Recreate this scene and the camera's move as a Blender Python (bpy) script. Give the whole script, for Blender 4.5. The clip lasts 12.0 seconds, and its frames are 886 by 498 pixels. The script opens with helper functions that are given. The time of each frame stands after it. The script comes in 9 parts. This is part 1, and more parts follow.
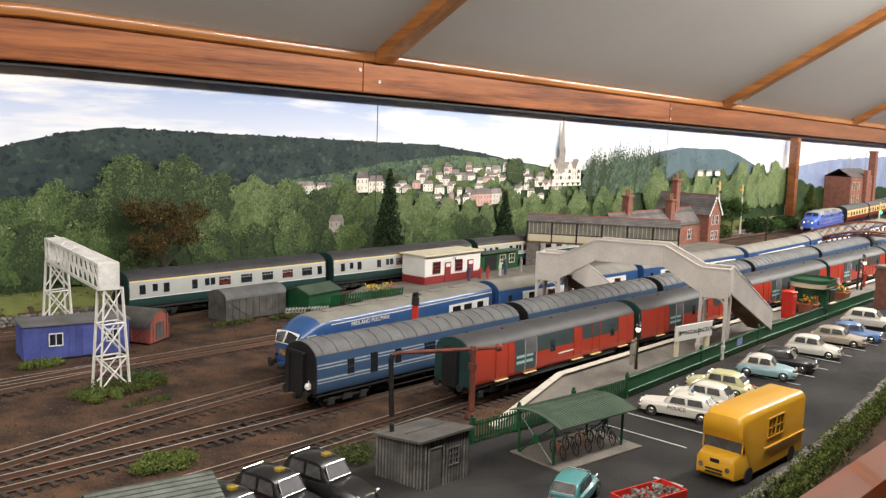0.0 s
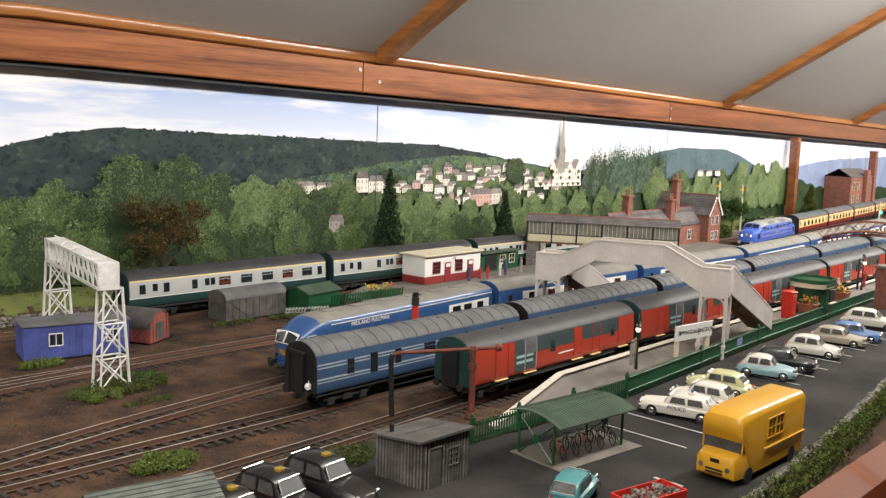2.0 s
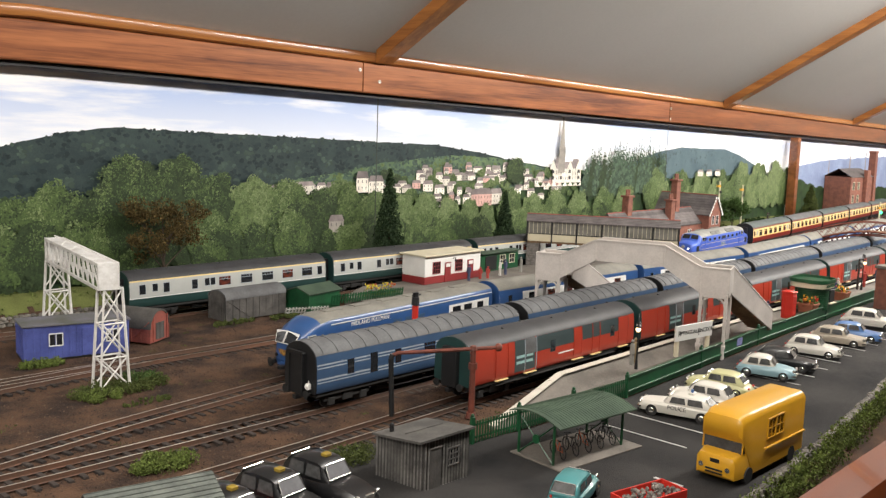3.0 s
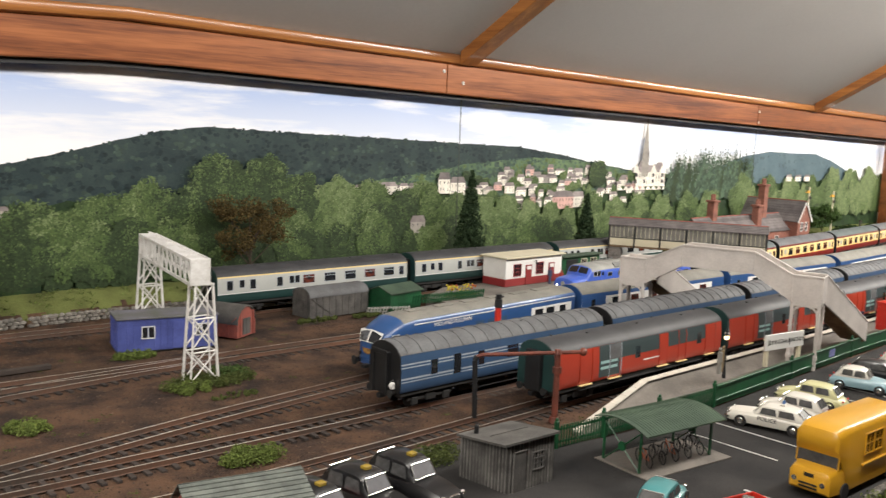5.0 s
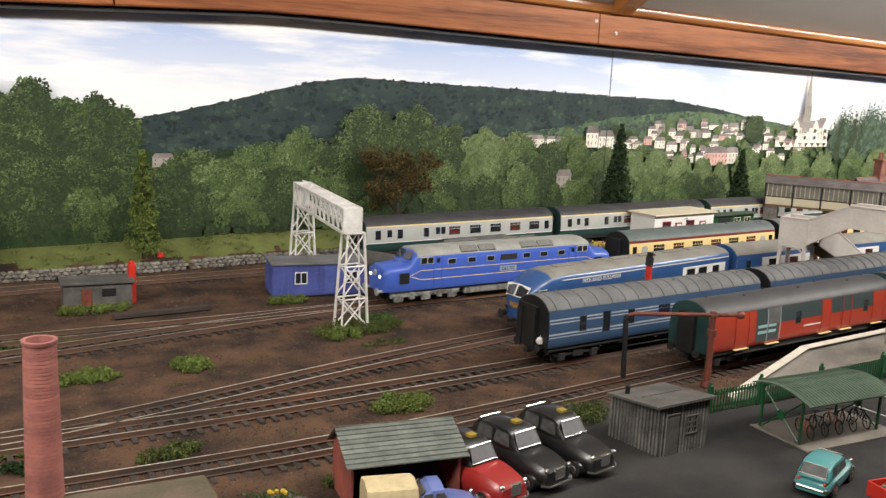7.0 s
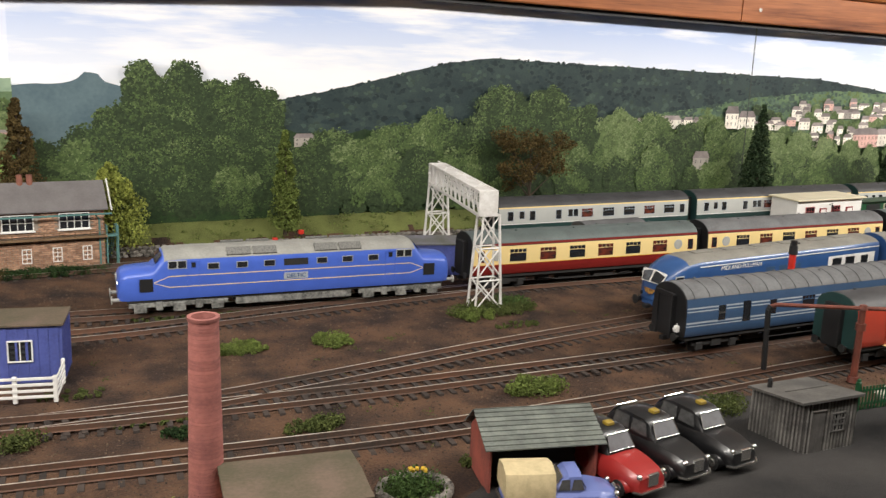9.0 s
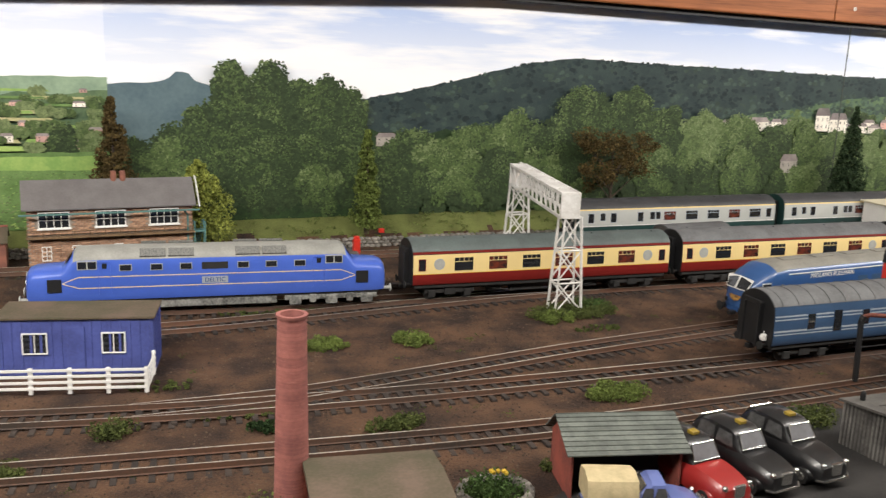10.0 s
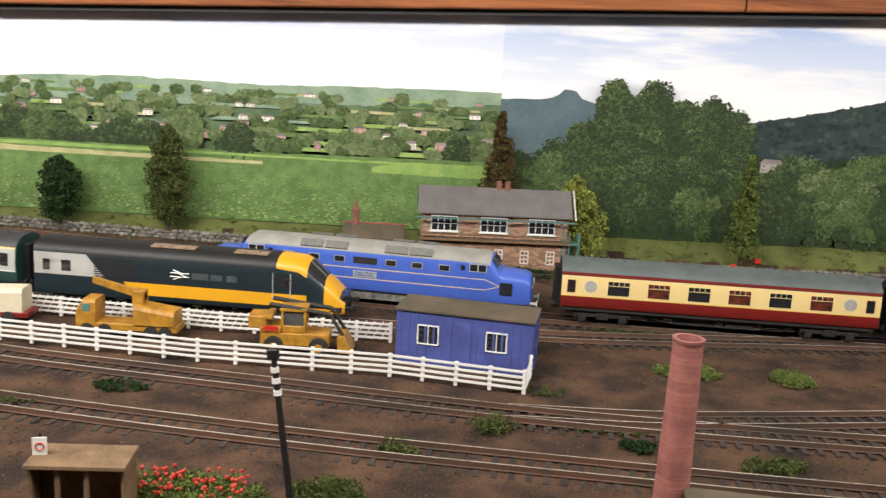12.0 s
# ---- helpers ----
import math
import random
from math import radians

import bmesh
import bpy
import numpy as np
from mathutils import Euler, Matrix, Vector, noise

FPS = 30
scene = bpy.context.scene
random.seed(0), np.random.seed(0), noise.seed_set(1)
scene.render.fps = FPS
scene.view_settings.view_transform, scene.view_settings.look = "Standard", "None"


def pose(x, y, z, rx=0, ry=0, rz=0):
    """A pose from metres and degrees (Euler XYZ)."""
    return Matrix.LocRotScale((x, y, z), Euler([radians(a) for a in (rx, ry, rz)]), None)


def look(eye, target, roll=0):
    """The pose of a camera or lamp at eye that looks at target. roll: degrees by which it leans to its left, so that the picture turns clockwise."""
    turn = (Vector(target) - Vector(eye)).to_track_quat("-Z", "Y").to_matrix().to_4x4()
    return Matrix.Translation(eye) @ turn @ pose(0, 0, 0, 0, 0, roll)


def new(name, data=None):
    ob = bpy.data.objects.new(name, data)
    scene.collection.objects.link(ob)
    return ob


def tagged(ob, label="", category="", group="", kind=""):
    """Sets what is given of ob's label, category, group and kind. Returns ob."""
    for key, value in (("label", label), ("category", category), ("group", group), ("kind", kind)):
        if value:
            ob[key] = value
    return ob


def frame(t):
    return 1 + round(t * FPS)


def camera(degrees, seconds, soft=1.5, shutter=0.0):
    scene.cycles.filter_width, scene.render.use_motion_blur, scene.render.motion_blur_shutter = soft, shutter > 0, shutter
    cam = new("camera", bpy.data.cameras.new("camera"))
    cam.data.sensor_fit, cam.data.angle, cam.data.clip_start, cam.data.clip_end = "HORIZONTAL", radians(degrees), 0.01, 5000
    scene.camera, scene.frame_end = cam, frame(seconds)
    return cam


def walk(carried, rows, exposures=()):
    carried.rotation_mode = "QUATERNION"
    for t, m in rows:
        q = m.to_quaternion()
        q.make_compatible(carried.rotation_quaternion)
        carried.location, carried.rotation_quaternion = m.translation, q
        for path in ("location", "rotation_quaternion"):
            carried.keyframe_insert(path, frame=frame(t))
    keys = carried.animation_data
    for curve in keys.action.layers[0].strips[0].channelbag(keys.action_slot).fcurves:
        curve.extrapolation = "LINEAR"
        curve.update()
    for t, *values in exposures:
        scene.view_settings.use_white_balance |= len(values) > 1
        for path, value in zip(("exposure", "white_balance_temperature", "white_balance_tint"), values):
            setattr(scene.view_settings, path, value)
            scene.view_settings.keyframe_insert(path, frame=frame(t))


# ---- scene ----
# camera on a panning head: seconds, place, yaw, pitch, lean
cam = camera(51.87, 12.0, soft=1.35, shutter=0.3)


def head(x, y, z, yaw, pitch, lean):
    return pose(x, y, z, 90 + pitch, 0, yaw) @ pose(0, 0, 0, 0, 0, -lean)


PAN = [
    (0, -0.0272, 0.0008, 0.2034, -46.80, -7.29, -1.94),
    (2.7, -0.0272, 0.0008, 0.2034, -46.80, -7.29, -1.94),
    (4.35, -0.0272, 0.0008, 0.2034, -46.80, -7.29, -1.94),
    (4.5, -0.0281, 0.0015, 0.2037, -46.41, -7.29, -2.03),
    (5, -0.0317, 0.0069, 0.2029, -42.03, -7.36, -2.38),
    (5.5, -0.0333, 0.0095, 0.2027, -39.32, -7.57, -2.48),
    (6, -0.0337, 0.0133, 0.2017, -37.20, -8.27, -2.64),
    (6.5, -0.0339, 0.0162, 0.2009, -35.56, -9.39, -2.69),
    (7, -0.0353, 0.0179, 0.2015, -33.47, -10.66, -2.65),
    (9, -0.0450, 0.0189, 0.2066, -25.62, -12.46, -2.30),
    (9.5, -0.0477, 0.0197, 0.2075, -23.40, -12.63, -2.33),
    (10, -0.0496, 0.0210, 0.2080, -20.84, -12.73, -2.33),
    (10.5, -0.0572, 0.0239, 0.2072, -15.58, -12.57, -2.32),
    (11, -0.0649, 0.0270, 0.2071, -8.35, -12.60, -2.15),
    (11.5, -0.0699, 0.0256, 0.2072, -2.93, -12.61, -2.57),
    (12, -0.0733, 0.0227, 0.2072, 1.20, -12.56, -3.09),
]
walk(cam, [(r[0], head(*r[1:])) for r in PAN])

# light: strip lamps over the aisle, white plaster room
world = bpy.data.worlds.new("room_air")
scene.world = world
world.use_nodes = True
world.node_tree.nodes["Background"].inputs[0].default_value = (1.0, 0.95, 0.9, 1)
world.node_tree.nodes["Background"].inputs[1].default_value = 0.02


def strip_lamp(x, y, z, aim, power, size_x, size_y, colour=(1.0, 0.95, 0.88)):
    data = bpy.data.lights.new("strip_lamp", "AREA")
    data.shape, data.size, data.size_y, data.energy, data.color = "RECTANGLE", size_x, size_y, power, colour
    ob = new("strip_lamp", data)
    ob.matrix_basis = look((x, y, z), aim)
    return ob


for lamp_x, lamp_power in ((-0.75, 13.8), (0.45, 6.2), (1.65, 15.0), (2.85, 16.2)):
    strip_lamp(lamp_x, 0.14, 0.600, (lamp_x, 0.72, 0.06), lamp_power, 1.1, 0.07)
scene.view_settings.exposure = 0.0


# ---- materials ----
def mat(name, col, rough=0.6, metal=0.0, var=0.25, scale=60.0, bump=0.0, fine=600.0, dark=None, spec=0.5, coat=0.0, rnd=0.0):
    """Colour with blotches (scale) and grain (fine), optional second colour, relief and piece-to-piece spread."""
    m = bpy.data.materials.new(name)
    m.use_nodes = True
    nt = m.node_tree
    b = nt.nodes["Principled BSDF"]
    b.inputs["Roughness"].default_value, b.inputs["Metallic"].default_value = rough, metal
    b.inputs["Specular IOR Level"].default_value = spec
    b.inputs["Coat Weight"].default_value = coat
    c = (*col, 1)
    d = (*(dark or [x * (1 - var) for x in col]), 1)
    tc = nt.nodes.new("ShaderNodeTexCoord")
    n1, n2 = nt.nodes.new("ShaderNodeTexNoise"), nt.nodes.new("ShaderNodeTexNoise")
    n1.inputs["Scale"].default_value, n2.inputs["Scale"].default_value = scale, fine
    n1.inputs["Detail"].default_value = 5
    n2.inputs["Detail"].default_value = 3
    for n in (n1, n2):
        nt.links.new(tc.outputs["Object"], n.inputs["Vector"])
    add = nt.nodes.new("ShaderNodeMath")
    add.operation = "MULTIPLY_ADD"
    add.inputs[1].default_value, add.inputs[2].default_value = 0.45, -0.22
    nt.links.new(n2.outputs["Fac"], add.inputs[0])
    add2 = nt.nodes.new("ShaderNodeMath")
    nt.links.new(n1.outputs["Fac"], add2.inputs[0])
    nt.links.new(add.outputs[0], add2.inputs[1])
    ramp = nt.nodes.new("ShaderNodeValToRGB")
    ramp.color_ramp.elements[0].position, ramp.color_ramp.elements[1].position = 0.32, 0.68
    ramp.color_ramp.elements[0].color, ramp.color_ramp.elements[1].color = d, c
    nt.links.new(add2.outputs[0], ramp.inputs[0])
    out = ramp.outputs[0]
    if rnd:
        oi = nt.nodes.new("ShaderNodeObjectInfo")
        geo = nt.nodes.new("ShaderNodeNewGeometry")
        s1 = nt.nodes.new("ShaderNodeMath")
        nt.links.new(oi.outputs["Random"], s1.inputs[0])
        nt.links.new(geo.outputs["Random Per Island"], s1.inputs[1])
        s2 = nt.nodes.new("ShaderNodeMath")
        s2.operation = "FRACT"
        nt.links.new(s1.outputs[0], s2.inputs[0])
        mr = nt.nodes.new("ShaderNodeMapRange")
        mr.inputs["To Min"].default_value, mr.inputs["To Max"].default_value = 1 - rnd, 1 + rnd
        nt.links.new(s2.outputs[0], mr.inputs["Value"])
        hs = nt.nodes.new("ShaderNodeHueSaturation")
        nt.links.new(mr.outputs[0], hs.inputs["Value"])
        nt.links.new(out, hs.inputs["Color"])
        out = hs.outputs[0]
    nt.links.new(out, b.inputs["Base Color"])
    if bump:
        bp = nt.nodes.new("ShaderNodeBump")
        bp.inputs["Strength"].default_value, bp.inputs["Distance"].default_value = 0.8, bump
        nt.links.new(n2.outputs["Fac"], bp.inputs["Height"])
        nt.links.new(bp.outputs[0], b.inputs["Normal"])
    return m


def wood(name, light, dark, rough=0.3, along="X", coat=0.4):
    m = mat(name, light, rough, coat=coat, dark=dark)
    nt = m.node_tree
    mp = nt.nodes.new("ShaderNodeMapping")
    tc = [n for n in nt.nodes if n.type == "TEX_COORD"][0]
    n1, n2 = [n for n in nt.nodes if n.type == "TEX_NOISE"]
    sc = {"X": (0.05, 1, 1), "Y": (1, 0.05, 1)}[along]
    mp.inputs["Scale"].default_value = sc
    nt.links.new(tc.outputs["Object"], mp.inputs["Vector"])
    for n, s in ((n1, 60), (n2, 420)):
        nt.links.new(mp.outputs[0], n.inputs["Vector"])
        n.inputs["Scale"].default_value = s
        n.inputs["Distortion"].default_value = 0.6
    return m


def glow(name, col, strength):
    m = mat(name, col, 0.4)
    b = m.node_tree.nodes["Principled BSDF"]
    b.inputs["Emission Color"].default_value, b.inputs["Emission Strength"].default_value = (*col, 1), strength
    return m


EARTH = mat("earth", (0.118, 0.066, 0.040), 0.95, var=0, scale=30, fine=850, bump=0.0016, dark=(0.026, 0.019, 0.017), spec=0.2)
ASPHALT = mat("asphalt", (0.044, 0.041, 0.039), 0.9, scale=16, fine=1500, bump=0.0005, dark=(0.012, 0.012, 0.0125), spec=0.25)
RAIL = mat("rail_steel", (0.78, 0.72, 0.63), 0.36, 0.5, scale=6, dark=(0.20, 0.145, 0.105))
RUST = mat("rail_rust", (0.130, 0.060, 0.034), 0.8, scale=14, dark=(0.050, 0.036, 0.028))
SLEEPER = mat("sleeper_wood", (0.045, 0.033, 0.027), 0.9, scale=80, dark=(0.028, 0.021, 0.018), rnd=0.35)
PINE = wood("varnished_pine", (0.40, 0.140, 0.050), (0.105, 0.027, 0.010), 0.3)
PINE_DARK = wood("dark_varnish", (0.30, 0.10, 0.035), (0.13, 0.04, 0.014), 0.28)
BATTEN = wood("batten_pine", (0.50, 0.20, 0.05), (0.28, 0.10, 0.025), 0.4, "Y")
PLASTER = mat("ceiling_board", (0.57, 0.555, 0.535), 0.75, var=0.08, scale=3, fine=200)
ROOM = mat("room_wall", (0.45, 0.40, 0.35), 0.9, var=0.08, scale=3)
BLACK = mat("black_plastic", (0.011, 0.011, 0.012), 0.55, scale=90, var=0.4)
GRIME = mat("underframe", (0.020, 0.018, 0.017), 0.8, scale=120, dark=(0.009, 0.009, 0.009))
GLASS = mat("dark_window", (0.022, 0.024, 0.028), 0.08, var=0.3, scale=40, spec=0.8)
WARMGLASS = mat("interior_window", (0.16, 0.035, 0.02), 0.1, scale=160, dark=(0.02, 0.018, 0.018), spec=0.8)
WHITE = mat("white_paint", (0.78, 0.77, 0.74), 0.5, var=0.08, scale=60)
CREAM = mat("cream_paint", (0.78, 0.60, 0.27), 0.35, var=0.05)
MAROON = mat("maroon_paint", (0.185, 0.014, 0.012), 0.35, var=0.12)
ROOFGREY = mat("roof_grey", (0.135, 0.138, 0.142), 0.7, scale=50, dark=(0.080, 0.080, 0.083))
ROOFDARK = mat("roof_dark", (0.044, 0.044, 0.047), 0.55, scale=50, dark=(0.025, 0.025, 0.027))
ROOFGREEN = mat("roof_green_grey", (0.10, 0.125, 0.12), 0.6, scale=50, dark=(0.07, 0.085, 0.085))
DUSTROOF = mat("dusty_roof", (0.225, 0.215, 0.185), 0.75, scale=45, dark=(0.155, 0.148, 0.13))
DELTICROOF = mat("deltic_roof", (0.33, 0.33, 0.305), 0.6, scale=60, dark=(0.24, 0.24, 0.22))
DELTICBLUE = mat("bright_blue", (0.065, 0.135, 0.56), 0.35, var=0.1, coat=0.2)
PALEGREY = mat("pale_grey_metal", (0.42, 0.42, 0.39), 0.5, var=0.2, scale=120)
PULLBLUE = mat("pullman_blue", (0.030, 0.085, 0.235), 0.3, var=0.12, coat=0.2)
LMSBLUE = mat("lms_blue", (0.042, 0.085, 0.165), 0.4, var=0.15)
SILVERLINE = mat("silver_line", (0.36, 0.40, 0.44), 0.4, var=0.1)
REDP = mat("parcels_red", (0.42, 0.042, 0.020), 0.38, var=0.12)
SLATEP = mat("parcels_slate", (0.045, 0.068, 0.072), 0.4, var=0.15)
TEALSTRIPE = mat("pale_teal", (0.35, 0.56, 0.55), 0.4, var=0.1)
MKGREEN = mat("bottle_green", (0.018, 0.050, 0.047), 0.4, var=0.15)
MKGREY = mat("coach_grey", (0.43, 0.44, 0.42), 0.4, var=0.08)
HSTBLUE = mat("hst_slate", (0.012, 0.024, 0.031), 0.4, var=0.15)
HSTYELLOW = mat("hst_yellow", (0.72, 0.36, 0.015), 0.38, var=0.08)
TAILRED = glow("tail_lamp_red", (0.9, 0.05, 0.02), 2.0)
LAMPWARM = glow("lamp_warm", (1.0, 0.72, 0.35), 4.0)
HEADWHITE = glow("headlight_white", (1.0, 0.95, 0.85), 3.0)
SIGNALGREEN = glow("signal_green", (0.05, 1.0, 0.35), 6.0)


# ---- mesh building ----
class Mesh:
    """Collects vertices, faces and material slots, then becomes one mesh."""

    def __init__(self):
        self.v, self.f, self.m = [], [], []

    def face(self, pts, m=0):
        i = len(self.v)
        self.v += [tuple(p) for p in pts]
        self.f.append(tuple(range(i, i + len(pts))))
        self.m.append(m)

    def box(self, x0, x1, y0, y1, z0, z1, m=0, c=None):
        """Box with chamfered upright and long edges."""
        d = min(x1 - x0, y1 - y0, z1 - z0)
        c = min(d * 0.12, 0.0006) if c is None else c
        rings = []
        for z, k in ((z0, c), (z0 + c, 0), (z1 - c, 0), (z1, c)):
            e = c
            rings.append([(x0 + k + e, y0 + k, z), (x1 - k - e, y0 + k, z), (x1 - k, y0 + k + e, z), (x1 - k, y1 - k - e, z),
                          (x1 - k - e, y1 - k, z), (x0 + k + e, y1 - k, z), (x0 + k, y1 - k - e, z), (x0 + k, y0 + k + e, z)])
        self.loft(rings, m)

    def loft(self, rings, m=0, caps=True, pick=None, closed=True):
        i, n = len(self.v), len(rings[0])
        for r in rings:
            self.v += [tuple(p) for p in r]
        for a in range(len(rings) - 1):
            for b in range(n if closed else n - 1):
                p, q = i + a * n + b, i + a * n + (b + 1) % n
                self.f.append((p, q, q + n, p + n))
                self.m.append(pick(a, b) if pick else m)
        if caps:
            k = m if isinstance(caps, bool) else caps
            self.f += [tuple(range(i + n - 1, i - 1, -1)), tuple(range(i + (len(rings) - 1) * n, i + len(rings) * n))]
            self.m += [k, k]

    def tube(self, p0, p1, r0, r1=None, n=8, m=0):
        p0, p1 = Vector(p0), Vector(p1)
        r1 = r0 if r1 is None else r1
        q = (p1 - p0).to_track_quat("Z", "Y")
        rings = [[p + q @ Vector((r * math.cos(a * 2 * math.pi / n), r * math.sin(a * 2 * math.pi / n), 0)) for a in range(n)]
                 for p, r in ((p0, r0), (p1, r1))]
        self.loft(rings, m)

    def bar(self, p0, p1, w, m=0):
        self.tube(p0, p1, w * 0.7, n=4, m=m)

    def rod(self, pts, r, n=6, m=0):
        for a, b in zip(pts, pts[1:]):
            self.tube(a, b, r, n=n, m=m)

    def ball(self, c, r, m=0, sx=1, sy=1, sz=1, rough=0.0, rows=4, n=7):
        rings = []
        for a in range(rows + 1):
            th = math.pi * (0.06 + 0.88 * a / rows)
            rings.append([(c[0] + sx * r * math.sin(th) * math.cos(b * 2 * math.pi / n) * (1 + random.uniform(-rough, rough)),
                           c[1] + sy * r * math.sin(th) * math.sin(b * 2 * math.pi / n) * (1 + random.uniform(-rough, rough)),
                           c[2] - sz * r * math.cos(th) * (1 + random.uniform(-rough, rough))) for b in range(n)])
        self.loft(rings, m)

    def data(self, name, mats, smooth=False):
        me = bpy.data.meshes.new(name)
        me.from_pydata(self.v, [], self.f)
        for k in mats if isinstance(mats, (list, tuple)) else [mats]:
            me.materials.append(k)
        me.polygons.foreach_set("material_index", self.m)
        if smooth:
            me.polygons.foreach_set("use_smooth", [True] * len(self.f))
            me.set_sharp_from_angle(angle=radians(38))
        me.update()
        return me


def rounded(w, d, r, z, n=5):
    """Rounded rectangle ring at height z."""
    out = []
    for cx, cy, a0 in ((w - r, d - r, 0), (-w + r, d - r, 90), (-w + r, -d + r, 180), (w - r, -d + r, 270)):
        out += [(cx + r * math.cos(radians(a0 + 90 * k / n)), cy + r * math.sin(radians(a0 + 90 * k / n)), z) for k in range(n + 1)]
    return out


def part(name, me, mats, parent, label="", at=None, smooth=False):
    """One mesh object under a thing or part; me is a Mesh or ready mesh data."""
    data = me.data(name, mats, smooth) if isinstance(me, Mesh) else me
    ob = new(name, data)
    ob.parent = parent
    if at is not None:
        ob.matrix_basis = at if isinstance(at, Matrix) else Matrix.Translation(at)
    return tagged(ob, label) if label else ob


def thing(name, label, category, at=None, group="", kind=""):
    ob = new(name)
    ob.empty_display_size = 0.01
    if at is not None:
        ob.matrix_basis = at
    return tagged(ob, label, category, group, kind)


def solid(name, me, mats, label, category, at=None, group="", kind="", smooth=False):
    ob = new(name, me.data(name, mats, smooth))
    if at is not None:
        ob.matrix_basis = at
    return tagged(ob, label, category, group, kind)


class Line:
    """A smooth track line through given plan points, walked by its length."""

    def __init__(self, pts):
        p = np.array(pts, float)
        out = []
        for i in range(len(p) - 1):
            a, b, c, d = p[max(i - 1, 0)], p[i], p[i + 1], p[min(i + 2, len(p) - 1)]
            for t in np.linspace(0, 1, 24, endpoint=False):
                out.append(0.5 * (2 * b + (c - a) * t + (2 * a - 5 * b + 4 * c - d) * t * t + (3 * b - a - 3 * c + d) * t ** 3))
        out.append(p[-1])
        self.p = np.array(out)
        self.s = np.concatenate([[0], np.cumsum(np.linalg.norm(np.diff(self.p, axis=0), axis=1))])

    def at(self, s):
        return np.array([np.interp(s, self.s, self.p[:, 0]), np.interp(s, self.s, self.p[:, 1])])

    def s_of_x(self, x):
        k = np.argsort(self.p[:, 0])
        return float(np.interp(x, self.p[k, 0], self.s[k]))

    def vehicle(self, s, length, z=0.004):
        """Pose of a vehicle of that length with its middle at s, riding on two bogies."""
        a, b = self.at(s - length * 0.36), self.at(s + length * 0.36)
        c, d = (a + b) / 2, b - a
        return pose(c[0], c[1], z, 0, 0, math.degrees(math.atan2(d[1], d[0])))


FRONT = Line([(-0.75, 0.60), (-0.50, 0.528), (-0.33, 0.492), (-0.16, 0.467), (-0.02, 0.453), (0.16, 0.440), (0.30, 0.440), (0.50, 0.447), (0.80, 0.452), (1.2, 0.460), (1.8, 0.475), (3.3, 0.53)])
BLUE = Line([(-0.75, 0.68), (-0.50, 0.600), (-0.36, 0.565), (-0.176, 0.537), (-0.08, 0.523), (0.0, 0.514), (0.12, 0.507), (0.235, 0.505), (0.40, 0.505), (0.8, 0.511), (1.2, 0.522), (1.8, 0.545), (3.3, 0.62)])
PULL = Line([(-0.04, 0.519), (0.04, 0.521), (0.10, 0.529), (0.17, 0.541), (0.25, 0.555), (0.34, 0.567), (0.45, 0.580), (0.55, 0.591), (0.65, 0.598), (0.8, 0.600), (1.0, 0.594), (1.2, 0.589), (1.4, 0.597), (1.8, 0.630), (3.3, 0.74)])
MAIN = Line([(-1.2, 1.0), (-0.75, 0.865), (-0.45, 0.79), (-0.30, 0.757), (-0.155, 0.731), (-0.02, 0.716), (0.11, 0.707), (0.235, 0.702), (0.36, 0.700), (0.55, 0.697), (0.8, 0.697), (1.2, 0.718), (1.6, 0.756), (2.1, 0.815), (2.8, 0.90), (3.4, 1.0)])
DOCK = Line([(-1.1, 0.80), (-0.75, 0.735), (-0.45, 0.692), (-0.2, 0.672), (-0.02, 0.668), (0.07, 0.674), (0.18, 0.687), (0.28, 0.696), (0.36, 0.699)])
REAR = Line([(-1.2, 1.03), (-0.3, 0.87), (0.12, 0.865), (0.30, 0.860), (0.46, 0.858), (0.7, 0.860), (1.1, 0.862), (1.6, 0.872), (2.4, 0.90)])


# ---- the baseboard, tracks, room ----
def ground_z(x, y):
    t = min(max((y - 0.915) / 0.045, 0), 1)
    n = noise.noise((x * 9, y * 9, 0)) * 0.0016 + noise.noise((x * 45, y * 45, 3)) * 0.0008
    return -0.0006 + n * 0.7 + t * t * (3 - 2 * t) * 0.024


def sheet(name, x0, x1, y0, y1, step, zf, mats, label, category, pick=None):
    me = Mesh()
    nx, ny = int((x1 - x0) / step) + 1, int((y1 - y0) / step) + 1
    for j in range(ny + 1):
        for i in range(nx + 1):
            x, y = x0 + (x1 - x0) * i / nx, y0 + (y1 - y0) * j / ny
            me.v.append((x, y, zf(x, y)))
    for j in range(ny):
        for i in range(nx):
            a = j * (nx + 1) + i
            me.f.append((a, a + 1, a + nx + 2, a + nx + 1))
            me.m.append(pick(me.v[a]) if pick else 0)
    return solid(name, me, mats, label, category, kind="structure", smooth=True)


GRASS = mat("static_grass", (0.15, 0.17, 0.055), 0.95, scale=25, fine=900, bump=0.001, dark=(0.075, 0.085, 0.028), spec=0.15)
MOSS = mat("moss_earth", (0.085, 0.085, 0.038), 0.95, scale=20, fine=800, bump=0.001, dark=(0.050, 0.038, 0.024), spec=0.15)
sheet("ground", -1.25, 3.45, 0.185, 0.962, 0.006, ground_z, [EARTH, GRASS], "dark brown cinder and earth ground of the model railway", "ground",
      lambda v: 1 if v[1] + 0.012 * noise.noise((v[0] * 30, v[1] * 30, 1)) > 0.928 else 0)


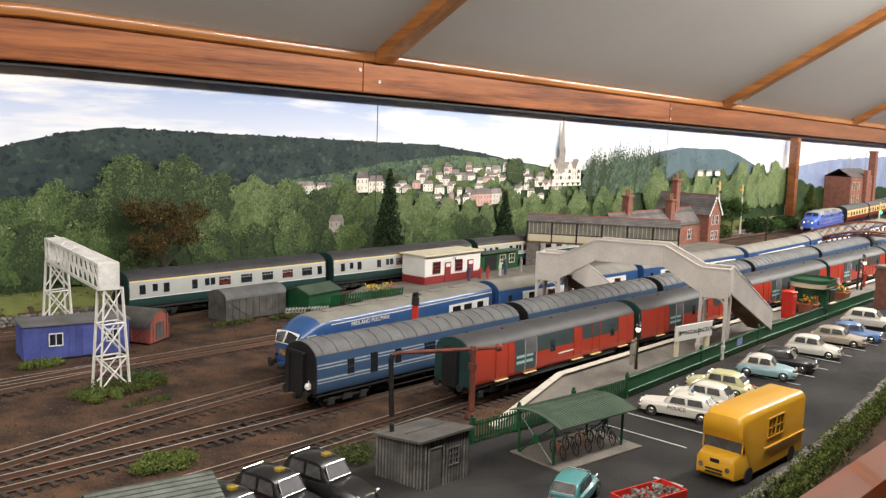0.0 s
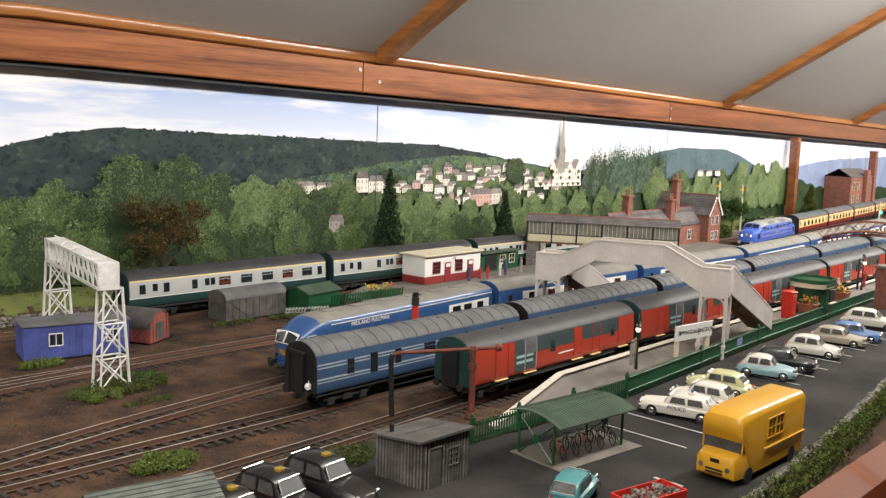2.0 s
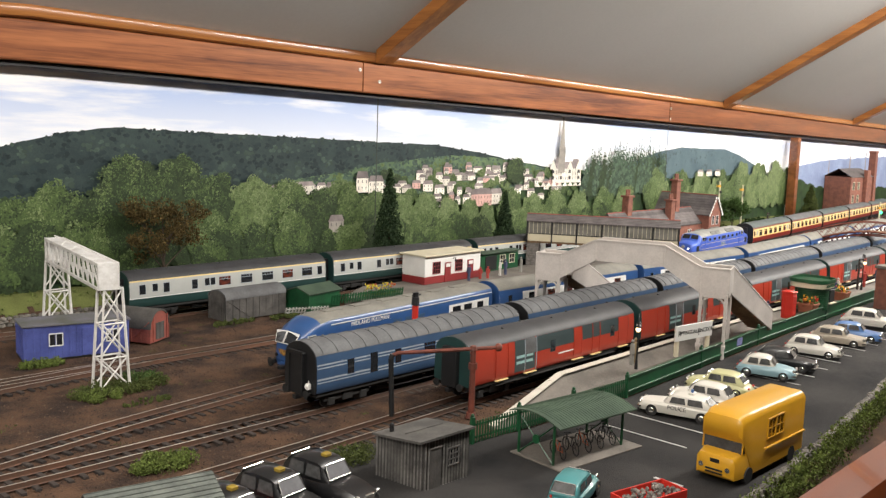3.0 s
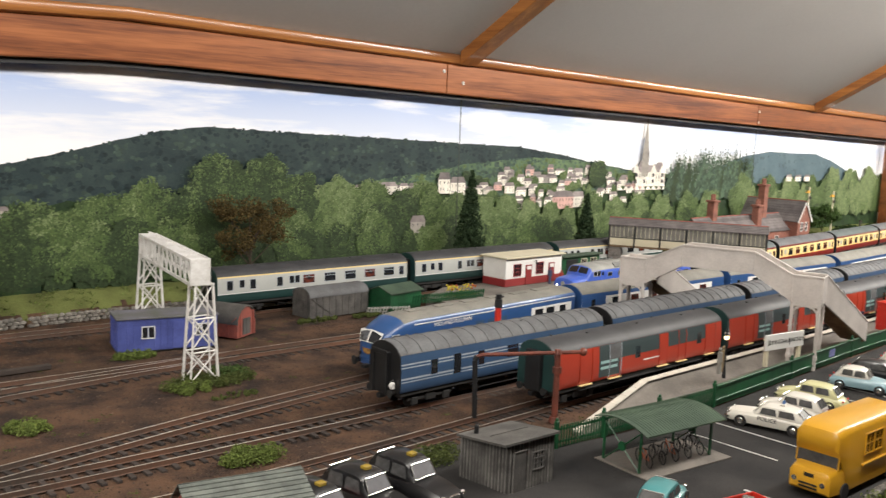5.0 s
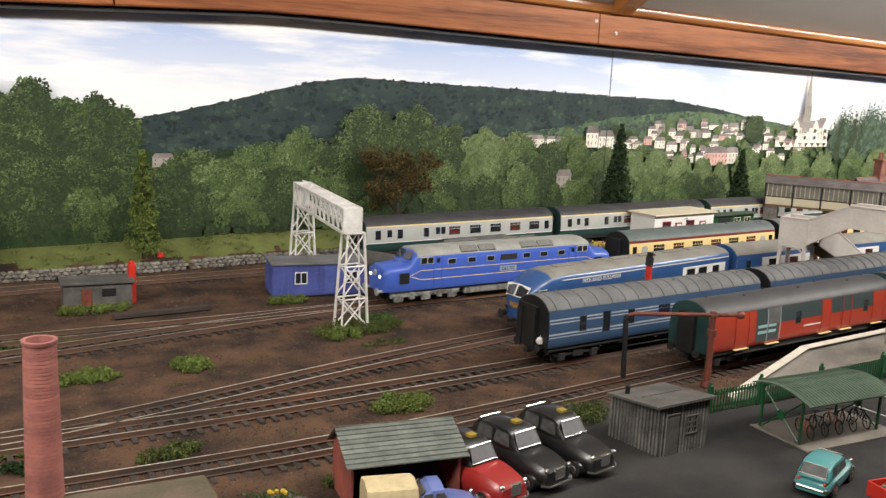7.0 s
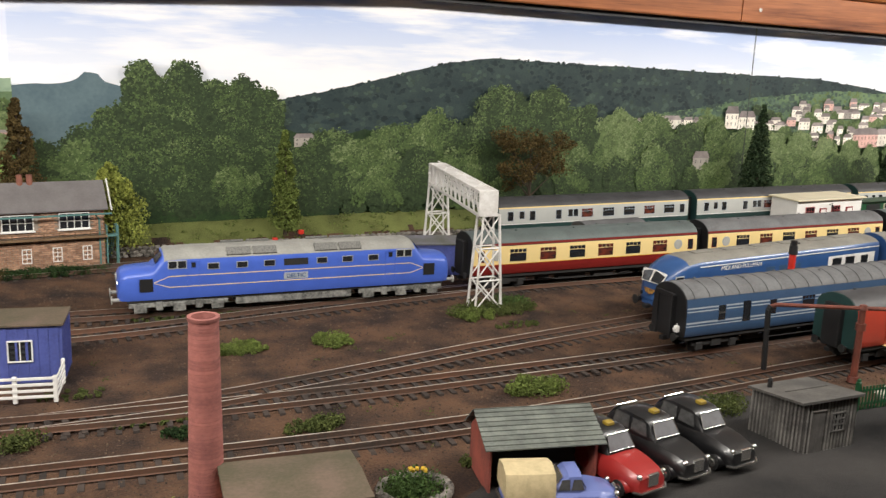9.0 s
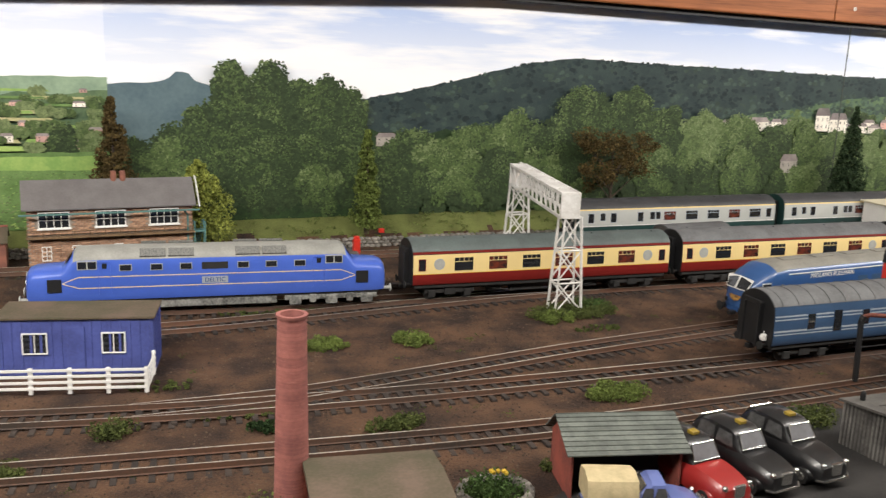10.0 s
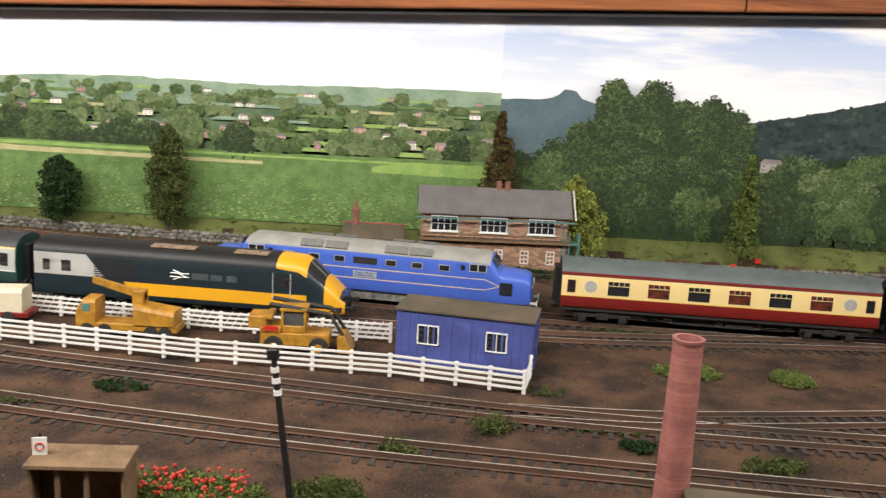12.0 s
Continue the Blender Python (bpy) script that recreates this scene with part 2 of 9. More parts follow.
def track(line, s0, s1, name_label, pieces=(0, 0), sunk=None):
    """Two rails on sleepers; sleepers between the plan's x limits are pieces of their own."""
    t = thing("track", name_label, "railway track", kind="structure")
    ss = np.arange(s0, s1, 0.012)
    ctr = [line.at(s) for s in ss]
    for side in (-1, 1):
        me = Mesh()
        rings = []
        for k, p in enumerate(ctr):
            d = ctr[min(k + 1, len(ctr) - 1)] - ctr[max(k - 1, 0)]
            nrm = np.array([-d[1], d[0]]) / np.linalg.norm(d)
            q = p + nrm * side * 0.00865
            rings.append([(*(q - nrm * 0.0009), 0.0006), (*(q - nrm * 0.00045), 0.0012), (*(q - nrm * 0.00055), 0.0040),
                          (*(q + nrm * 0.00055), 0.0040), (*(q + nrm * 0.00045), 0.0012), (*(q + nrm * 0.0009), 0.0006)])
        me.loft(rings, 1, True, lambda a, b: 0 if b == 2 else 1)
        part("rail", me, [RAIL, RUST], t)
    base = Mesh()
    base.box(-0.0016, 0.0016, -0.0165, 0.0165, -0.0008, 0.0009)
    data = base.data("sleeper", SLEEPER)
    rest = Mesh()
    s = s0 + 0.004
    while s < s1 - 0.004:
        p, q = line.at(s - 0.003), line.at(s + 0.003)
        d = q - p
        m = pose(*((p + q) / 2), random.uniform(-0.0004, 0.0002) - (0.0008 if sunk and sunk(p[0]) else 0), 0, 0, math.degrees(math.atan2(d[1], d[0])) + random.uniform(-1.5, 1.5))
        if pieces[0] < p[0] < pieces[1]:
            part("sleeper", data, None, t, at=m)
        else:
            i = len(rest.v)
            rest.v += [tuple(m @ Vector(v)) for v in base.v]
            rest.f += [tuple(i + k for k in f) for f in base.f]
            rest.m += base.m
        s += 0.0088
    if rest.f:
        tagged(part("sleepers", rest, SLEEPER, t), kind="stuff")
    return t


for line, lab, pc, sk in ((FRONT, "rusty railway track beside the car park", (-0.35, 0.46), lambda x: True), (BLUE, "rusty railway track with a turnout", (-0.35, 0.4), lambda x: x < 0.02 or x > 0.33),
                      (PULL, "rusty diverging track of the turnout", (0.03, 0.4), lambda x: x > 0.27), (MAIN, "weathered main line track", (-0.3, 0.5), lambda x: x > 0.27),
                      (DOCK, "weathered siding track behind the yard", (-0.12, 0.3), lambda x: x < -0.1), (REAR, "rusty track below the stone wall", (0.05, 0.4), lambda x: True)):
    track(line, 0.0, line.s[-1], lab, pc, sk)

# backscene board, beam, ceiling, closing walls
WALL_Y = 0.965
CEIL = 0.56


def beam_low(x):
    return 0.2205 + (x + 0.52) * 0.0400 if x < 0.36 else 0.2557 - (x - 0.36) * 0.0180


def closing(name, x0, x1, y0, y1, z0, z1, m, label):
    me = Mesh()
    me.box(x0, x1, y0, y1, z0, z1, c=0)
    return solid(name, me, m, label, "wall", kind="structure")


closing("wall_west", -1.95, -1.85, -1.6, 1.1, -0.9, 1.6, ROOM, "plain painted end wall")
closing("wall_east", 3.70, 3.80, -1.6, 1.1, -0.9, 1.6, ROOM, "plain painted end wall")
closing("wall_south", -1.85, 3.70, -1.7, -1.6, -0.9, 1.6, ROOM, "plain painted wall across the aisle")
closing("floor", -1.85, 3.70, -1.6, 0.16, -0.95, -0.9, mat("floor_carpet", (0.16, 0.12, 0.09), 0.95), "plain brown floor of the aisle")
closing("wall_north", -1.85, 3.70, 0.97, 1.07, -0.9, 1.0, ROOM, "board wall that carries the painted scenery")

me = Mesh()
xs = [-1.84, 0.36, 3.69]
rings = [[(x, 0.945, beam_low(x) + 0.0548), (x, 0.945, beam_low(x) + 0.0552), (x, -1.6, beam_low(x) + 0.055 + 2.545 * CEIL), (x, -1.6, beam_low(x) + 0.073 + 2.545 * CEIL), (x, 1.0, beam_low(x) + 0.073), (x, 1.0, beam_low(x) + 0.0548)] for x in xs]
me.loft(rings, 0)
solid("ceiling", me, PLASTER, "grey plasterboard ceiling sloping up from the beam", "ceiling", kind="structure")

for x0, x1, lab in ((-1.84, 0.185, "varnished pine beam above the painted scenery"), (0.187, 0.80, "varnished pine beam with a scarf joint"), (0.802, 1.615, "varnished pine beam with screws"), (1.617, 3.69, "darker varnished pine beam")):
    me = Mesh()
    rings = []
    for k in range(9):
        x = x0 + (x1 - x0) * k / 8
        b = beam_low(x)
        rings.append([(x, 0.938, b + 0.0055), (x, 0.9365, b + 0.007), (x, 0.9365, b + 0.0445), (x, 0.938, b + 0.0460), (x, 0.9635, b + 0.0460), (x, 0.9635, b + 0.004)])
    me.loft(rings, 0)
    solid("beam", me, PINE if x0 < 1.6 else PINE_DARK, lab, "beam", kind="structure", smooth=True)
# rounded pine bead in the corner of beam and ceiling
me = Mesh()
rings = []
for x in (-1.84, 0.36, 3.69):
    b = beam_low(x)
    rings.append([(x, 0.955, b + 0.0462), (x, 0.9345, b + 0.0462), (x, 0.9315, b + 0.0480), (x, 0.9300, b + 0.0520), (x, 0.9310, b + 0.0570), (x, 0.9340, b + 0.0595), (x, 0.955, b + 0.0545)])
me.loft(rings, 0)
solid("trim", me, wood("bead_pine", (0.46, 0.19, 0.055), (0.24, 0.085, 0.022), 0.3), "light varnished pine bead along the ceiling joint", "trim", kind="structure", smooth=True)
# the beam's shade on the scenery, added as a thin black strip under it
me = Mesh()
rings = [[(x, 0.9455, beam_low(x)), (x, 0.9455, beam_low(x) + 0.0038), (x, 0.9605, beam_low(x) + 0.0038), (x, 0.9605, beam_low(x))] for x in (-1.84, 0.36, 3.69)]
me.loft(rings, 0)
solid("trim", me, mat("black_strip", (0.02, 0.02, 0.022), 0.5), "thin black strip standing for the shade under the beam", "trim", kind="structure")
for k, x in enumerate((0.833, 1.846, 2.62, -0.25, -1.2)):
    me = Mesh()
    b = beam_low(x)
    n = Vector((0, CEIL, 1)).normalized()
    rings = []
    for y in (0.930, -1.58):
        z = b + 0.055 + (0.945 - y) * CEIL
        w = 0.015
        rings.append([(x - w, y, z - 0.016), (x - w + 0.001, y, z - 0.017), (x + w - 0.001, y, z - 0.017), (x + w, y, z - 0.016), (x + w, y, z + 0.001), (x - w, y, z + 0.001)])
    me.loft(rings, 0)
    solid("batten", me, BATTEN, "varnished pine batten along the ceiling slope", "batten", kind="structure", group="ceiling battens")
SCREWM = mat("screw_zinc", (0.75, 0.73, 0.68), 0.35, 0.6)
for x, dz in ((0.831, 0.022), (1.62, 0.012), (1.62, 0.033), (0.795, 0.035)):
    me = Mesh()
    me.tube((x, 0.9368, beam_low(x) + dz), (x, 0.9355, beam_low(x) + dz), 0.0027, 0.0022, 12)
    me.box(x - 0.0012, x + 0.0012, 0.9352, 0.9354, beam_low(x) + dz - 0.0003, beam_low(x) + dz + 0.0003, 1)
    solid("screw", me, [SCREWM, BLACK], "zinc screw in the pine beam", "screw", group="beam screws")
me = Mesh()
me.box(2.246, 2.264, 0.931, 0.9520, 0.012, beam_low(2.27) - 0.001, c=0.001)
solid("post", me, PINE_DARK, "dark varnished upright post before the scenery", "post", kind="structure")
me = Mesh()
rings = [[(x, 0.150, -0.10), (x, 0.150, 0.012), (x, 0.154, 0.018), (x, 0.177, 0.018), (x, 0.182, 0.012), (x, 0.182, -0.10)] for x in (-1.8, 0.6, 3.6)]
me.loft(rings, 0)
solid("fascia", me, wood("fascia_varnish", (0.20, 0.046, 0.013), (0.11, 0.022, 0.007), 0.2, coat=0.6), "polished varnished wooden front edge of the layout", "fascia", kind="structure", smooth=True)
closing("baseboard", -1.8, 3.6, 0.183, 0.9645, -0.06, -0.012, ROOM, "plain baseboard under the layout")


# ---- railway vehicles ----
COACH = [(0.0168, 0.0142), (0.0177, 0.0162), (0.0178, 0.0200), (0.0178, 0.0300), (0.0172, 0.0380), (0.0166, 0.0412), (0.0158, 0.0428), (0.0130, 0.0456), (0.0090, 0.0478), (0.0045, 0.0491), (0.0, 0.0495)]


FLAT = [(0.0178, 0.001 * k * 9) for k in range(7)]
PROF = [COACH]


def side_at(z, prof=None):
    prof = prof or PROF[0]
    return float(np.interp(z, [p[1] for p in prof[:7]], [p[0] for p in prof[:7]]))


def wheel_data():
    me = Mesh()
    me.tube((0, -0.0095, 0), (0, -0.0075, 0), 0.0058, n=14)
    me.tube((0, 0.0075, 0), (0, 0.0095, 0), 0.0058, n=14)
    me.tube((0, -0.0075, 0), (0, 0.0075, 0), 0.0012, n=6)
    return me.data("wheelset", GRIME)


WHEEL = wheel_data()


def bogie_data():
    me = Mesh()
    for s in (-1, 1):
        me.box(-0.0215, 0.0215, s * 0.0125 - 0.0012, s * 0.0125 + 0.0012, 0.0058, 0.0090)
        for x in (-0.0155, 0.0155):
            me.box(x - 0.0028, x + 0.0028, s * 0.0138 - 0.0011, s * 0.0138 + 0.0011, 0.0030, 0.0085)
        me.box(-0.0045, 0.0045, s * 0.0136 - 0.001, s * 0.0136 + 0.001, 0.0045, 0.0100)
    me.box(-0.004, 0.004, -0.012, 0.012, 0.006, 0.011)
    return me.data("bogie", GRIME)


BOGIE = bogie_data()


def running_gear(car, L, tanks=True, bogie_mat=None):
    for x in (-L * 0.36, L * 0.36):
        b = part("bogie", BOGIE, None, car, at=(x, 0, 0))
        for w in (-0.0155, 0.0155):
            part("wheelset", WHEEL, None, b, at=(w, 0, 0.0058))
    me = Mesh()
    me.box(-L / 2 + 0.002, L / 2 - 0.002, -0.0158, 0.0158, 0.0108, 0.0143)
    me.box(-L / 2 + 0.004, L / 2 - 0.004, -0.0130, 0.0130, 0.0090, 0.0110)
    if tanks:
        for x0, x1, y in ((-0.03, 0.0, -0.011), (0.008, 0.03, -0.012), (-0.05, -0.038, -0.010), (0.037, 0.052, -0.011)):
            for s in (1, -1):
                me.box(x0, x1, min(s * y, s * y + s * 0.006), max(s * y, s * y + s * 0.006), 0.0040, 0.0098)
        for s in (-1, 1):
            me.bar((-0.06, s * 0.012, 0.0095), (-0.03, s * 0.012, 0.0048), 0.0006)
            me.bar((0.06, s * 0.012, 0.0095), (0.03, s * 0.012, 0.0048), 0.0006)
            me.bar((-0.03, s * 0.012, 0.0048), (0.03, s * 0.012, 0.0048), 0.0006)
    part("underframe", me, GRIME, car)
    for e in (-1, 1):
        for y in (-0.0115, 0.0115):
            me = Mesh()
            me.tube((e * (L / 2), y, 0.0138), (e * (L / 2 + 0.0045), y, 0.0138), 0.0011, n=8)
            me.tube((e * (L / 2 + 0.0045), y, 0.0138), (e * (L / 2 + 0.0053), y, 0.0138), 0.0029, n=10)
            part("buffer", me, GRIME, car)
        me = Mesh()
        me.box(min(e * L / 2, e * (L / 2 + 0.006)), max(e * L / 2, e * (L / 2 + 0.006)), -0.002, 0.002, 0.0085, 0.0115)
        part("coupling", me, BLACK, car)


def side_panel(me, x0, x1, z0, z1, side, out, m=0, prof=None):
    """A thin panel that follows the side from z0 to z1, standing out a little."""
    zs = [float(z) for z in np.linspace(z0, z1, 8 if z1 - z0 > 0.004 else 3)]
    a = [(side_at(z, prof) + out, z) for z in zs]
    i = [(side_at(z, prof) - 0.0004, z) for z in zs]
    ring = [(y * side, z) for y, z in a] + [(y * side, z) for y, z in reversed(i)]
    me.loft([[(x0, y, z) for y, z in ring], [(x1, y, z) for y, z in ring]], m)


WINDOWS = {}


def window(car, x, z0, z1, w, frame_m, glass=GLASS, lights=False, name="window"):
    """Glazed window with a slim frame and, where asked, a toplight bar, on both sides of the car."""
    key = (round(z0, 4), round(z1, 4), round(w, 4), frame_m.name, glass.name, lights, PROF[0] is FLAT)
    if key not in WINDOWS:
        pair = []
        for side in (-1, 1):
            me = Mesh()
            side_panel(me, -w / 2 - 0.0005, w / 2 + 0.0005, z0 - 0.0005, z1 + 0.0005, side, 0.00012, 0)
            side_panel(me, -w / 2, w / 2, z0, z1, side, 0.0002, 1)
            if lights:
                zt = z1 - (z1 - z0) * 0.30
                side_panel(me, -w / 2, w / 2, zt - 0.0002, zt + 0.0002, side, 0.00034, 0)
                side_panel(me, -0.0002, 0.0002, zt, z1, side, 0.00034, 0)
                for q in (-w / 4, w / 4):
                    side_panel(me, q - 0.00015, q + 0.00015, zt, z1, side, 0.00034, 0)
            pair.append(me.data(name, [frame_m, glass]))
        WINDOWS[key] = pair
    for d in WINDOWS[key]:
        part(name, d, None, car, at=(x, 0, 0))


def coach(label, L, bands, roof, wins, end=BLACK, at=None, group="", ribs=0, stripes=(), vents=8, name="coach", roof_from=5):
    """bands: (top z, material) upward from the sill; wins: (x, z0, z1, width, frame, glass, toplights)."""
    car = thing(name, label, "railway coach", at, group)
    prof = list(COACH)
    for zt, _ in bands:
        if all(abs(p[1] - zt) > 0.0002 for p in prof):
            prof.append((side_at(zt), zt))
    prof.sort(key=lambda p: p[1])
    cut = COACH[roof_from][1]
    low = [p for p in prof if p[1] <= cut + 1e-6]
    top = [p for p in prof if p[1] >= cut - 1e-6]
    mats = [m for _, m in bands] + [end]

    def band_of(z):
        for k, (zt, _) in enumerate(bands):
            if z <= zt + 1e-6:
                return k
        return len(bands) - 1

    ring = [(-y, z) for y, z in reversed(low)] + [(y, z) for y, z in low]
    n = len(ring)
    me = Mesh()
    me.loft([[(x, y, z) for y, z in ring] for x in (-L / 2, L / 2)], 0, len(bands),
            lambda a, b: band_of(max(ring[b][1], ring[(b + 1) % n][1])) if (b + 1) % n else 0)
    part("body", me, mats, car, smooth=True)
    ring = [(-y, z) for y, z in top] + [(y, z) for y, z in reversed(top[:-1])]
    me = Mesh()
    me.loft([[(x, y * 1.012, z + 0.0001) for y, z in ring] for x in (-L / 2 - 0.0003, L / 2 + 0.0003)], 0)
    for k in range(ribs):
        x = -L / 2 + L * (k + 0.5) / ribs
        me.loft([[(x + e, y * 1.03, z + 0.0005) for y, z in ring] for e in (-0.0004, 0.0004)], 0)
    part("roof", me, roof, car, smooth=True)
    vent = Mesh()
    vent.tube((0, 0, -0.0006), (0, 0, 0.0010), 0.0013, 0.0010, 8)
    vd = vent.data("roof_vent", roof)
    for k in range(vents):
        part("roof_vent", vd, None, car, at=(-L / 2 + L * (k + 0.6) / vents, 0.004 * (-1) ** k, 0.0492))
    for e in (-1, 1):
        me = Mesh()
        me.box(min(e * L / 2, e * (L / 2 + 0.005)), max(e * L / 2, e * (L / 2 + 0.005)), -0.0072, 0.0072, 0.0125, 0.0425)
        part("gangway", me, BLACK, car)
        me = Mesh()
        arc = [(p[0] * s, p[1]) for s in (-1, 1) for p in (COACH if s < 0 else COACH[::-1])]
        me.loft([[(e * (L / 2 + 0.0001), y * 0.99, z) for y, z in arc], [(e * (L / 2 + 0.0008), y * 0.985, z - 0.0002) for y, z in arc]], 0)
        part("end_wall", me, end, car)
    for z0, z1, m in stripes:
        for s in (-1, 1):
            me = Mesh()
            side_panel(me, -L / 2 + 0.0005, L / 2 - 0.0005, z0, z1, s, 0.0001)
            part("stripe", me, m, car)
    for w in wins:
        window(car, *w)
    running_gear(car, L)
    return car


GAP = 0.0135


def green_coach(at):
    L = 0.252
    w = [(x, 0.0275, 0.0365, 0.0145, SILVERLINE, GLASS if k % 3 else WARMGLASS, True) for k, x in enumerate(np.linspace(-0.015, 0.098, 5))]
    w += [(x, 0.0270, 0.0365, 0.0065, SILVERLINE, GLASS, False) for x in (-0.112, -0.085, -0.052, 0.117)]
    w += [(x, 0.0290, 0.0365, 0.0055, SILVERLINE, GLASS, False) for x in (-0.098, -0.037, -0.03)]
    return coach("green and light grey coach with a dark roof", L, [(0.0228, MKGREEN), (0.0236, WHITE), (0.0398, MKGREY), (0.0412, CREAM)], ROOFDARK, w, MKGREEN, at, "green and grey train")


def maroon_coach(at, gold=False):
    L = 0.236
    w = [(x, 0.0252, 0.0358, 0.0160, CREAM, WARMGLASS if k % 2 else GLASS, True) for k, x in enumerate(np.linspace(-0.075, 0.075, 6))]
    w += [(x, 0.0262, 0.0350, 0.0052, MAROON, GLASS, False) for x in (-0.1105, 0.1105)]
    car = coach("cream and maroon coach with a grey roof" if not gold else "golden cream and maroon dining coach", L,
                [(0.0228, MAROON), (0.0232, HSTYELLOW), (0.0388, CREAM), (0.0393, BLACK), (0.0412, MAROON)], ROOFGREEN if not gold else ROOFGREY, w, BLACK, at, "cream and maroon train")
    for x in (-0.096, 0.096):
        for s in (-1, 1):
            me = Mesh()
            y = side_at(0.031)
            me.tube((x, s * (y - 0.0003), 0.031), (x, s * (y + 0.00022), 0.031), 0.0046, n=18)
            me.tube((x, s * (y + 0.0002), 0.031), (x, s * (y + 0.00034), 0.031), 0.0039, n=18, m=1)
            part("round_window", me, [SILVERLINE, PALEGREY], car, "frosted round window")
    return car


def lms_coach(at, lead=False):
    L = 0.229
    bands = [(0.0412, LMSBLUE)]
    st = [(0.0215, 0.0222, SILVERLINE), (0.0235, 0.0247, SILVERLINE), (0.0318, 0.0326, SILVERLINE), (0.0340, 0.0350, SILVERLINE)]
    if lead:
        w = [(x, 0.0245, 0.0350, 0.0062, LMSBLUE, GLASS, False) for x in (-0.083, -0.035)] + [(-0.060, 0.0215, 0.0362, 0.0070, LMSBLUE, GLASS, False)]
        w += [(x, 0.0262, 0.0352, 0.012, LMSBLUE, GLASS, True) for x in np.linspace(0.0, 0.095, 6)]
    else:
        w = [(x, 0.0262, 0.0352, 0.0125, LMSBLUE, GLASS, True) for x in np.linspace(-0.09, 0.09, 9)]
    car = coach("dark blue coach with thin silver lines and ribbed grey roof", L, bands, ROOFGREY, w, BLACK, at, "blue express train", 17, st, 6)
    if lead:
        me = Mesh()
        for y in (-0.0072, 0.0072):
            me.box(-L / 2 - 0.0062, -L / 2 - 0.0045, y - 0.0012, y + 0.0012, 0.012, 0.043)
        me.box(-L / 2 - 0.0062, -L / 2 - 0.0045, -0.0080, 0.0080, 0.0410, 0.0440)
        part("corridor_bellows", me, BLACK, car)
        me = Mesh()
        me.box(-L / 2 - 0.0042, -L / 2 - 0.0010, -0.0132, -0.0100, 0.0170, 0.0215, 0)
        me.tube((-L / 2 - 0.0042, -0.0116, 0.0195), (-L / 2 - 0.0050, -0.0116, 0.0195), 0.0013, n=10, m=0)
        me.bar((-L / 2 - 0.0025, -0.0116, 0.0215), (-L / 2 - 0.0025, -0.0116, 0.0235), 0.0004)
        part("tail_lamp", me, [WHITE], car, "white tail lamp")
    return car


def parcels_van(at):
    L = 0.229
    car = coach("red and dark slate parcels van with a dark roof", L, [(0.0412, REDP)], ROOFDARK, [(-0.012, 0.0260, 0.0350, 0.0060, SLATEP, GLASS, False), (0.078, 0.0260, 0.0350, 0.0060, SLATEP, GLASS, False)], MKGREEN, at, "red parcels train", 0, (), 7)
    for s in (-1, 1):
        me = Mesh()
        side_panel(me, -0.034, 0.105, 0.0290, 0.0411, s, 0.00012)
        side_panel(me, -0.062, -0.036, 0.0165, 0.0411, s, 0.00012)
        part("slate_panel", me, SLATEP, car, "dark slate painted panel")
        for x0, x1, z0 in ((-0.060, -0.0495, 0.0225), (-0.0475, -0.039, 0.0225), (-0.060, -0.0495, 0.0270), (-0.0475, -0.039, 0.0270)):
            me = Mesh()
            side_panel(me, x0, x1, z0, z0 + 0.0022, s, 0.0002)
            part("teal_flash", me, TEALSTRIPE, car, "pale teal stripe")
        for x0, x1 in ((-0.0855, -0.0700), (-0.0495, -0.034), (0.018, 0.030), (0.046, 0.058), (0.088, 0.104)):
            me = Mesh()
            for a, b in ((x0, x0 + 0.0006), (x1 - 0.0006, x1)):
                side_panel(me, a, b, 0.0150, 0.0408, s, 0.0005)
            part("door_edge", me, REDP if x0 != -0.0495 else SILVERLINE, car)
        for x0, x1 in ((0.0185, 0.0295), (0.0885, 0.1035)):
            me = Mesh()
            side_panel(me, x0, x1, 0.0150, 0.0408, s, 0.00035)
            part("door", me, REDP, car)
        me = Mesh()
        side_panel(me, -0.0490, -0.0345, 0.0290, 0.0408, s, 0.0003)
        part("shutter", me, ROOFGREY, car, "faded grey roller shutter")
        me = Mesh()
        side_panel(me, -0.004, 0.022, 0.0222, 0.0233, s, 0.00015)
        part("lettering", me, WHITE, car, "small white lettering")
    me = Mesh()
    me.box(-L / 2 + 0.03, L / 2 - 0.03, -0.0180, -0.0150, 0.0100, 0.0107)
    part("step_board", me, GRIME, car)
    for x in (-0.078, -0.042, 0.024, 0.052, 0.096):
        me = Mesh()
        me.box(x - 0.0075, x + 0.0075, -0.0192, -0.0170, 0.0136, 0.0142)
        part("door_step", me, CREAM, car, "cream edged door step")
    return car


def text_on(car, body, size, x, y, z, m, name="lettering", rz=0):
    cu = bpy.data.curves.new(name, "FONT")
    cu.body, cu.size, cu.align_x, cu.align_y, cu.extrude = body, size, "CENTER", "CENTER", 0.00006
    tmp = bpy.data.objects.new(name, cu)
    scene.collection.objects.link(tmp)
    me = bpy.data.meshes.new_from_object(tmp)
    bpy.data.objects.remove(tmp)
    me.materials.clear()
    me.materials.append(m)
    return part(name, me, None, car, at=pose(x, y, z, 90, 0, rz))


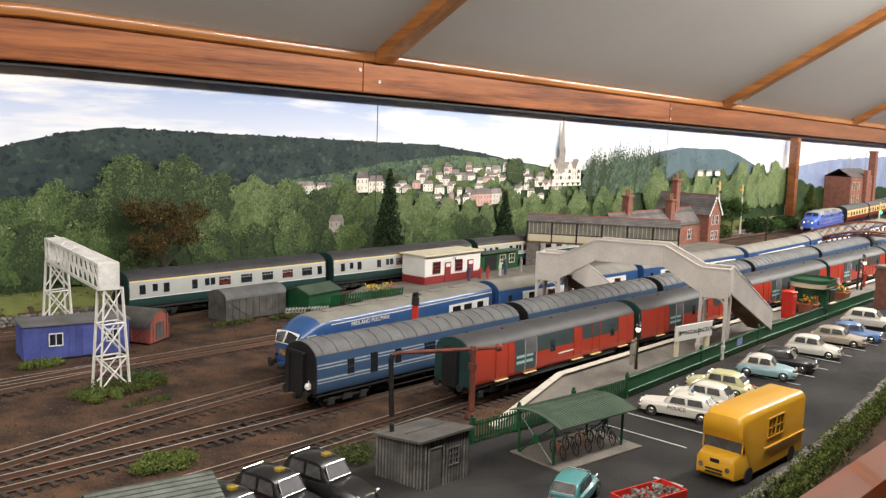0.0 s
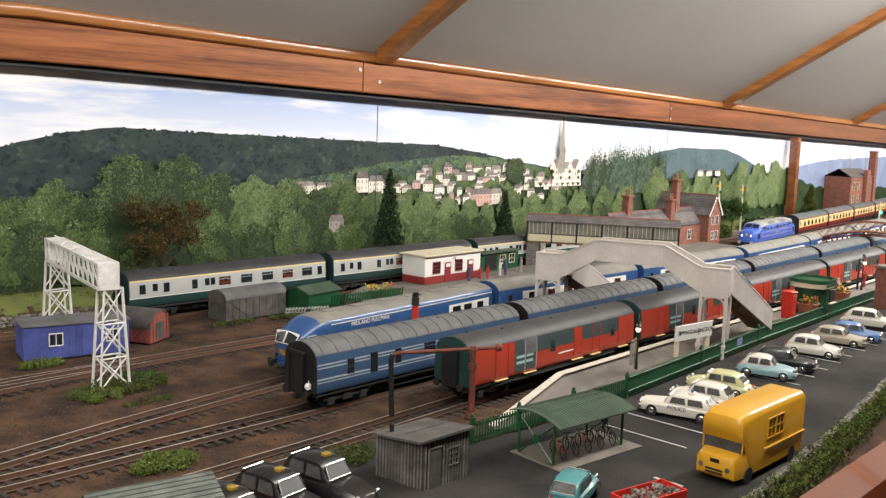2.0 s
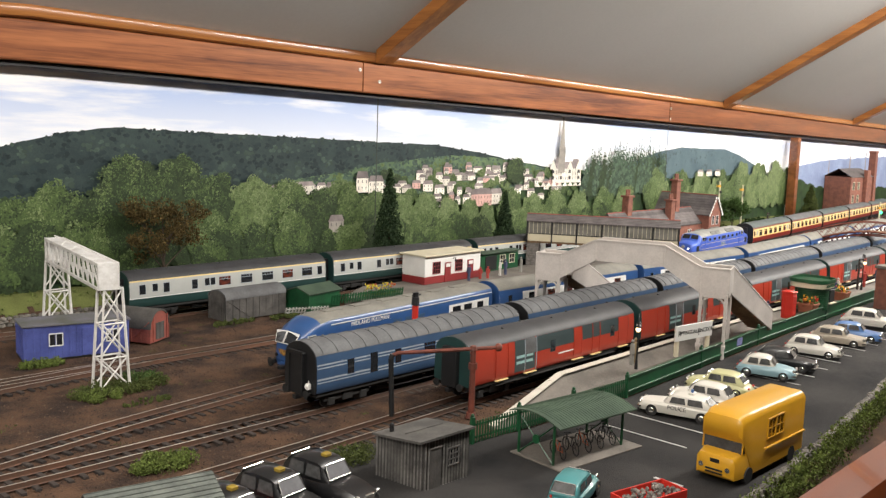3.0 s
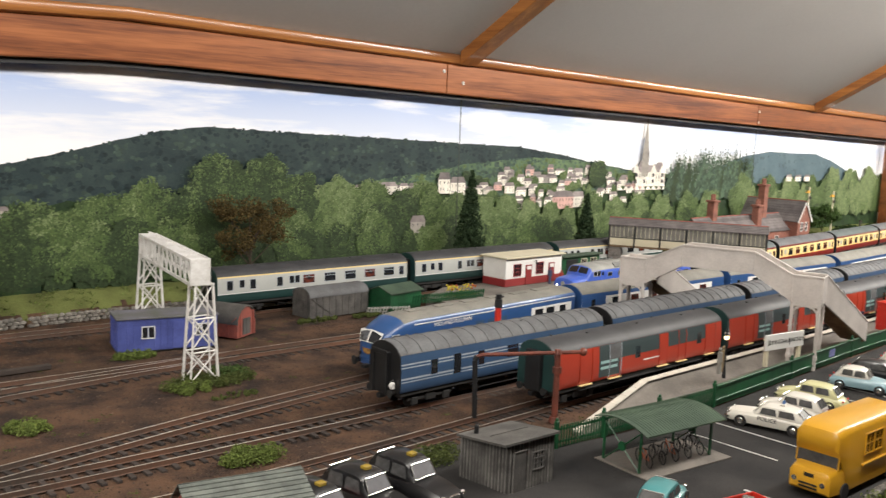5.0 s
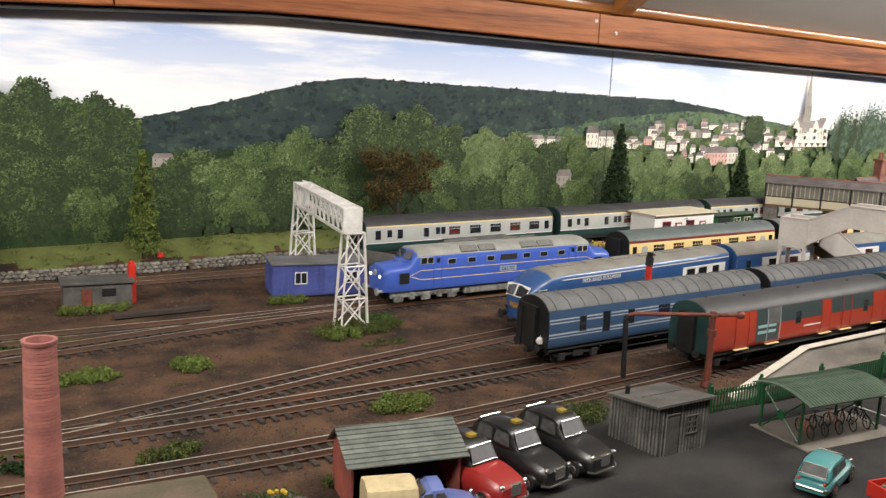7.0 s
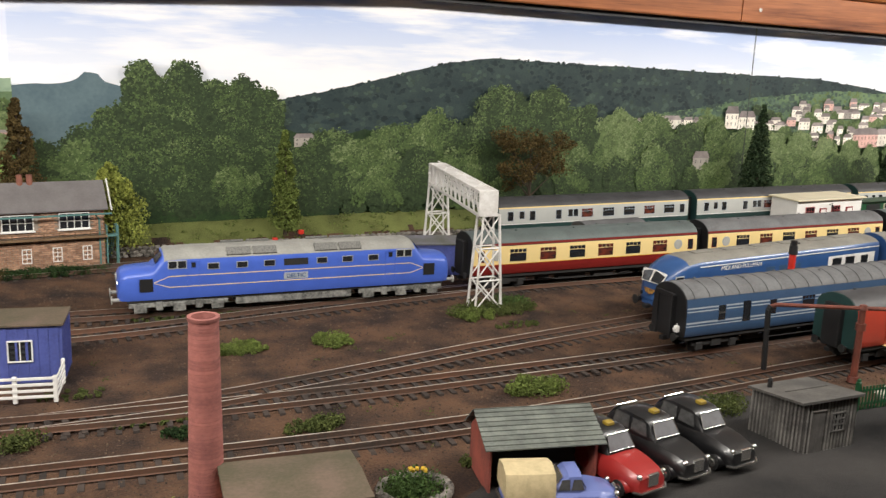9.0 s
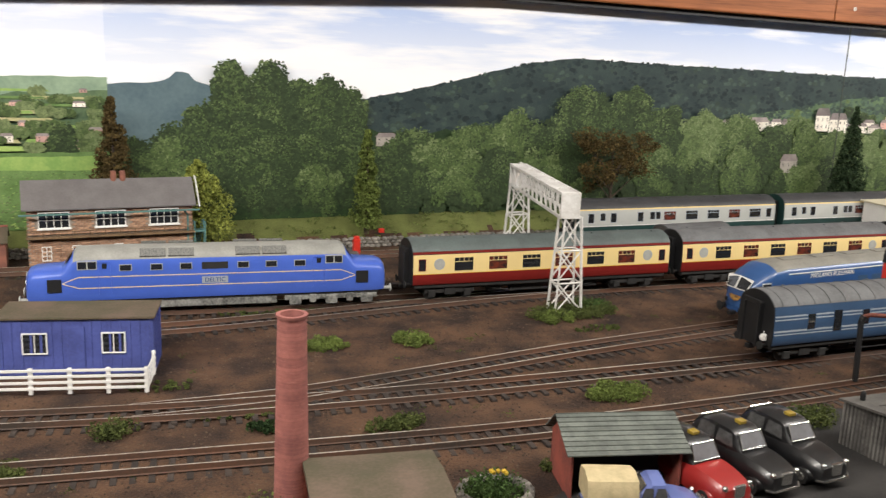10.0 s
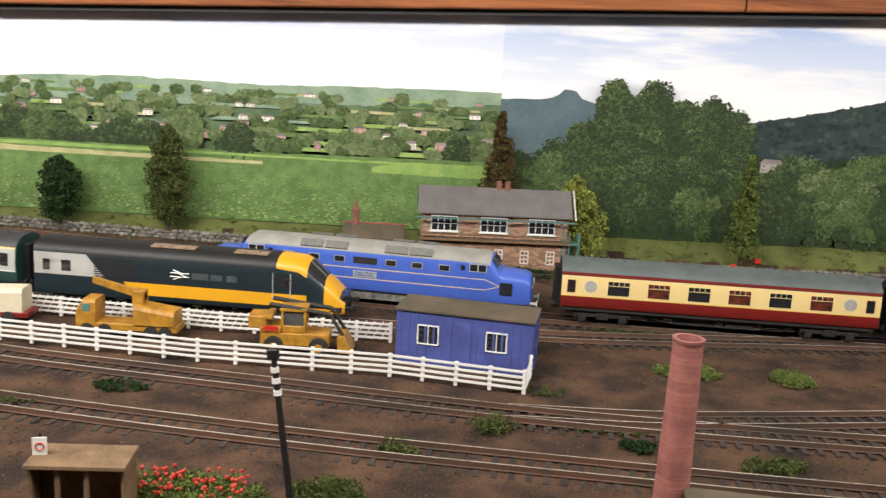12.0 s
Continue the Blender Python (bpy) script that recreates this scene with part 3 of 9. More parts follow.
def stations(me, rows, zlow, pick, n_side=6):
    """Body lofted through rows of (x, half width, height, shoulder): a box-like section with a rounded top."""
    rings = []
    for x, w, h, sh in rows:
        pts = [(w * 0.93, zlow), (w, zlow + 0.004), (w, h - sh - 0.006), (w * 0.985, h - sh)]
        for a in (25, 50, 72):
            pts.append((w * 0.985 * math.cos(radians(a)) ** 0.8, h - sh + sh * math.sin(radians(a))))
        pts.append((0, h))
        rings.append([(x, -y, z) for y, z in pts] + [(x, y, z) for y, z in reversed(pts[:-1])])
    me.loft(rings, 0, True, pick)
    return rings


def pullman_power(at):
    PROF[0] = FLAT
    L = 0.262
    car = thing("power_car", "blue diesel power car with a rounded nose and white window band", "railway coach", at, "blue pullman train")
    x0 = -L / 2
    rows = [(x0, 0.0085, 0.0300, 0.010), (x0 + 0.002, 0.0125, 0.0345, 0.010), (x0 + 0.006, 0.0155, 0.0385, 0.009), (x0 + 0.013, 0.0172, 0.0435, 0.008), (x0 + 0.023, 0.0178, 0.0478, 0.0075),
            (x0 + 0.035, 0.0178, 0.0492, 0.007), (L / 2, 0.0178, 0.0492, 0.007)]
    me = Mesh()
    stations(me, rows, 0.0105, lambda a, b: 1 if a >= 4 and 4 <= b <= 9 else 0)
    part("body", me, [PULLBLUE, DUSTROOF], car, smooth=True)
    # windscreens and white surround
    for s in (-1, 1):
        me = Mesh()
        quad = lambda d, g: [(x0 - d, s * (0.0010 - g), 0.0300 - g), (x0 + 0.0012 - d, s * (0.0098 + g), 0.0296 - g), (x0 + 0.0052 - d, s * (0.0124 + g), 0.0366 + g), (x0 + 0.0044 - d, s * (0.0010 - g), 0.0380 + g)][::-s]
        me.face(quad(0.0016, 0.0010), 0)
        me.face(quad(0.0020, 0.0), 1)
        part("windscreen", me, [WHITE, GLASS], car)
        me = Mesh()
        side_panel(me, x0 + 0.0080, x0 + 0.0175, 0.0275, 0.0362, s, -0.0004, 0)
        side_panel(me, x0 + 0.0092, x0 + 0.0165, 0.0285, 0.0352, s, 0.0002, 1)
        part("cab_window", me, [WHITE, GLASS], car)
        me = Mesh()
        side_panel(me, 0.060, 0.125, 0.0240, 0.0372, s, 0.00012)
        part("white_band", me, WHITE, car, "white band behind the windows")
        me = Mesh()
        side_panel(me, x0 + 0.034, L / 2 - 0.001, 0.0413, 0.0420, s, 0.00025)
        part("cantrail_line", me, WHITE, car, "thin white line under the roof")
        me = Mesh()
        for k in range(3):
            side_panel(me, -0.02 + 0.016 * k, -0.009 + 0.016 * k, 0.0285, 0.0350, s, 0.00012)
        part("grille", me, LMSBLUE, car)
        me = Mesh()
        me.tube((x0 + 0.001, s * 0.0095, 0.0185), (x0 - 0.0008, s * 0.0095, 0.0185), 0.0014, n=10)
        part("tail_light", me, TAILRED if s < 0 else BLACK, car, "round tail light")
        me = Mesh()
        me.tube((x0 + 0.003, s * 0.0115, 0.0120), (x0 - 0.004, s * 0.0115, 0.0120), 0.0013, n=8)
        me.tube((x0 - 0.004, s * 0.0115, 0.0120), (x0 - 0.0048, s * 0.0115, 0.0120), 0.003, n=10)
        part("buffer", me, BLACK, car)
    me = Mesh()
    me.face([(x0 - 0.0014, -0.0068, 0.0240), (x0 - 0.0014, 0.0068, 0.0240), (x0 - 0.0014, 0.004, 0.0205), (x0 - 0.0014, 0, 0.0190), (x0 - 0.0014, -0.004, 0.0205)][::-1])
    part("crest", me, mat("gold_crest", (0.45, 0.25, 0.06), 0.4, scale=500, dark=(0.12, 0.06, 0.03)), car, "gold and blue painted crest")
    for x in (0.072, 0.090, 0.1105):
        window(car, x, 0.0265, 0.0350, 0.0125 if x < 0.11 else 0.010, WHITE, GLASS)
    text_on(car, "MIDLAND PULLMAN", 0.0052, -0.050, -0.01800, 0.0386, WHITE)
    for k in range(6):
        me = Mesh()
        me.box(-0.09 + 0.035 * k, -0.07 + 0.035 * k, -0.004, 0.004, 0.0488, 0.0500)
        part("roof_hatch", me, DUSTROOF, car)
    PROF[0] = COACH
    running_gear(car, L)
    return car


def pullman_coach(at, brake=False):
    L = 0.258
    w = [(x, 0.0260, 0.0352, 0.0130, WHITE, WARMGLASS if k % 3 else GLASS, False) for k, x in enumerate(np.linspace(-0.075, 0.085, 6))]
    w += [(-0.112, 0.0250, 0.0352, 0.006, PULLBLUE, GLASS, False)]
    car = coach("blue coach with a white window band and dusty roof", L, [(0.0235, PULLBLUE), (0.0374, WHITE), (0.0412, PULLBLUE)], DUSTROOF, w, PULLBLUE, at, "blue pullman train", 0, (), 5)
    for s in (-1, 1):
        for a, b in ((-L / 2, -0.092), (0.103, L / 2)):
            me = Mesh()
            side_panel(me, a + 0.0002, b, 0.0234, 0.0375, s, 0.0001)
            part("blue_panel", me, PULLBLUE, car)
    return car


BOGIEGREY = mat("bogie_grey", (0.27, 0.27, 0.25), 0.6, scale=200, dark=(0.06, 0.06, 0.055))


def deltic(at):
    PROF[0] = FLAT
    L = 0.262
    car = thing("locomotive", "bright blue twin-nosed diesel locomotive with a pale grey roof", "locomotive", at)
    h = L / 2
    half = [(h, 0.0120, 0.0305, 0.008), (h - 0.0018, 0.0150, 0.0335, 0.007), (h - 0.006, 0.0166, 0.0350, 0.006), (h - 0.024, 0.0174, 0.0362, 0.006), (h - 0.0265, 0.0176, 0.0385, 0.006),
            (h - 0.0325, 0.0177, 0.0468, 0.006), (h - 0.0350, 0.0178, 0.0482, 0.0065), (h - 0.052, 0.0178, 0.0486, 0.0065)]
    rows = [(-a, b, c, d) for a, b, c, d in half] + half[::-1]
    me = Mesh()
    n = len(half)
    stations(me, rows, 0.0120, lambda a, b: 1 if 5 <= a <= 2 * n - 7 and 3 <= b <= 10 and True else 0)
    part("body", me, [DELTICBLUE, DELTICROOF], car, smooth=True)
    for s in (-1, 1):
        me = Mesh()
        for z in (0.0212, 0.0294):
            side_panel(me, -0.095, 0.095, z, z + 0.0006, s, 0.00016)
        part("lining", me, CREAM, car, "thin cream lining")
        for e in (-1, 1):
            for za, zb in ((0.0212, 0.0250), (0.0294, 0.0254)):
                me = Mesh()
                y = s * (side_at(0.0235) + 0.0001)
                me.bar((e * 0.095, y, za + 0.0003), (e * 0.106, y - s * 0.0002, zb), 0.0004)
                part("lining_point", me, CREAM, car)
            me = Mesh()
            side_panel(me, e * 0.0892 - 0.0068, e * 0.0892 + 0.0068, 0.0352, 0.0415, s, 0.0003, 1)
            side_panel(me, e * 0.0892 - 0.0061, e * 0.0892 + 0.0061, 0.0358, 0.0409, s, 0.0004)
            side_panel(me, e * 0.0892 - 0.0005, e * 0.0892 + 0.0005, 0.0356, 0.0411, s, 0.0006, 1)
            part("cab_window", me, [GLASS, PALEGREY], car)
            me = Mesh()
            for xx in (e * 0.0775 - 0.0042, e * 0.0775 + 0.0042):
                side_panel(me, xx - 0.0003, xx + 0.0003, 0.0170, 0.0405, s, 0.0004)
            side_panel(me, e * 0.0775 - 0.0042, e * 0.0775 + 0.0042, 0.0402, 0.0408, s, 0.0003)
            part("cab_door", me, DELTICBLUE, car)
            me = Mesh()
            side_panel(me, e * 0.0775 - 0.0016, e * 0.0775 + 0.0016, 0.0358, 0.0395, s, 0.0003)
            part("door_window", me, GLASS, car)
            me = Mesh()
            side_panel(me, e * 0.1115 - 0.0048, e * 0.1115 + 0.0048, 0.0190, 0.0285, s, 0.0001)
            part("nose_grille", me, BLACK, car)
        for x in (-0.063, -0.0415, -0.0207, 0.0207, 0.0415, 0.063):
            me = Mesh()
            side_panel(me, x - 0.0044, x + 0.0044, 0.0336, 0.0386, s, 0.0002, 1)
            side_panel(me, x - 0.0038, x + 0.0038, 0.0341, 0.0381, s, 0.0004)
            part("side_window", me, [GLASS, PALEGREY], car)
        me = Mesh()
        side_panel(me, -0.0095, 0.0095, 0.0335, 0.0387, s, 0.0002)
        part("side_grille", me, GRIME, car)
        me = Mesh()
        side_panel(me, -0.0095, 0.0095, 0.0226, 0.0277, s, 0.0002)
        part("name_panel", me, SILVERLINE, car)
        for e in (-1, 1):
            for k in range(2):
                me = Mesh()
                x = e * (0.020 + 0.020 * k) + (0.004 if e > 0 else -0.004)
                pts = [(-0.0176, 0.0438), (-0.0128, 0.0484)]
                me.loft([[(x - 0.009, s * -pts[0][0], pts[0][1] + 0.0006), (x - 0.009, s * -pts[1][0], pts[1][1] + 0.0006), (x - 0.009, s * -pts[1][0], pts[1][1] - 0.001), (x - 0.009, s * -pts[0][0] * 0.95, pts[0][1] - 0.001)],
                         [(x + 0.009, s * -pts[0][0], pts[0][1] + 0.0006), (x + 0.009, s * -pts[1][0], pts[1][1] + 0.0006), (x + 0.009, s * -pts[1][0], pts[1][1] - 0.001), (x + 0.009, s * -pts[0][0] * 0.95, pts[0][1] - 0.001)]], 0)
                part("roof_grille", me, mat("roof_mesh", (0.20, 0.20, 0.185), 0.6, scale=900, fine=2000, dark=(0.10, 0.10, 0.095)) if "roof_mesh" not in bpy.data.materials else bpy.data.materials["roof_mesh"], car)
    text_on(car, "DELTIC", 0.0046, 0, -0.0184, 0.0251, PULLBLUE)
    for e in (-1, 1):
        for s in (-1, 1):
            me = Mesh()
            x1, x2 = e * (h - 0.0268), e * (h - 0.0318)
            me.face([(x1 + e * 0.0004, s * 0.0010, 0.0392), (x1 + e * 0.0004, s * 0.0135, 0.0388), (x2 + e * 0.0006, s * 0.0125, 0.0450), (x2 + e * 0.0006, s * 0.0010, 0.0456)])
            part("windscreen", me, GLASS, car)
            me = Mesh()
            me.tube((e * (h - 0.003), s * 0.0115, 0.0125), (e * (h + 0.0042), s * 0.0115, 0.0125), 0.0014, n=8)
            me.tube((e * (h + 0.0042), s * 0.0115, 0.0125), (e * (h + 0.0050), s * 0.0115, 0.0125), 0.0032, n=10)
            part("buffer", me, PALEGREY, car)
            me = Mesh()
            me.tube((e * (h - 0.002), s * 0.0085, 0.0250), (e * (h + 0.0004), s * 0.0085, 0.0250), 0.0014, n=10)
            part("marker_light", me, HEADWHITE if e < 0 else CREAM, car)
        me = Mesh()
        me.tube((e * (h - 0.003), 0, 0.0275), (e * (h + 0.0010), 0, 0.0275), 0.0032, 0.0028, n=14)
        part("headlamp", me, PALEGREY, car)
        b = part("bogie", Mesh(), PALEGREY, car)
        me = Mesh()
        for s in (-1, 1):
            me.box(-0.036, 0.036, s * 0.0145 - 0.0012, s * 0.0145 + 0.0012, 0.0062, 0.0098)
            for x in (-0.028, 0.0, 0.028):
                me.box(x - 0.0045, x + 0.0045, s * 0.0155 - 0.0012, s * 0.0155 + 0.0012, 0.0026, 0.0090)
            for x in (-0.0145, 0.0145):
                me.tube((x, s * 0.0155, 0.0045), (x, s * 0.0155, 0.0105), 0.0026, n=10)
        b.data = me.data("bogie", BOGIEGREY)
        b.matrix_basis = Matrix.Translation((e * 0.088, 0, 0))
        for x in (-0.028, 0.0, 0.028):
            part("wheelset", WHEEL, None, b, at=(x, 0, 0.0058))
    me = Mesh()
    me.box(-0.046, 0.046, -0.0150, 0.0150, 0.0040, 0.0118)
    part("fuel_tank", me, BOGIEGREY, car)
    me = Mesh()
    me.box(-0.125, 0.125, -0.0155, 0.0155, 0.0100, 0.0122)
    part("frame", me, GRIME, car)
    PROF[0] = COACH
    return car


GRILLETAN = mat("grille_tan", (0.34, 0.24, 0.16), 0.7, scale=200, dark=(0.20, 0.14, 0.09))


def hst_power(at):
    """Wedge-nosed power car, nose towards +x."""
    PROF[0] = FLAT
    L = 0.233
    h = L / 2
    car = thing("power_car", "dark slate and yellow wedge-nosed diesel power car", "locomotive", at)
    rows = [(-h, 0.0178, 0.0488, 0.008), (h - 0.050, 0.0178, 0.0488, 0.008), (h - 0.034, 0.0177, 0.0480, 0.009), (h - 0.0275, 0.0175, 0.0452, 0.010), (h - 0.0150, 0.0168, 0.0345, 0.010), (h - 0.0095, 0.0160, 0.0300, 0.008), (h - 0.004, 0.0148, 0.0240, 0.006), (h, 0.0125, 0.0195, 0.004)]

    def livery(a, b):
        top, low = 3 <= b <= 10, b in (0, 13, 14)
        if a == 0:
            return 2 if top else 0
        if a <= 2:
            return 1 if top else 0
        if a == 3:
            return 3 if 4 <= b <= 9 else 1 if low else 0
        if a == 6:
            return 3 if 4 <= b <= 9 else 1
        return 1

    me = Mesh()
    stations(me, rows, 0.0090, livery)
    part("body", me, [HSTBLUE, HSTYELLOW, BLACK, GLASS], car, smooth=True)
    for s in (-1, 1):
        me = Mesh()
        side_panel(me, -0.040, h - 0.0275, 0.0130, 0.0222, s, 0.00015)
        me.loft([[(x, s * 0.01795, z) for x, z in ((-0.0400, 0.0130), (-0.0400, 0.0222), (-0.0480, 0.0222))], [(x, s * 0.0175, z) for x, z in ((-0.0400, 0.0130), (-0.0400, 0.0222), (-0.0480, 0.0222))]], 0)
        part("yellow_side", me, HSTYELLOW, car, "yellow side band")
        me = Mesh()
        me.loft([[(x, s * (side_at(z) + 0.00013), z) for x, z in q] for q in ([(-h + 0.0005, 0.0240), (-0.062, 0.0240), (-0.076, 0.0405), (-h + 0.0005, 0.0405)], [(-h + 0.0005, 0.0240), (-0.062, 0.0240), (-0.076, 0.0405), (-h + 0.0005, 0.0405)])], 0)
        part("white_side", me, WHITE, car, "pale grey side panel")
        me = Mesh()
        for k in range(9):
            side_panel(me, -0.070, -0.040, 0.0245 + 0.0017 * k, 0.0253 + 0.0017 * k, s, 0.0003)
        part("side_grille", me, GRIME, car)
        for x, w in ((-h + 0.010, 0.0055), (-h + 0.025, 0.0075)):
            window(car, x, 0.0270, 0.0352, w, SILVERLINE, GLASS) if s < 0 else None
        me = Mesh()
        side_panel(me, h - 0.049, h - 0.0405, 0.0275, 0.0372, s, 0.0001)
        part("cab_window", me, GLASS, car)
        me = Mesh()
        for x in (h - 0.0395, h - 0.0525):
            side_panel(me, x, x + 0.0005, 0.0180, 0.0375, s, 0.0006)
        part("handrail", me, MKGREY, car)
    me = Mesh()
    me.bar((h - 0.0270, 0, 0.0456), (h - 0.0155, 0, 0.0352), 0.0006)
    part("screen_pillar", me, BLACK, car)
    me = Mesh()
    me.box(h - 0.0035, h + 0.0006, -0.0105, 0.0105, 0.0190, 0.0222)
    part("headlight_panel", me, GLASS, car)
    for xa, n in ((-0.0300, 4), (0.0330, 3)):
        for k in range(n):
            me = Mesh()
            me.box(xa + 0.0085 * k, xa + 0.0080 + 0.0085 * k, -0.0105, -0.0010, 0.0478, 0.0491)
            part("roof_grille", me, GRILLETAN, car, "tan roof grille")
    me = Mesh()
    for xa, xb, zh in ((0.004, 0.0165, 0.0046), (0.018, 0.0265, 0.0044), (0.030, 0.0375, 0.0046)):
        side_panel(me, xa, xb, 0.0279, 0.0279 + zh, -1, 0.0002)
    part("lettering", me, mat("faded_letter", (0.06, 0.08, 0.085), 0.5), car, "faded grey lettering")
    me = Mesh()
    for z in (0.0290, 0.0318):
        me.bar((-0.012, -0.0181, z), (0.002, -0.0181, z), 0.0006)
    me.bar((-0.010, -0.0181, 0.0340), (-0.004, -0.0181, 0.0318), 0.0006)
    me.bar((-0.006, -0.0181, 0.0318), (0.000, -0.0181, 0.0290), 0.0006)
    me.bar((-0.004, -0.0181, 0.0290), (-0.010, -0.0181, 0.0268), 0.0006)
    part("emblem", me, WHITE, car, "white double line emblem")
    PROF[0] = COACH
    running_gear(car, L)
    return car


def string_of(line, s, cars):
    """Couple cars in a row along a line from its end at s; cars: (length, builder)."""
    out = []
    for L, make in cars:
        out.append(make(line.vehicle(s + L / 2, L)))
        s += L + GAP
    return out


string_of(PULL, PULL.s_of_x(0.405), [(0.262, pullman_power)] + [(0.258, pullman_coach)] * 5)
string_of(BLUE, BLUE.s_of_x(0.366), [(0.229, lambda m: lms_coach(m, True))] + [(0.229, lms_coach)] * 7)
string_of(FRONT, FRONT.s_of_x(0.462), [(0.229, parcels_van)] * 7)
string_of(REAR, REAR.s_of_x(0.412), [(0.252, green_coach)] * 3)
hx = DOCK.s_of_x(-0.1545)
hst_power(DOCK.vehicle(hx - 0.1165, 0.233))
for k in range(2):
    green_coach(DOCK.vehicle(hx - 0.233 - GAP - 0.126 - k * 0.2655, 0.252))

LOCO = deltic(MAIN.vehicle(1.0, 0.262))
TRAIN = [(LOCO, 0.0, 0.262)]
off = 0.262 + 0.021
for k in range(5):
    TRAIN.append((maroon_coach(None, k in (1, 3)), off, 0.236))
    off += 0.236 + GAP
# seconds and the plan x of the locomotive's front
FRONT_X = [(0.0, 2.030), (1.0, 1.905), (2.0, 1.612), (2.5, 1.463), (3.5, 1.17), (4.5, 0.894), (5.0, 0.777), (5.5, 0.665), (6.0, 0.547), (6.5, 0.44), (7.0, 0.342), (8.0, 0.168), (9.0, 0.016), (9.5, -0.046), (10.0, -0.107), (10.5, -0.156), (11.0, -0.204), (11.5, -0.246), (12.0, -0.279)]


def front_at(t):
    """Smooth run through the listed places."""
    k = max(i for i, r in enumerate(FRONT_X) if r[0] <= t + 1e-9)
    if k == len(FRONT_X) - 1:
        return FRONT_X[-1][1]
    def slope(i):
        a, b = FRONT_X[max(i - 1, 0)], FRONT_X[min(i + 1, len(FRONT_X) - 1)]
        return (b[1] - a[1]) / (b[0] - a[0])
    (ta, xa), (tb, xb) = FRONT_X[k], FRONT_X[k + 1]
    h = tb - ta
    u = (t - ta) / h
    return (2 * u ** 3 - 3 * u * u + 1) * xa + (u ** 3 - 2 * u * u + u) * h * slope(k) + (3 * u * u - 2 * u ** 3) * xb + (u ** 3 - u * u) * h * slope(k + 1)


def motions():
    """The train on the main line runs in from the far end and slows down."""
    fine = np.arange(0, 12.01, 0.25)
    for ob, back, L in TRAIN:
        rows = []
        for t in fine:
            s = MAIN.s_of_x(front_at(float(t))) + 0.004
            rows.append((float(t), MAIN.vehicle(s + back + L / 2, L)))
        walk(ob, rows)


# ---- printed scenery on the back wall: flat layers a fraction of a millimetre apart ----
def sky_material(name="printed_sky", high=(0.36, 0.49, 0.80, 1), low=(0.92, 0.93, 0.95, 1)):
    m = bpy.data.materials.new(name)
    m.use_nodes = True
    nt = m.node_tree
    b = nt.nodes["Principled BSDF"]
    b.inputs["Roughness"].default_value = 0.55
    tc = nt.nodes.new("ShaderNodeTexCoord")
    sep = nt.nodes.new("ShaderNodeSeparateXYZ")
    nt.links.new(tc.outputs["Object"], sep.inputs[0])
    mr = nt.nodes.new("ShaderNodeMapRange")
    mr.inputs["From Min"].default_value, mr.inputs["From Max"].default_value = 0.15, 0.255
    nt.links.new(sep.outputs["Z"], mr.inputs["Value"])
    grad = nt.nodes.new("ShaderNodeValToRGB")
    grad.color_ramp.elements[0].color, grad.color_ramp.elements[1].color = low, high
    nt.links.new(mr.outputs[0], grad.inputs[0])
    mp = nt.nodes.new("ShaderNodeMapping")
    mp.inputs["Scale"].default_value = (3.2, 1, 26)
    nt.links.new(tc.outputs["Object"], mp.inputs["Vector"])
    n = nt.nodes.new("ShaderNodeTexNoise")
    n.inputs["Scale"].default_value, n.inputs["Detail"].default_value, n.inputs["Roughness"].default_value = 1.6, 7, 0.55
    nt.links.new(mp.outputs[0], n.inputs["Vector"])
    ramp = nt.nodes.new("ShaderNodeValToRGB")
    ramp.color_ramp.elements[0].position, ramp.color_ramp.elements[1].position = 0.47, 0.66
    nt.links.new(n.outputs["Fac"], ramp.inputs[0])
    mix = nt.nodes.new("ShaderNodeMix")
    mix.data_type = "RGBA"
    mix.inputs[7].default_value = (0.95, 0.94, 0.95, 1)
    nt.links.new(ramp.outputs[0], mix.inputs[0])
    nt.links.new(grad.outputs[0], mix.inputs[6])
    nt.links.new(mix.outputs[2], b.inputs["Base Color"])
    return m


def prn(name, a, d, scale=60, fine=700, rnd=0.0):
    return mat("print_" + name, a, 0.6, scale=scale, fine=fine, dark=d, spec=0.3, rnd=rnd)


P_HILL = prn("hill", (0.038, 0.060, 0.056), (0.022, 0.038, 0.040), 40, 500)
P_HILLFAR = prn("far_hill", (0.115, 0.17, 0.19), (0.075, 0.12, 0.145), 25, 300)
P_HILLLIT = prn("lit_hill", (0.135, 0.205, 0.100), (0.065, 0.112, 0.062), 45, 400)
P_PALE = prn("pale_hill", (0.29, 0.39, 0.27), (0.19, 0.28, 0.20), 40, 300)
P_UNDER = prn("under_wood", (0.030, 0.062, 0.018), (0.010, 0.022, 0.010), 50, 500)
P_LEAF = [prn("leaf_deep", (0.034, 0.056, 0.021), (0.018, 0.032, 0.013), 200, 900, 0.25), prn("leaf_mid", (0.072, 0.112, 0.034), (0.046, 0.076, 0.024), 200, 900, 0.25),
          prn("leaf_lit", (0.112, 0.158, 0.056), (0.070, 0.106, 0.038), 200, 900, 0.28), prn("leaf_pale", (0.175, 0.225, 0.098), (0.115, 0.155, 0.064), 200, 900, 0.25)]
P_CONIFER = prn("conifer", (0.070, 0.112, 0.066), (0.030, 0.054, 0.036), 150, 900, 0.5)
P_FIELD = prn("crop_field", (0.160, 0.262, 0.086), (0.095, 0.172, 0.050), 90, 700)
P_FIELD2 = prn("light_field", (0.33, 0.46, 0.13), (0.20, 0.34, 0.09), 60, 400)
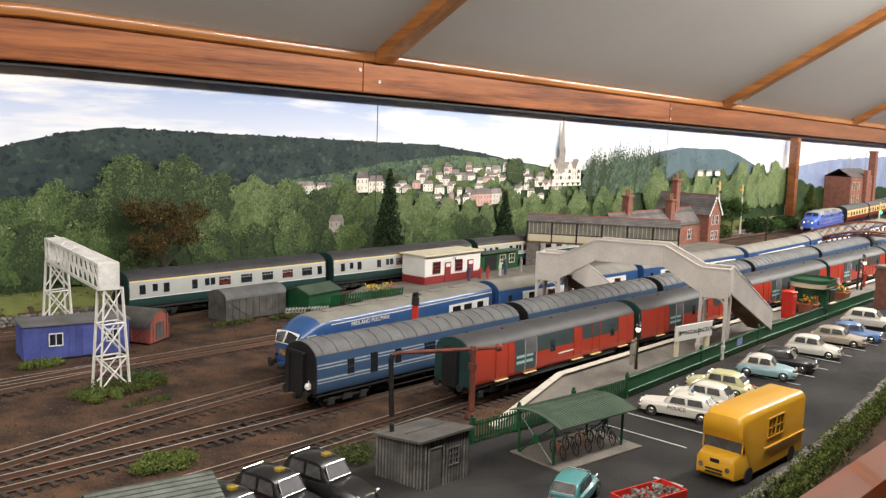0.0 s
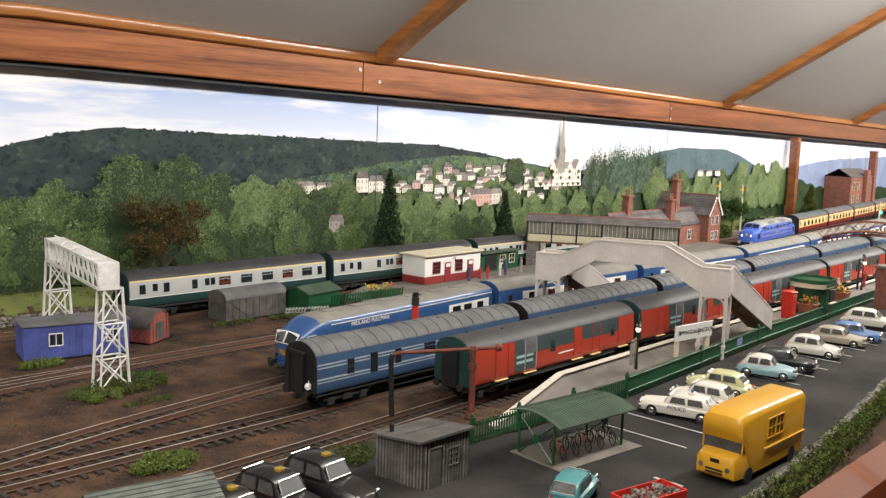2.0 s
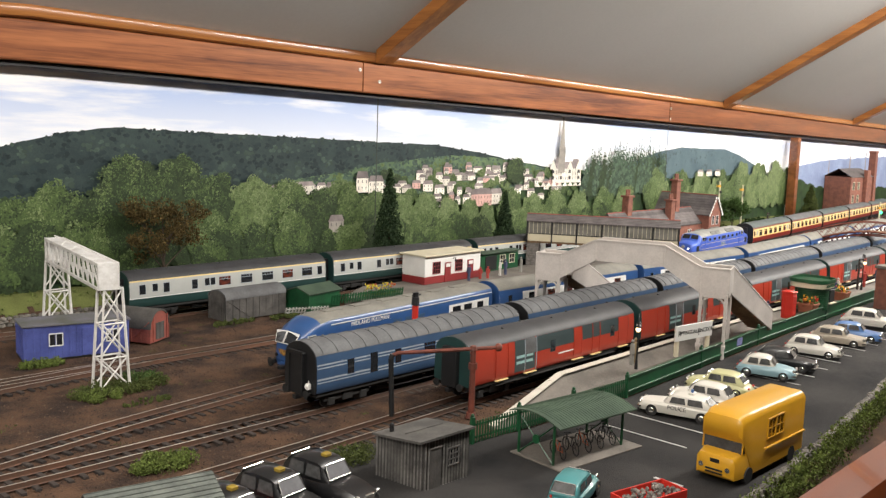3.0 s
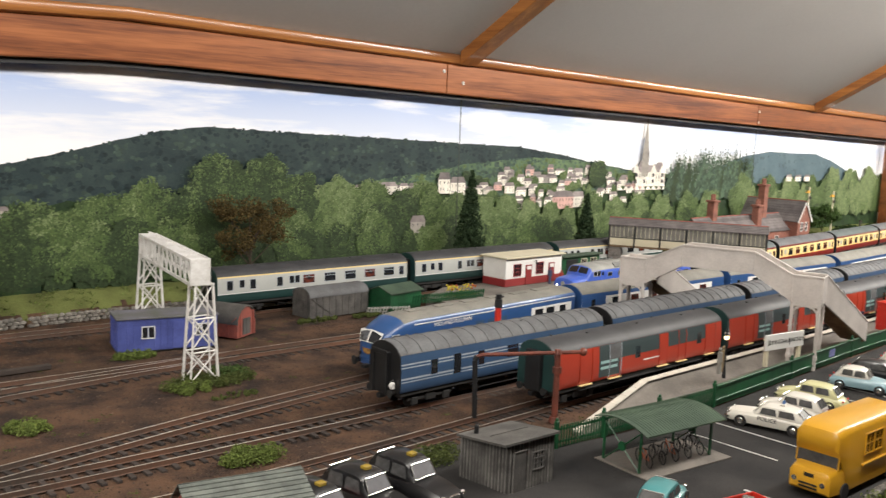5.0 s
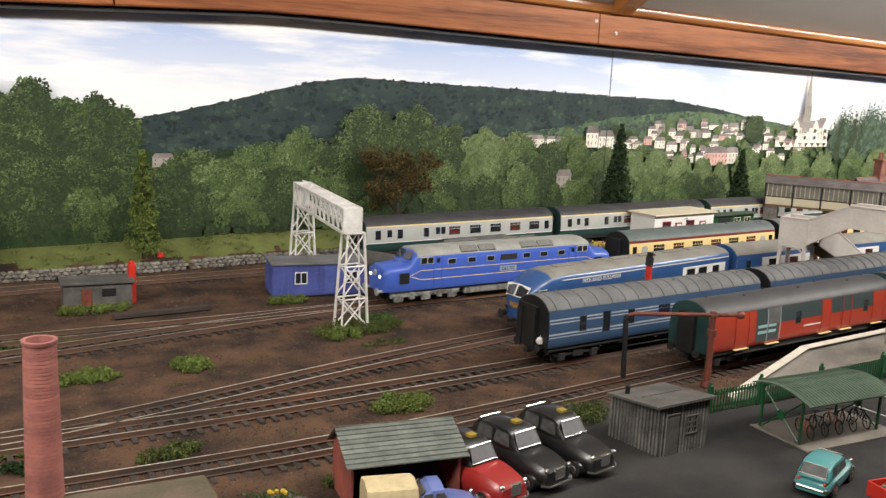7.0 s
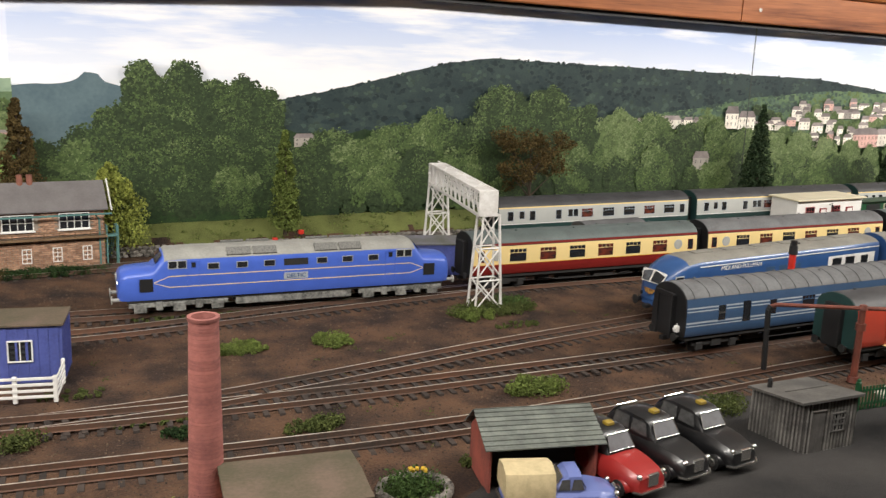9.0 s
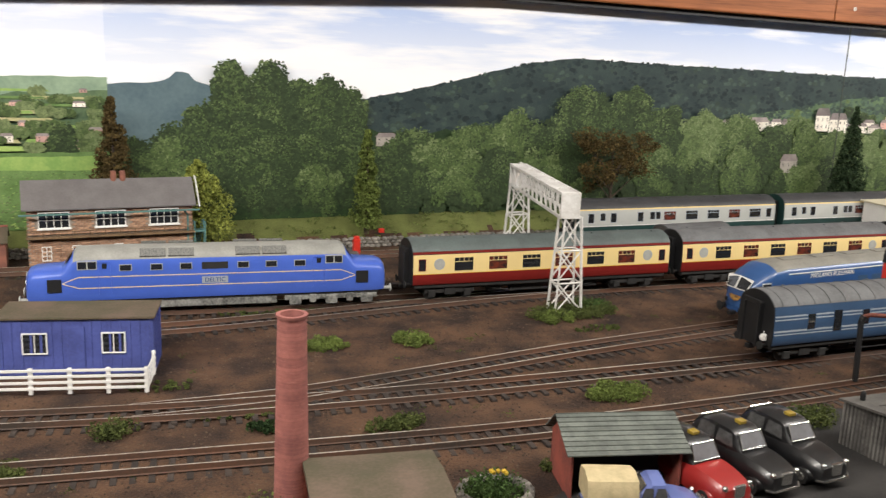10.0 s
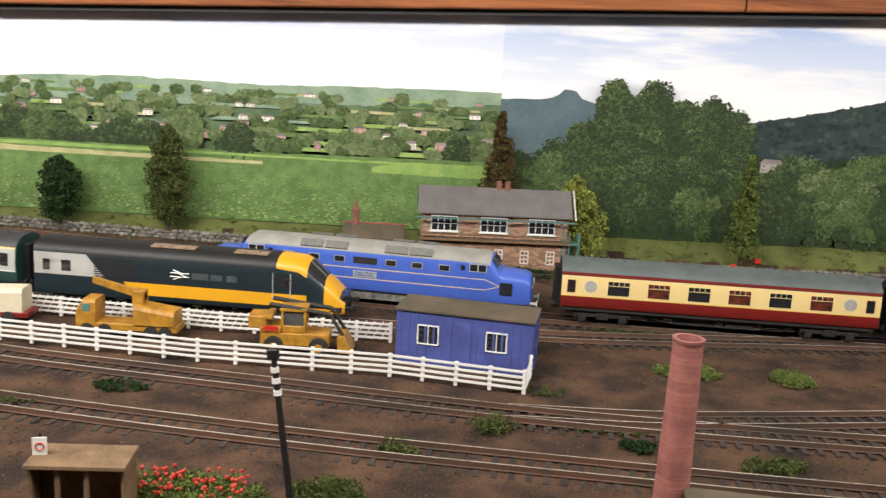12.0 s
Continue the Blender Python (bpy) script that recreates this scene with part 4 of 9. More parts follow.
P_STRAW = prn("straw_strip", (0.55, 0.50, 0.27), (0.36, 0.36, 0.17), 60, 400)
P_HOUSE = prn("house_wall", (0.86, 0.82, 0.72), (0.68, 0.62, 0.54), 90, 700, 0.18)
P_PINK = prn("house_pink", (0.62, 0.38, 0.33), (0.46, 0.28, 0.25), 90, 700, 0.2)
P_ROOF = prn("house_roof", (0.30, 0.26, 0.25), (0.19, 0.16, 0.16), 90, 700, 0.3)
P_DARKWIN = prn("house_window", (0.09, 0.085, 0.085), (0.05, 0.05, 0.05))
P_STONE = prn("church_stone", (0.36, 0.33, 0.29), (0.24, 0.22, 0.20), 80, 700)
P_MILL = prn("mill_brick", (0.30, 0.13, 0.10), (0.18, 0.08, 0.07), 60, 900)
P_HILLDEEP = prn("hill_deep", (0.022, 0.038, 0.039), (0.014, 0.026, 0.029), 60, 500, 0.3)
P_HILLTREE = prn("hill_tree", (0.052, 0.080, 0.062), (0.036, 0.058, 0.050), 60, 500, 0.3)
P_HILLLOW = prn("hill_low", (0.075, 0.120, 0.078), (0.048, 0.082, 0.060), 60, 500, 0.3)
P_FARDEEP = prn("hill_far_deep", (0.090, 0.135, 0.150), (0.070, 0.110, 0.128), 25, 300, 0.2)
P_SMOKE = prn("smoky_hill", (0.28, 0.34, 0.50), (0.20, 0.25, 0.40), 20, 200)
PRINTS = [P_HILL, P_HILLFAR, P_HILLLIT, P_PALE, P_UNDER, *P_LEAF, P_CONIFER, P_FIELD, P_FIELD2, P_STRAW, P_HOUSE, P_PINK, P_ROOF, P_DARKWIN, P_STONE, P_MILL, P_SMOKE, P_HILLDEEP, P_HILLTREE, P_HILLLOW, P_FARDEEP]
PI = {m.name[6:]: k for k, m in enumerate(PRINTS)}
rs = random.Random(7)

me = Mesh()
me.box(-1.84, 3.69, WALL_Y, 0.9695, -0.01, 0.30, c=0)
solid("backdrop", me, sky_material(), "printed pale blue sky with streaked white clouds", "backdrop", kind="structure")
me = Mesh()
me.box(-1.84, -0.043, WALL_Y - 0.0002, WALL_Y - 0.00005, 0.02, 0.2995, c=0)
solid("backdrop", me, sky_material("printed_haze", (0.52, 0.62, 0.89, 1), (0.97, 0.96, 0.96, 1)), "printed hazy white sky panel beside the blue one", "backdrop", kind="structure")
art = Mesh()
LAYER = [WALL_Y - 0.0003]


def deeper(step=0.0001):
    LAYER[0] -= step
    return LAYER[0]


def ridge(pts, low, m, wob=0.0015, fr=60, step=0.006):
    """Flat silhouette from a low line up to an uneven ridge through a few heights."""
    y = deeper()
    xs = np.arange(pts[0][0], pts[-1][0] + 1e-6, step)
    px, pz = zip(*pts)
    tops = [float(np.interp(x, px, pz)) + wob * noise.noise((x * fr, m * 3.1, 0)) + 0.5 * wob * noise.noise((x * fr * 4, m, 5)) for x in xs]
    for k in range(len(xs) - 1):
        art.face([(xs[k], y, low), (xs[k + 1], y, low), (xs[k + 1], y, tops[k + 1]), (xs[k], y, tops[k])], m)


def dab(x, y, z, r, m):
    n = rs.randint(5, 7)
    y -= rs.random() * 0.00004
    a0 = rs.random() * 6
    e = rs.uniform(0.7, 1.3)
    art.face([(x + r * e * math.cos(a0 + 6.283 * k / n) * rs.uniform(0.6, 1.25), y, z + r / e * math.sin(a0 + 6.283 * k / n) * rs.uniform(0.6, 1.25)) for k in range(n)][::-1], m)


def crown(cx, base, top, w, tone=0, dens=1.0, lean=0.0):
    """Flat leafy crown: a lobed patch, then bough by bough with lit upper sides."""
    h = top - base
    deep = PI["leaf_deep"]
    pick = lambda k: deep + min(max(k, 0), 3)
    y = LAYER[0] - rs.random() * 0.00006
    LAYER[0] -= 0.00002
    n = 26
    rim = [0.90 + 0.20 * noise.noise((math.cos(6.283 * k / n) * 2.2 + cx * 37, math.sin(6.283 * k / n) * 2.2, 2)) for k in range(n)]
    art.face([(cx + w / 2 * rim[k] * math.cos(6.283 * k / n), y, base + h * (0.5 + 0.5 * rim[k] * math.sin(6.283 * k / n))) for k in range(n)][::-1], pick(tone if tone > 1 or w < 0.03 else 0))
    bough = min(0.0105, max(0.0032, 0.16 * min(w, h) + 0.0012))
    count = int(dens * 1.5 * w * h / (bough * bough)) + 5
    spots = []
    for _ in range(count):
        a, q = rs.random() * 6.283, math.sqrt(rs.random()) * 0.97
        k = int(a / 6.283 * n) % n
        spots.append((q * math.sin(a) * rim[k], q * math.cos(a) * rim[k]))
    y0 = y - 0.000004
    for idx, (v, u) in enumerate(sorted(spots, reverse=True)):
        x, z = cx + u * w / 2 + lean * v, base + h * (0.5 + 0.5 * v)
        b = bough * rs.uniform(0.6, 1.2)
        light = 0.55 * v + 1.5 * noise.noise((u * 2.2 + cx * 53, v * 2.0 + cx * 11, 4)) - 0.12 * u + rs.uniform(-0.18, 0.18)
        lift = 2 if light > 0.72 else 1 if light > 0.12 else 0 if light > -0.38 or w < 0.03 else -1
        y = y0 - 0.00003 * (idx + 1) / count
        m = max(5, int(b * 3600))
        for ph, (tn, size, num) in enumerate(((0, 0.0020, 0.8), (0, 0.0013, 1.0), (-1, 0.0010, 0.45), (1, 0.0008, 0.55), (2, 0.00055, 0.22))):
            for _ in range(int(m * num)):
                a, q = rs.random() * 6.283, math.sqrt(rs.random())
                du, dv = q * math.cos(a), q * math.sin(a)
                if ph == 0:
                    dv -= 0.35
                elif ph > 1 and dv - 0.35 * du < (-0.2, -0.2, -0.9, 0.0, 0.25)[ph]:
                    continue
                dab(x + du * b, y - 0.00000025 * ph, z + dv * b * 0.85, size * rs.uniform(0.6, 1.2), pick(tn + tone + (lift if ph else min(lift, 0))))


def forest(pts, low, tones, count, r=0.0022):
    """Far woods: rows of small rounded tree tops under a skyline, lower rows in front."""
    y = deeper()
    px, pz = zip(*pts)
    spots = []
    for _ in range(count):
        x = rs.uniform(px[0], px[-1])
        top = float(np.interp(x, px, pz))
        if top > low:
            spots.append((top - (top - low) * rs.random(), x, top))
    for idx, (z, x, top) in enumerate(sorted(spots, reverse=True)):
        d = (top - z) / max(top - low, 1e-6)
        q = 0.5 + 1.1 * noise.noise((x * 26, z * 60, 2)) + 0.7 * noise.noise((x * 90, z * 160, 6)) + 0.25 * (d - 0.4)
        k = tones[min(max(int(q * len(tones)), 0), len(tones) - 1)]
        size = r * (0.7 + 0.6 * d) * rs.uniform(0.7, 1.3)
        n = 7
        yy = y - 0.0006 * idx / len(spots)
        art.face([(x + size * 1.25 * math.cos(6.283 * i / n) * rs.uniform(0.8, 1.1), yy, z + size * math.sin(6.283 * i / n) * rs.uniform(0.8, 1.1)) for i in range(n)][::-1], k)
    LAYER[0] -= 0.0006


def fir(cx, base, top, w, m):
    y = deeper(0.00003)
    n = 14
    for k in range(n):
        f = k / n
        z = base + (top - base) * f
        ww = w / 2 * (1 - f) ** 0.8
        for _ in range(5):
            dab(cx + rs.uniform(-1, 1) * ww, y, z + rs.uniform(0, (top - base) / n), max(0.0012, ww * 0.5), m)
    dab(cx, y, top, 0.0012, m)


def house(cx, base, w, h, m, roof=True):
    y = LAYER[0] - rs.random() * 0.00004
    LAYER[0] -= 0.000008
    z1 = base + h
    art.face([(cx - w / 2, y, base), (cx + w / 2, y, base), (cx + w / 2, y, z1), (cx - w / 2, y, z1)], m)
    if roof:
        y2 = y - 0.00002
        art.face([(cx - w * 0.55, y2, z1 - h * 0.05), (cx + w * 0.55, y2, z1 - h * 0.05), (cx + w * 0.38, y2, z1 + h * 0.42), (cx - w * 0.38, y2, z1 + h * 0.42)], PI["house_roof"])
    for j in range(2):
        for i in range(max(2, int(w / 0.007))):
            x = cx - w / 2 + w * (i + 0.5 + rs.uniform(-0.12, 0.12)) / max(2, int(w / 0.007))
            z = base + h * (0.2 + 0.42 * j)
            art.face([(x - 0.0006, y - 0.00003, z), (x + 0.0006, y - 0.00003, z), (x + 0.0006, y - 0.00003, z + h * 0.2), (x - 0.0006, y - 0.00003, z + h * 0.2)], PI["house_window"])


# right-hand print: wooded hill, town, conifers
HILL_LINE = [(0.15, 0.125), (0.21, 0.146), (0.27, 0.158), (0.34, 0.174), (0.40, 0.189), (0.46, 0.197), (0.55, 0.194), (0.70, 0.191), (0.85, 0.187), (0.98, 0.184), (1.08, 0.173), (1.17, 0.160), (1.30, 0.145)]
ridge([(0.15, 0.125), (0.21, 0.146), (0.27, 0.158), (0.34, 0.174), (0.40, 0.189), (0.46, 0.197), (0.55, 0.194), (0.70, 0.191), (0.85, 0.187), (0.98, 0.184), (1.08, 0.173), (1.17, 0.160), (1.30, 0.145), (1.45, 0.125)], 0.02, PI["hill"], 0.0014)
forest(HILL_LINE, 0.10, [PI["hill_deep"], PI["hill_deep"], PI["hill"], PI["hill"], PI["hill_tree"]], 5200, 0.0027)
ridge([(0.62, 0.120), (0.75, 0.140), (0.88, 0.158), (1.0, 0.168), (1.10, 0.166), (1.20, 0.155), (1.35, 0.135)], 0.02, PI["lit_hill"], 0.003, 40)
forest([(0.66, 0.128), (0.75, 0.140), (0.88, 0.158), (1.0, 0.168), (1.10, 0.166), (1.20, 0.155), (1.35, 0.135)], 0.10, [PI["hill_tree"], PI["hill_low"], PI["hill_low"], PI["lit_hill"], PI["leaf_lit"]], 3000, 0.0028)
ridge([(1.50, 0.150), (1.62, 0.178), (1.72, 0.189), (1.82, 0.187), (1.92, 0.187), (2.0, 0.172), (2.08, 0.150), (2.14, 0.13)], 0.02, PI["far_hill"], 0.0012)
forest([(1.56, 0.160), (1.62, 0.177), (1.72, 0.188), (1.82, 0.186), (1.92, 0.186), (2.0, 0.171), (2.08, 0.149)], 0.12, [PI["hill_far_deep"], PI["far_hill"], PI["far_hill"], PI["far_hill"]], 1300, 0.0032)
ridge([(0.15, 0.11), (0.5, 0.118), (0.8, 0.112), (1.2, 0.115), (1.6, 0.125), (2.27, 0.13)], 0.02, PI["under_wood"], 0.006, 30)
for lev in range(9):
    z = 0.146 - 0.0062 * lev
    for _ in range(10):
        x = rs.uniform(0.95 - 0.012 * lev, 1.20 + 0.02 * lev)
        house(x, z - 0.004 - 0.05 * max(0, 1.02 - x), rs.uniform(0.009, 0.022), rs.uniform(0.007, 0.012), PI["house_pink"] if rs.random() < 0.14 else PI["church_stone"] if rs.random() < 0.12 else PI["house_wall"])
    for _ in range(10):
        x = rs.uniform(0.84, 1.36)
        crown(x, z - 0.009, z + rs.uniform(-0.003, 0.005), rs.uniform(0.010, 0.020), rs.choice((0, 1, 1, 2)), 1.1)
for _ in range(16):
    x = rs.uniform(0.68, 0.92)
    house(x, 0.116 + rs.uniform(-0.004, 0.004), rs.uniform(0.014, 0.028), rs.uniform(0.007, 0.010), PI["house_wall"])
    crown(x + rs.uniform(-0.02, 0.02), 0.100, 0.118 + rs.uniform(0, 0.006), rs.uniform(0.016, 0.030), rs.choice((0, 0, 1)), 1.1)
house(0.850, 0.114, 0.028, 0.018, PI["house_wall"])
house(0.824, 0.116, 0.022, 0.021, PI["house_wall"])
crown(0.785, 0.095, 0.132, 0.052, 1, 1.1)
house(0.722, 0.116, 0.034, 0.012, PI["house_wall"])
house(1.08, 0.088, 0.050, 0.020, PI["house_pink"])
house(1.115, 0.090, 0.030, 0.018, PI["house_wall"])
crown(1.165, 0.125, 0.166, 0.045, 0)
# church and manor on its rise
house(1.31, 0.122, 0.085, 0.026, PI["house_wall"])
house(1.285, 0.135, 0.022, 0.022, PI["house_wall"])
house(1.335, 0.130, 0.022, 0.024, PI["house_wall"])
y = deeper()
for gx in (1.268, 1.292, 1.318, 1.345):
    art.face([(gx - 0.010, y, 0.146), (gx + 0.010, y, 0.146), (gx, y, 0.162)], PI["house_wall"])
    for wz in (0.128, 0.139):
        art.face([(gx - 0.003, y - 0.00002, wz), (gx + 0.003, y - 0.00002, wz), (gx + 0.003, y - 0.00002, wz + 0.006), (gx - 0.003, y - 0.00002, wz + 0.006)], PI["house_window"])
for k in range(9):
    gx = 1.225 + 0.016 * k
    art.face([(gx - 0.008, y - 0.00003, 0.116), (gx + 0.008, y - 0.00003, 0.116), (gx, y - 0.00003, 0.124)], PI["house_wall"])
y = deeper()
for w0, w1, z0, z1 in ((0.020, 0.019, 0.140, 0.181), (0.0165, 0.0022, 0.181, 0.238)):
    art.face([(1.292 - w0 / 2, y, z0), (1.292 + w0 / 2, y, z0), (1.292 + w1 / 2, y, z1), (1.292 - w1 / 2, y, z1)], PI["church_stone"])
for dx in (-0.009, 0.009):
    art.face([(1.292 + dx - 0.0012, y, 0.17), (1.292 + dx + 0.0012, y, 0.17), (1.292 + dx, y, 0.194)], PI["church_stone"])
for k in range(34):
    x = 1.375 + 0.27 * (k / 33)
    fir(x + rs.uniform(-0.006, 0.006), 0.10, 0.165 + 0.026 * math.sin((x - 1.36) * 9) + rs.uniform(-0.012, 0.012), rs.uniform(0.02, 0.036), PI["conifer"] if rs.random() < 0.75 else PI["leaf_deep"])
fir(1.585, 0.11, 0.207, 0.024, PI["conifer"])
# lamp glare on the print is put into these paler leaf tones
for k in range(27):
    x = 1.60 + 0.66 * k / 26
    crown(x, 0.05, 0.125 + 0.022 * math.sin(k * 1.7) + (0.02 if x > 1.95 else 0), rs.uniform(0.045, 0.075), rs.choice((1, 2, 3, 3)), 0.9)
for x in (1.80, 1.84, 1.88):
    house(x, 0.128, 0.024, 0.010, PI["house_wall"])
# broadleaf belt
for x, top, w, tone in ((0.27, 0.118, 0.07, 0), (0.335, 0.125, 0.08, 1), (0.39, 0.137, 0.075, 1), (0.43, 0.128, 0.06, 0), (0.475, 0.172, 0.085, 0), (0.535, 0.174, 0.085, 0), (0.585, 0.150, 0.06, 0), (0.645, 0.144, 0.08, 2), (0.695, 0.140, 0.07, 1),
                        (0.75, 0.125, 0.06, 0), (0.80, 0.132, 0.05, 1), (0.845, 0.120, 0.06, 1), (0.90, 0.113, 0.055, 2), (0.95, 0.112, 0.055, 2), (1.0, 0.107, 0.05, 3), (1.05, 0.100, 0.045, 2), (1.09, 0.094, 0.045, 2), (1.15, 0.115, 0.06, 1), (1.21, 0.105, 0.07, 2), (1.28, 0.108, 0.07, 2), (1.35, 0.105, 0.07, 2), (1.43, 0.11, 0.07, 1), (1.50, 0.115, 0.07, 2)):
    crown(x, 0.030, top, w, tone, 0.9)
for _ in range(60):
    x = rs.uniform(0.2, 1.6)
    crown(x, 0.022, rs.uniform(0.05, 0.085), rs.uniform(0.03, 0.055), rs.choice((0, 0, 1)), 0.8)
house(0.775, 0.060, 0.026, 0.019, PI["church_stone"])
crown(0.800, 0.030, 0.074, 0.055, 2, 1.0)
crown(0.765, 0.030, 0.066, 0.040, 0, 1.0)
y = deeper()
ridge([(-0.045, 0.158), (0.0, 0.160), (0.014, 0.163), (0.018, 0.171), (0.032, 0.171), (0.037, 0.163), (0.06, 0.156), (0.08, 0.15)], 0.02, PI["far_hill"], 0.001)
# tall dark trees beside the hill's foot
ridge([(0.03, 0.07), (0.06, 0.12), (0.12, 0.16), (0.17, 0.14), (0.21, 0.12), (0.28, 0.07)], 0.02, PI["under_wood"], 0.006, 40)
for x, top, w in ((0.075, 0.190, 0.055), (0.112, 0.188, 0.055), (0.140, 0.172, 0.05), (0.172, 0.175, 0.05), (0.196, 0.165, 0.04), (0.045, 0.140, 0.05), (0.10, 0.13, 0.08), (0.16, 0.12, 0.07), (0.205, 0.10, 0.07), (0.24, 0.09, 0.06), (0.02, 0.12, 0.05), (-0.02, 0.11, 0.05)):
    crown(x, 0.035, top, w, 0, 1.0)
house(0.236, 0.098, 0.022, 0.010, PI["church_stone"])
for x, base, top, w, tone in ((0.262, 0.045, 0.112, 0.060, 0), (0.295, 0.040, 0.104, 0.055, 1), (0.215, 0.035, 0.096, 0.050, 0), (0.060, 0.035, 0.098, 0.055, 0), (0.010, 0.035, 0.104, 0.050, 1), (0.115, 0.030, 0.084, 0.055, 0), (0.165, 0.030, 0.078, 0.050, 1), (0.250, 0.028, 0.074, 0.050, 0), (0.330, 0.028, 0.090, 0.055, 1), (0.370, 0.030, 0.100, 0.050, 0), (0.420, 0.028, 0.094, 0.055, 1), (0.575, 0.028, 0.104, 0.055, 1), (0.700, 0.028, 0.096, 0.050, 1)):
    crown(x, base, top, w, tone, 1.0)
# left-hand print: fields, hedges and low hills
ridge([(-1.8, 0.140), (-0.62, 0.150), (-0.50, 0.158), (-0.42, 0.161), (-0.30, 0.159), (-0.15, 0.163), (-0.041, 0.164)], 0.02, PI["pale_hill"], 0.0015)
ridge([(-1.8, 0.120), (-0.6, 0.132), (-0.3, 0.138), (-0.041, 0.150)], 0.02, PI["lit_hill"], 0.004, 30)
for lev in range(9):
    deeper(0.00008)
    z = 0.151 - 0.0066 * lev
    sz = 0.6 + 0.09 * lev
    for _ in range(9):
        x, w = rs.uniform(-0.8, -0.06), rs.uniform(0.03, 0.11)
        yy = LAYER[0] - rs.random() * 0.00003
        k = rs.choice(("light_field", "crop_field", "light_field", "straw_strip", "pale_hill"))
        art.face([(x - w / 2, yy, z - 0.0030 * sz), (min(x + w / 2, -0.043), yy, z - 0.0024 * sz), (min(x + w * 0.45, -0.043), yy, z + 0.0004), (x - w * 0.42, yy, z + 0.0010)], PI[k])
    x = -0.86
    while x < -0.05:
        if rs.random() < 0.10:
            house(x, z - 0.002, rs.uniform(0.006, 0.013), 0.0048 * sz, PI["house_wall"] if rs.random() < 0.55 else PI["house_pink"])
        elif rs.random() < 0.50:
            hh = rs.uniform(0.004, 0.009) * sz * (1.6 if rs.random() < 0.12 else 1)
            crown(x, z - 0.0030, z - 0.0030 + hh, rs.uniform(0.010, 0.022) * sz, rs.choice((1, 1, 2, 3)), 0.8)
        x += rs.uniform(0.006, 0.017)
for _ in range(20):
    x, zt = rs.uniform(-0.85, -0.06), rs.uniform(0.104, 0.136)
    crown(x, 0.086, zt, rs.uniform(0.6, 0.95) * (zt - 0.086), rs.choice((0, 0, 1, 2)), 1.0)
ridge([(-1.8, 0.090), (-0.6, 0.092), (-0.3, 0.091), (-0.041, 0.094)], 0.02, PI["crop_field"], 0.001)
ridge([(-1.8, 0.086), (-0.6, 0.086), (-0.4, 0.083), (-0.28, 0.082)], 0.079, PI["straw_strip"], 0.001)
ridge([(-1.8, 0.0905), (-0.5, 0.090), (-0.2, 0.0885), (-0.041, 0.090)], 0.0865, PI["light_field"], 0.0008)
ridge([(-0.17, 0.082), (-0.14, 0.089), (-0.08, 0.088), (-0.041, 0.085)], 0.075, PI["light_field"], 0.002)
ridge([(-1.8, 0.078), (-0.6, 0.080), (-0.3, 0.078), (-0.041, 0.076)], 0.02, PI["crop_field"], 0.0006)
yy = deeper()
for _ in range(5200):
    z = 0.022 + 0.054 * rs.random() ** 1.2
    x, r = rs.uniform(-0.75, -0.046), 0.0005 + 0.0009 * (0.08 - z) / 0.06
    yq = yy - rs.random() * 0.0003
    art.face([(x - 1.6 * r, yq, z - 0.2 * r), (x, yq, z - 0.6 * r), (x + 1.5 * r, yq, z), (x + 0.2 * r, yq, z + 0.6 * r)], rs.choice((PI["light_field"], PI["leaf_pale"], PI["leaf_lit"], PI["crop_field"])))
LAYER[0] -= 0.0003
# works and chimneys beyond the post
ridge([(2.272, 0.146), (2.3, 0.150), (2.5, 0.165), (2.7, 0.170), (3.0, 0.175), (3.6, 0.15)], 0.0, PI["smoky_hill"], 0.004, 20)
for x, w, z in ((2.655, 0.012, 0.175), (2.78, 0.010, 0.185), (2.50, 0.008, 0.165)):
    yy = deeper()
    art.face([(x - w / 2, yy, 0.05), (x + w / 2, yy, 0.05), (x + w / 3, yy, z), (x - w / 3, yy, z)], PI["house_roof"])
ridge([(2.272, 0.113), (2.3, 0.115), (2.45, 0.09), (2.6, 0.08), (3.6, 0.08)], 0.0, PI["under_wood"], 0.008, 30)
solid("scenery_print", art, PRINTS, "printed countryside photograph with hills, woods, town and fields", "backdrop", kind="structure")
for x in (0.837, 1.63):
    me = Mesh()
    me.box(x - 0.0005, x + 0.0005, LAYER[0] - 0.0009, LAYER[0] - 0.0002, 0.03 if x < 1 else 0.12, beam_low(x), c=0)
    solid("seam", me, mat("seam_shadow", (0.05, 0.06, 0.05), 0.7), "thin dark joint between two prints", "joint", kind="structure")


# ---- station, yard and buildings ----
GREENP = mat("green_enamel", (0.012, 0.095, 0.035), 0.4, scale=40, dark=(0.008, 0.045, 0.018), bump=0.0001)
GREENROOF = mat("green_felt", (0.060, 0.095, 0.060), 0.8, scale=50, dark=(0.035, 0.060, 0.038))
LATTICE = mat("gantry_white", (0.74, 0.73, 0.71), 0.5, scale=90, dark=(0.55, 0.53, 0.50))
CABIN = mat("cabin_blue", (0.085, 0.110, 0.36), 0.5, scale=60, dark=(0.055, 0.070, 0.23))
CABINROOF = mat("cabin_roof", (0.16, 0.155, 0.19), 0.8, scale=40, dark=(0.10, 0.105, 0.085))
FADEDRED = mat("faded_red", (0.34, 0.085, 0.06), 0.7, scale=70, dark=(0.17, 0.05, 0.04))
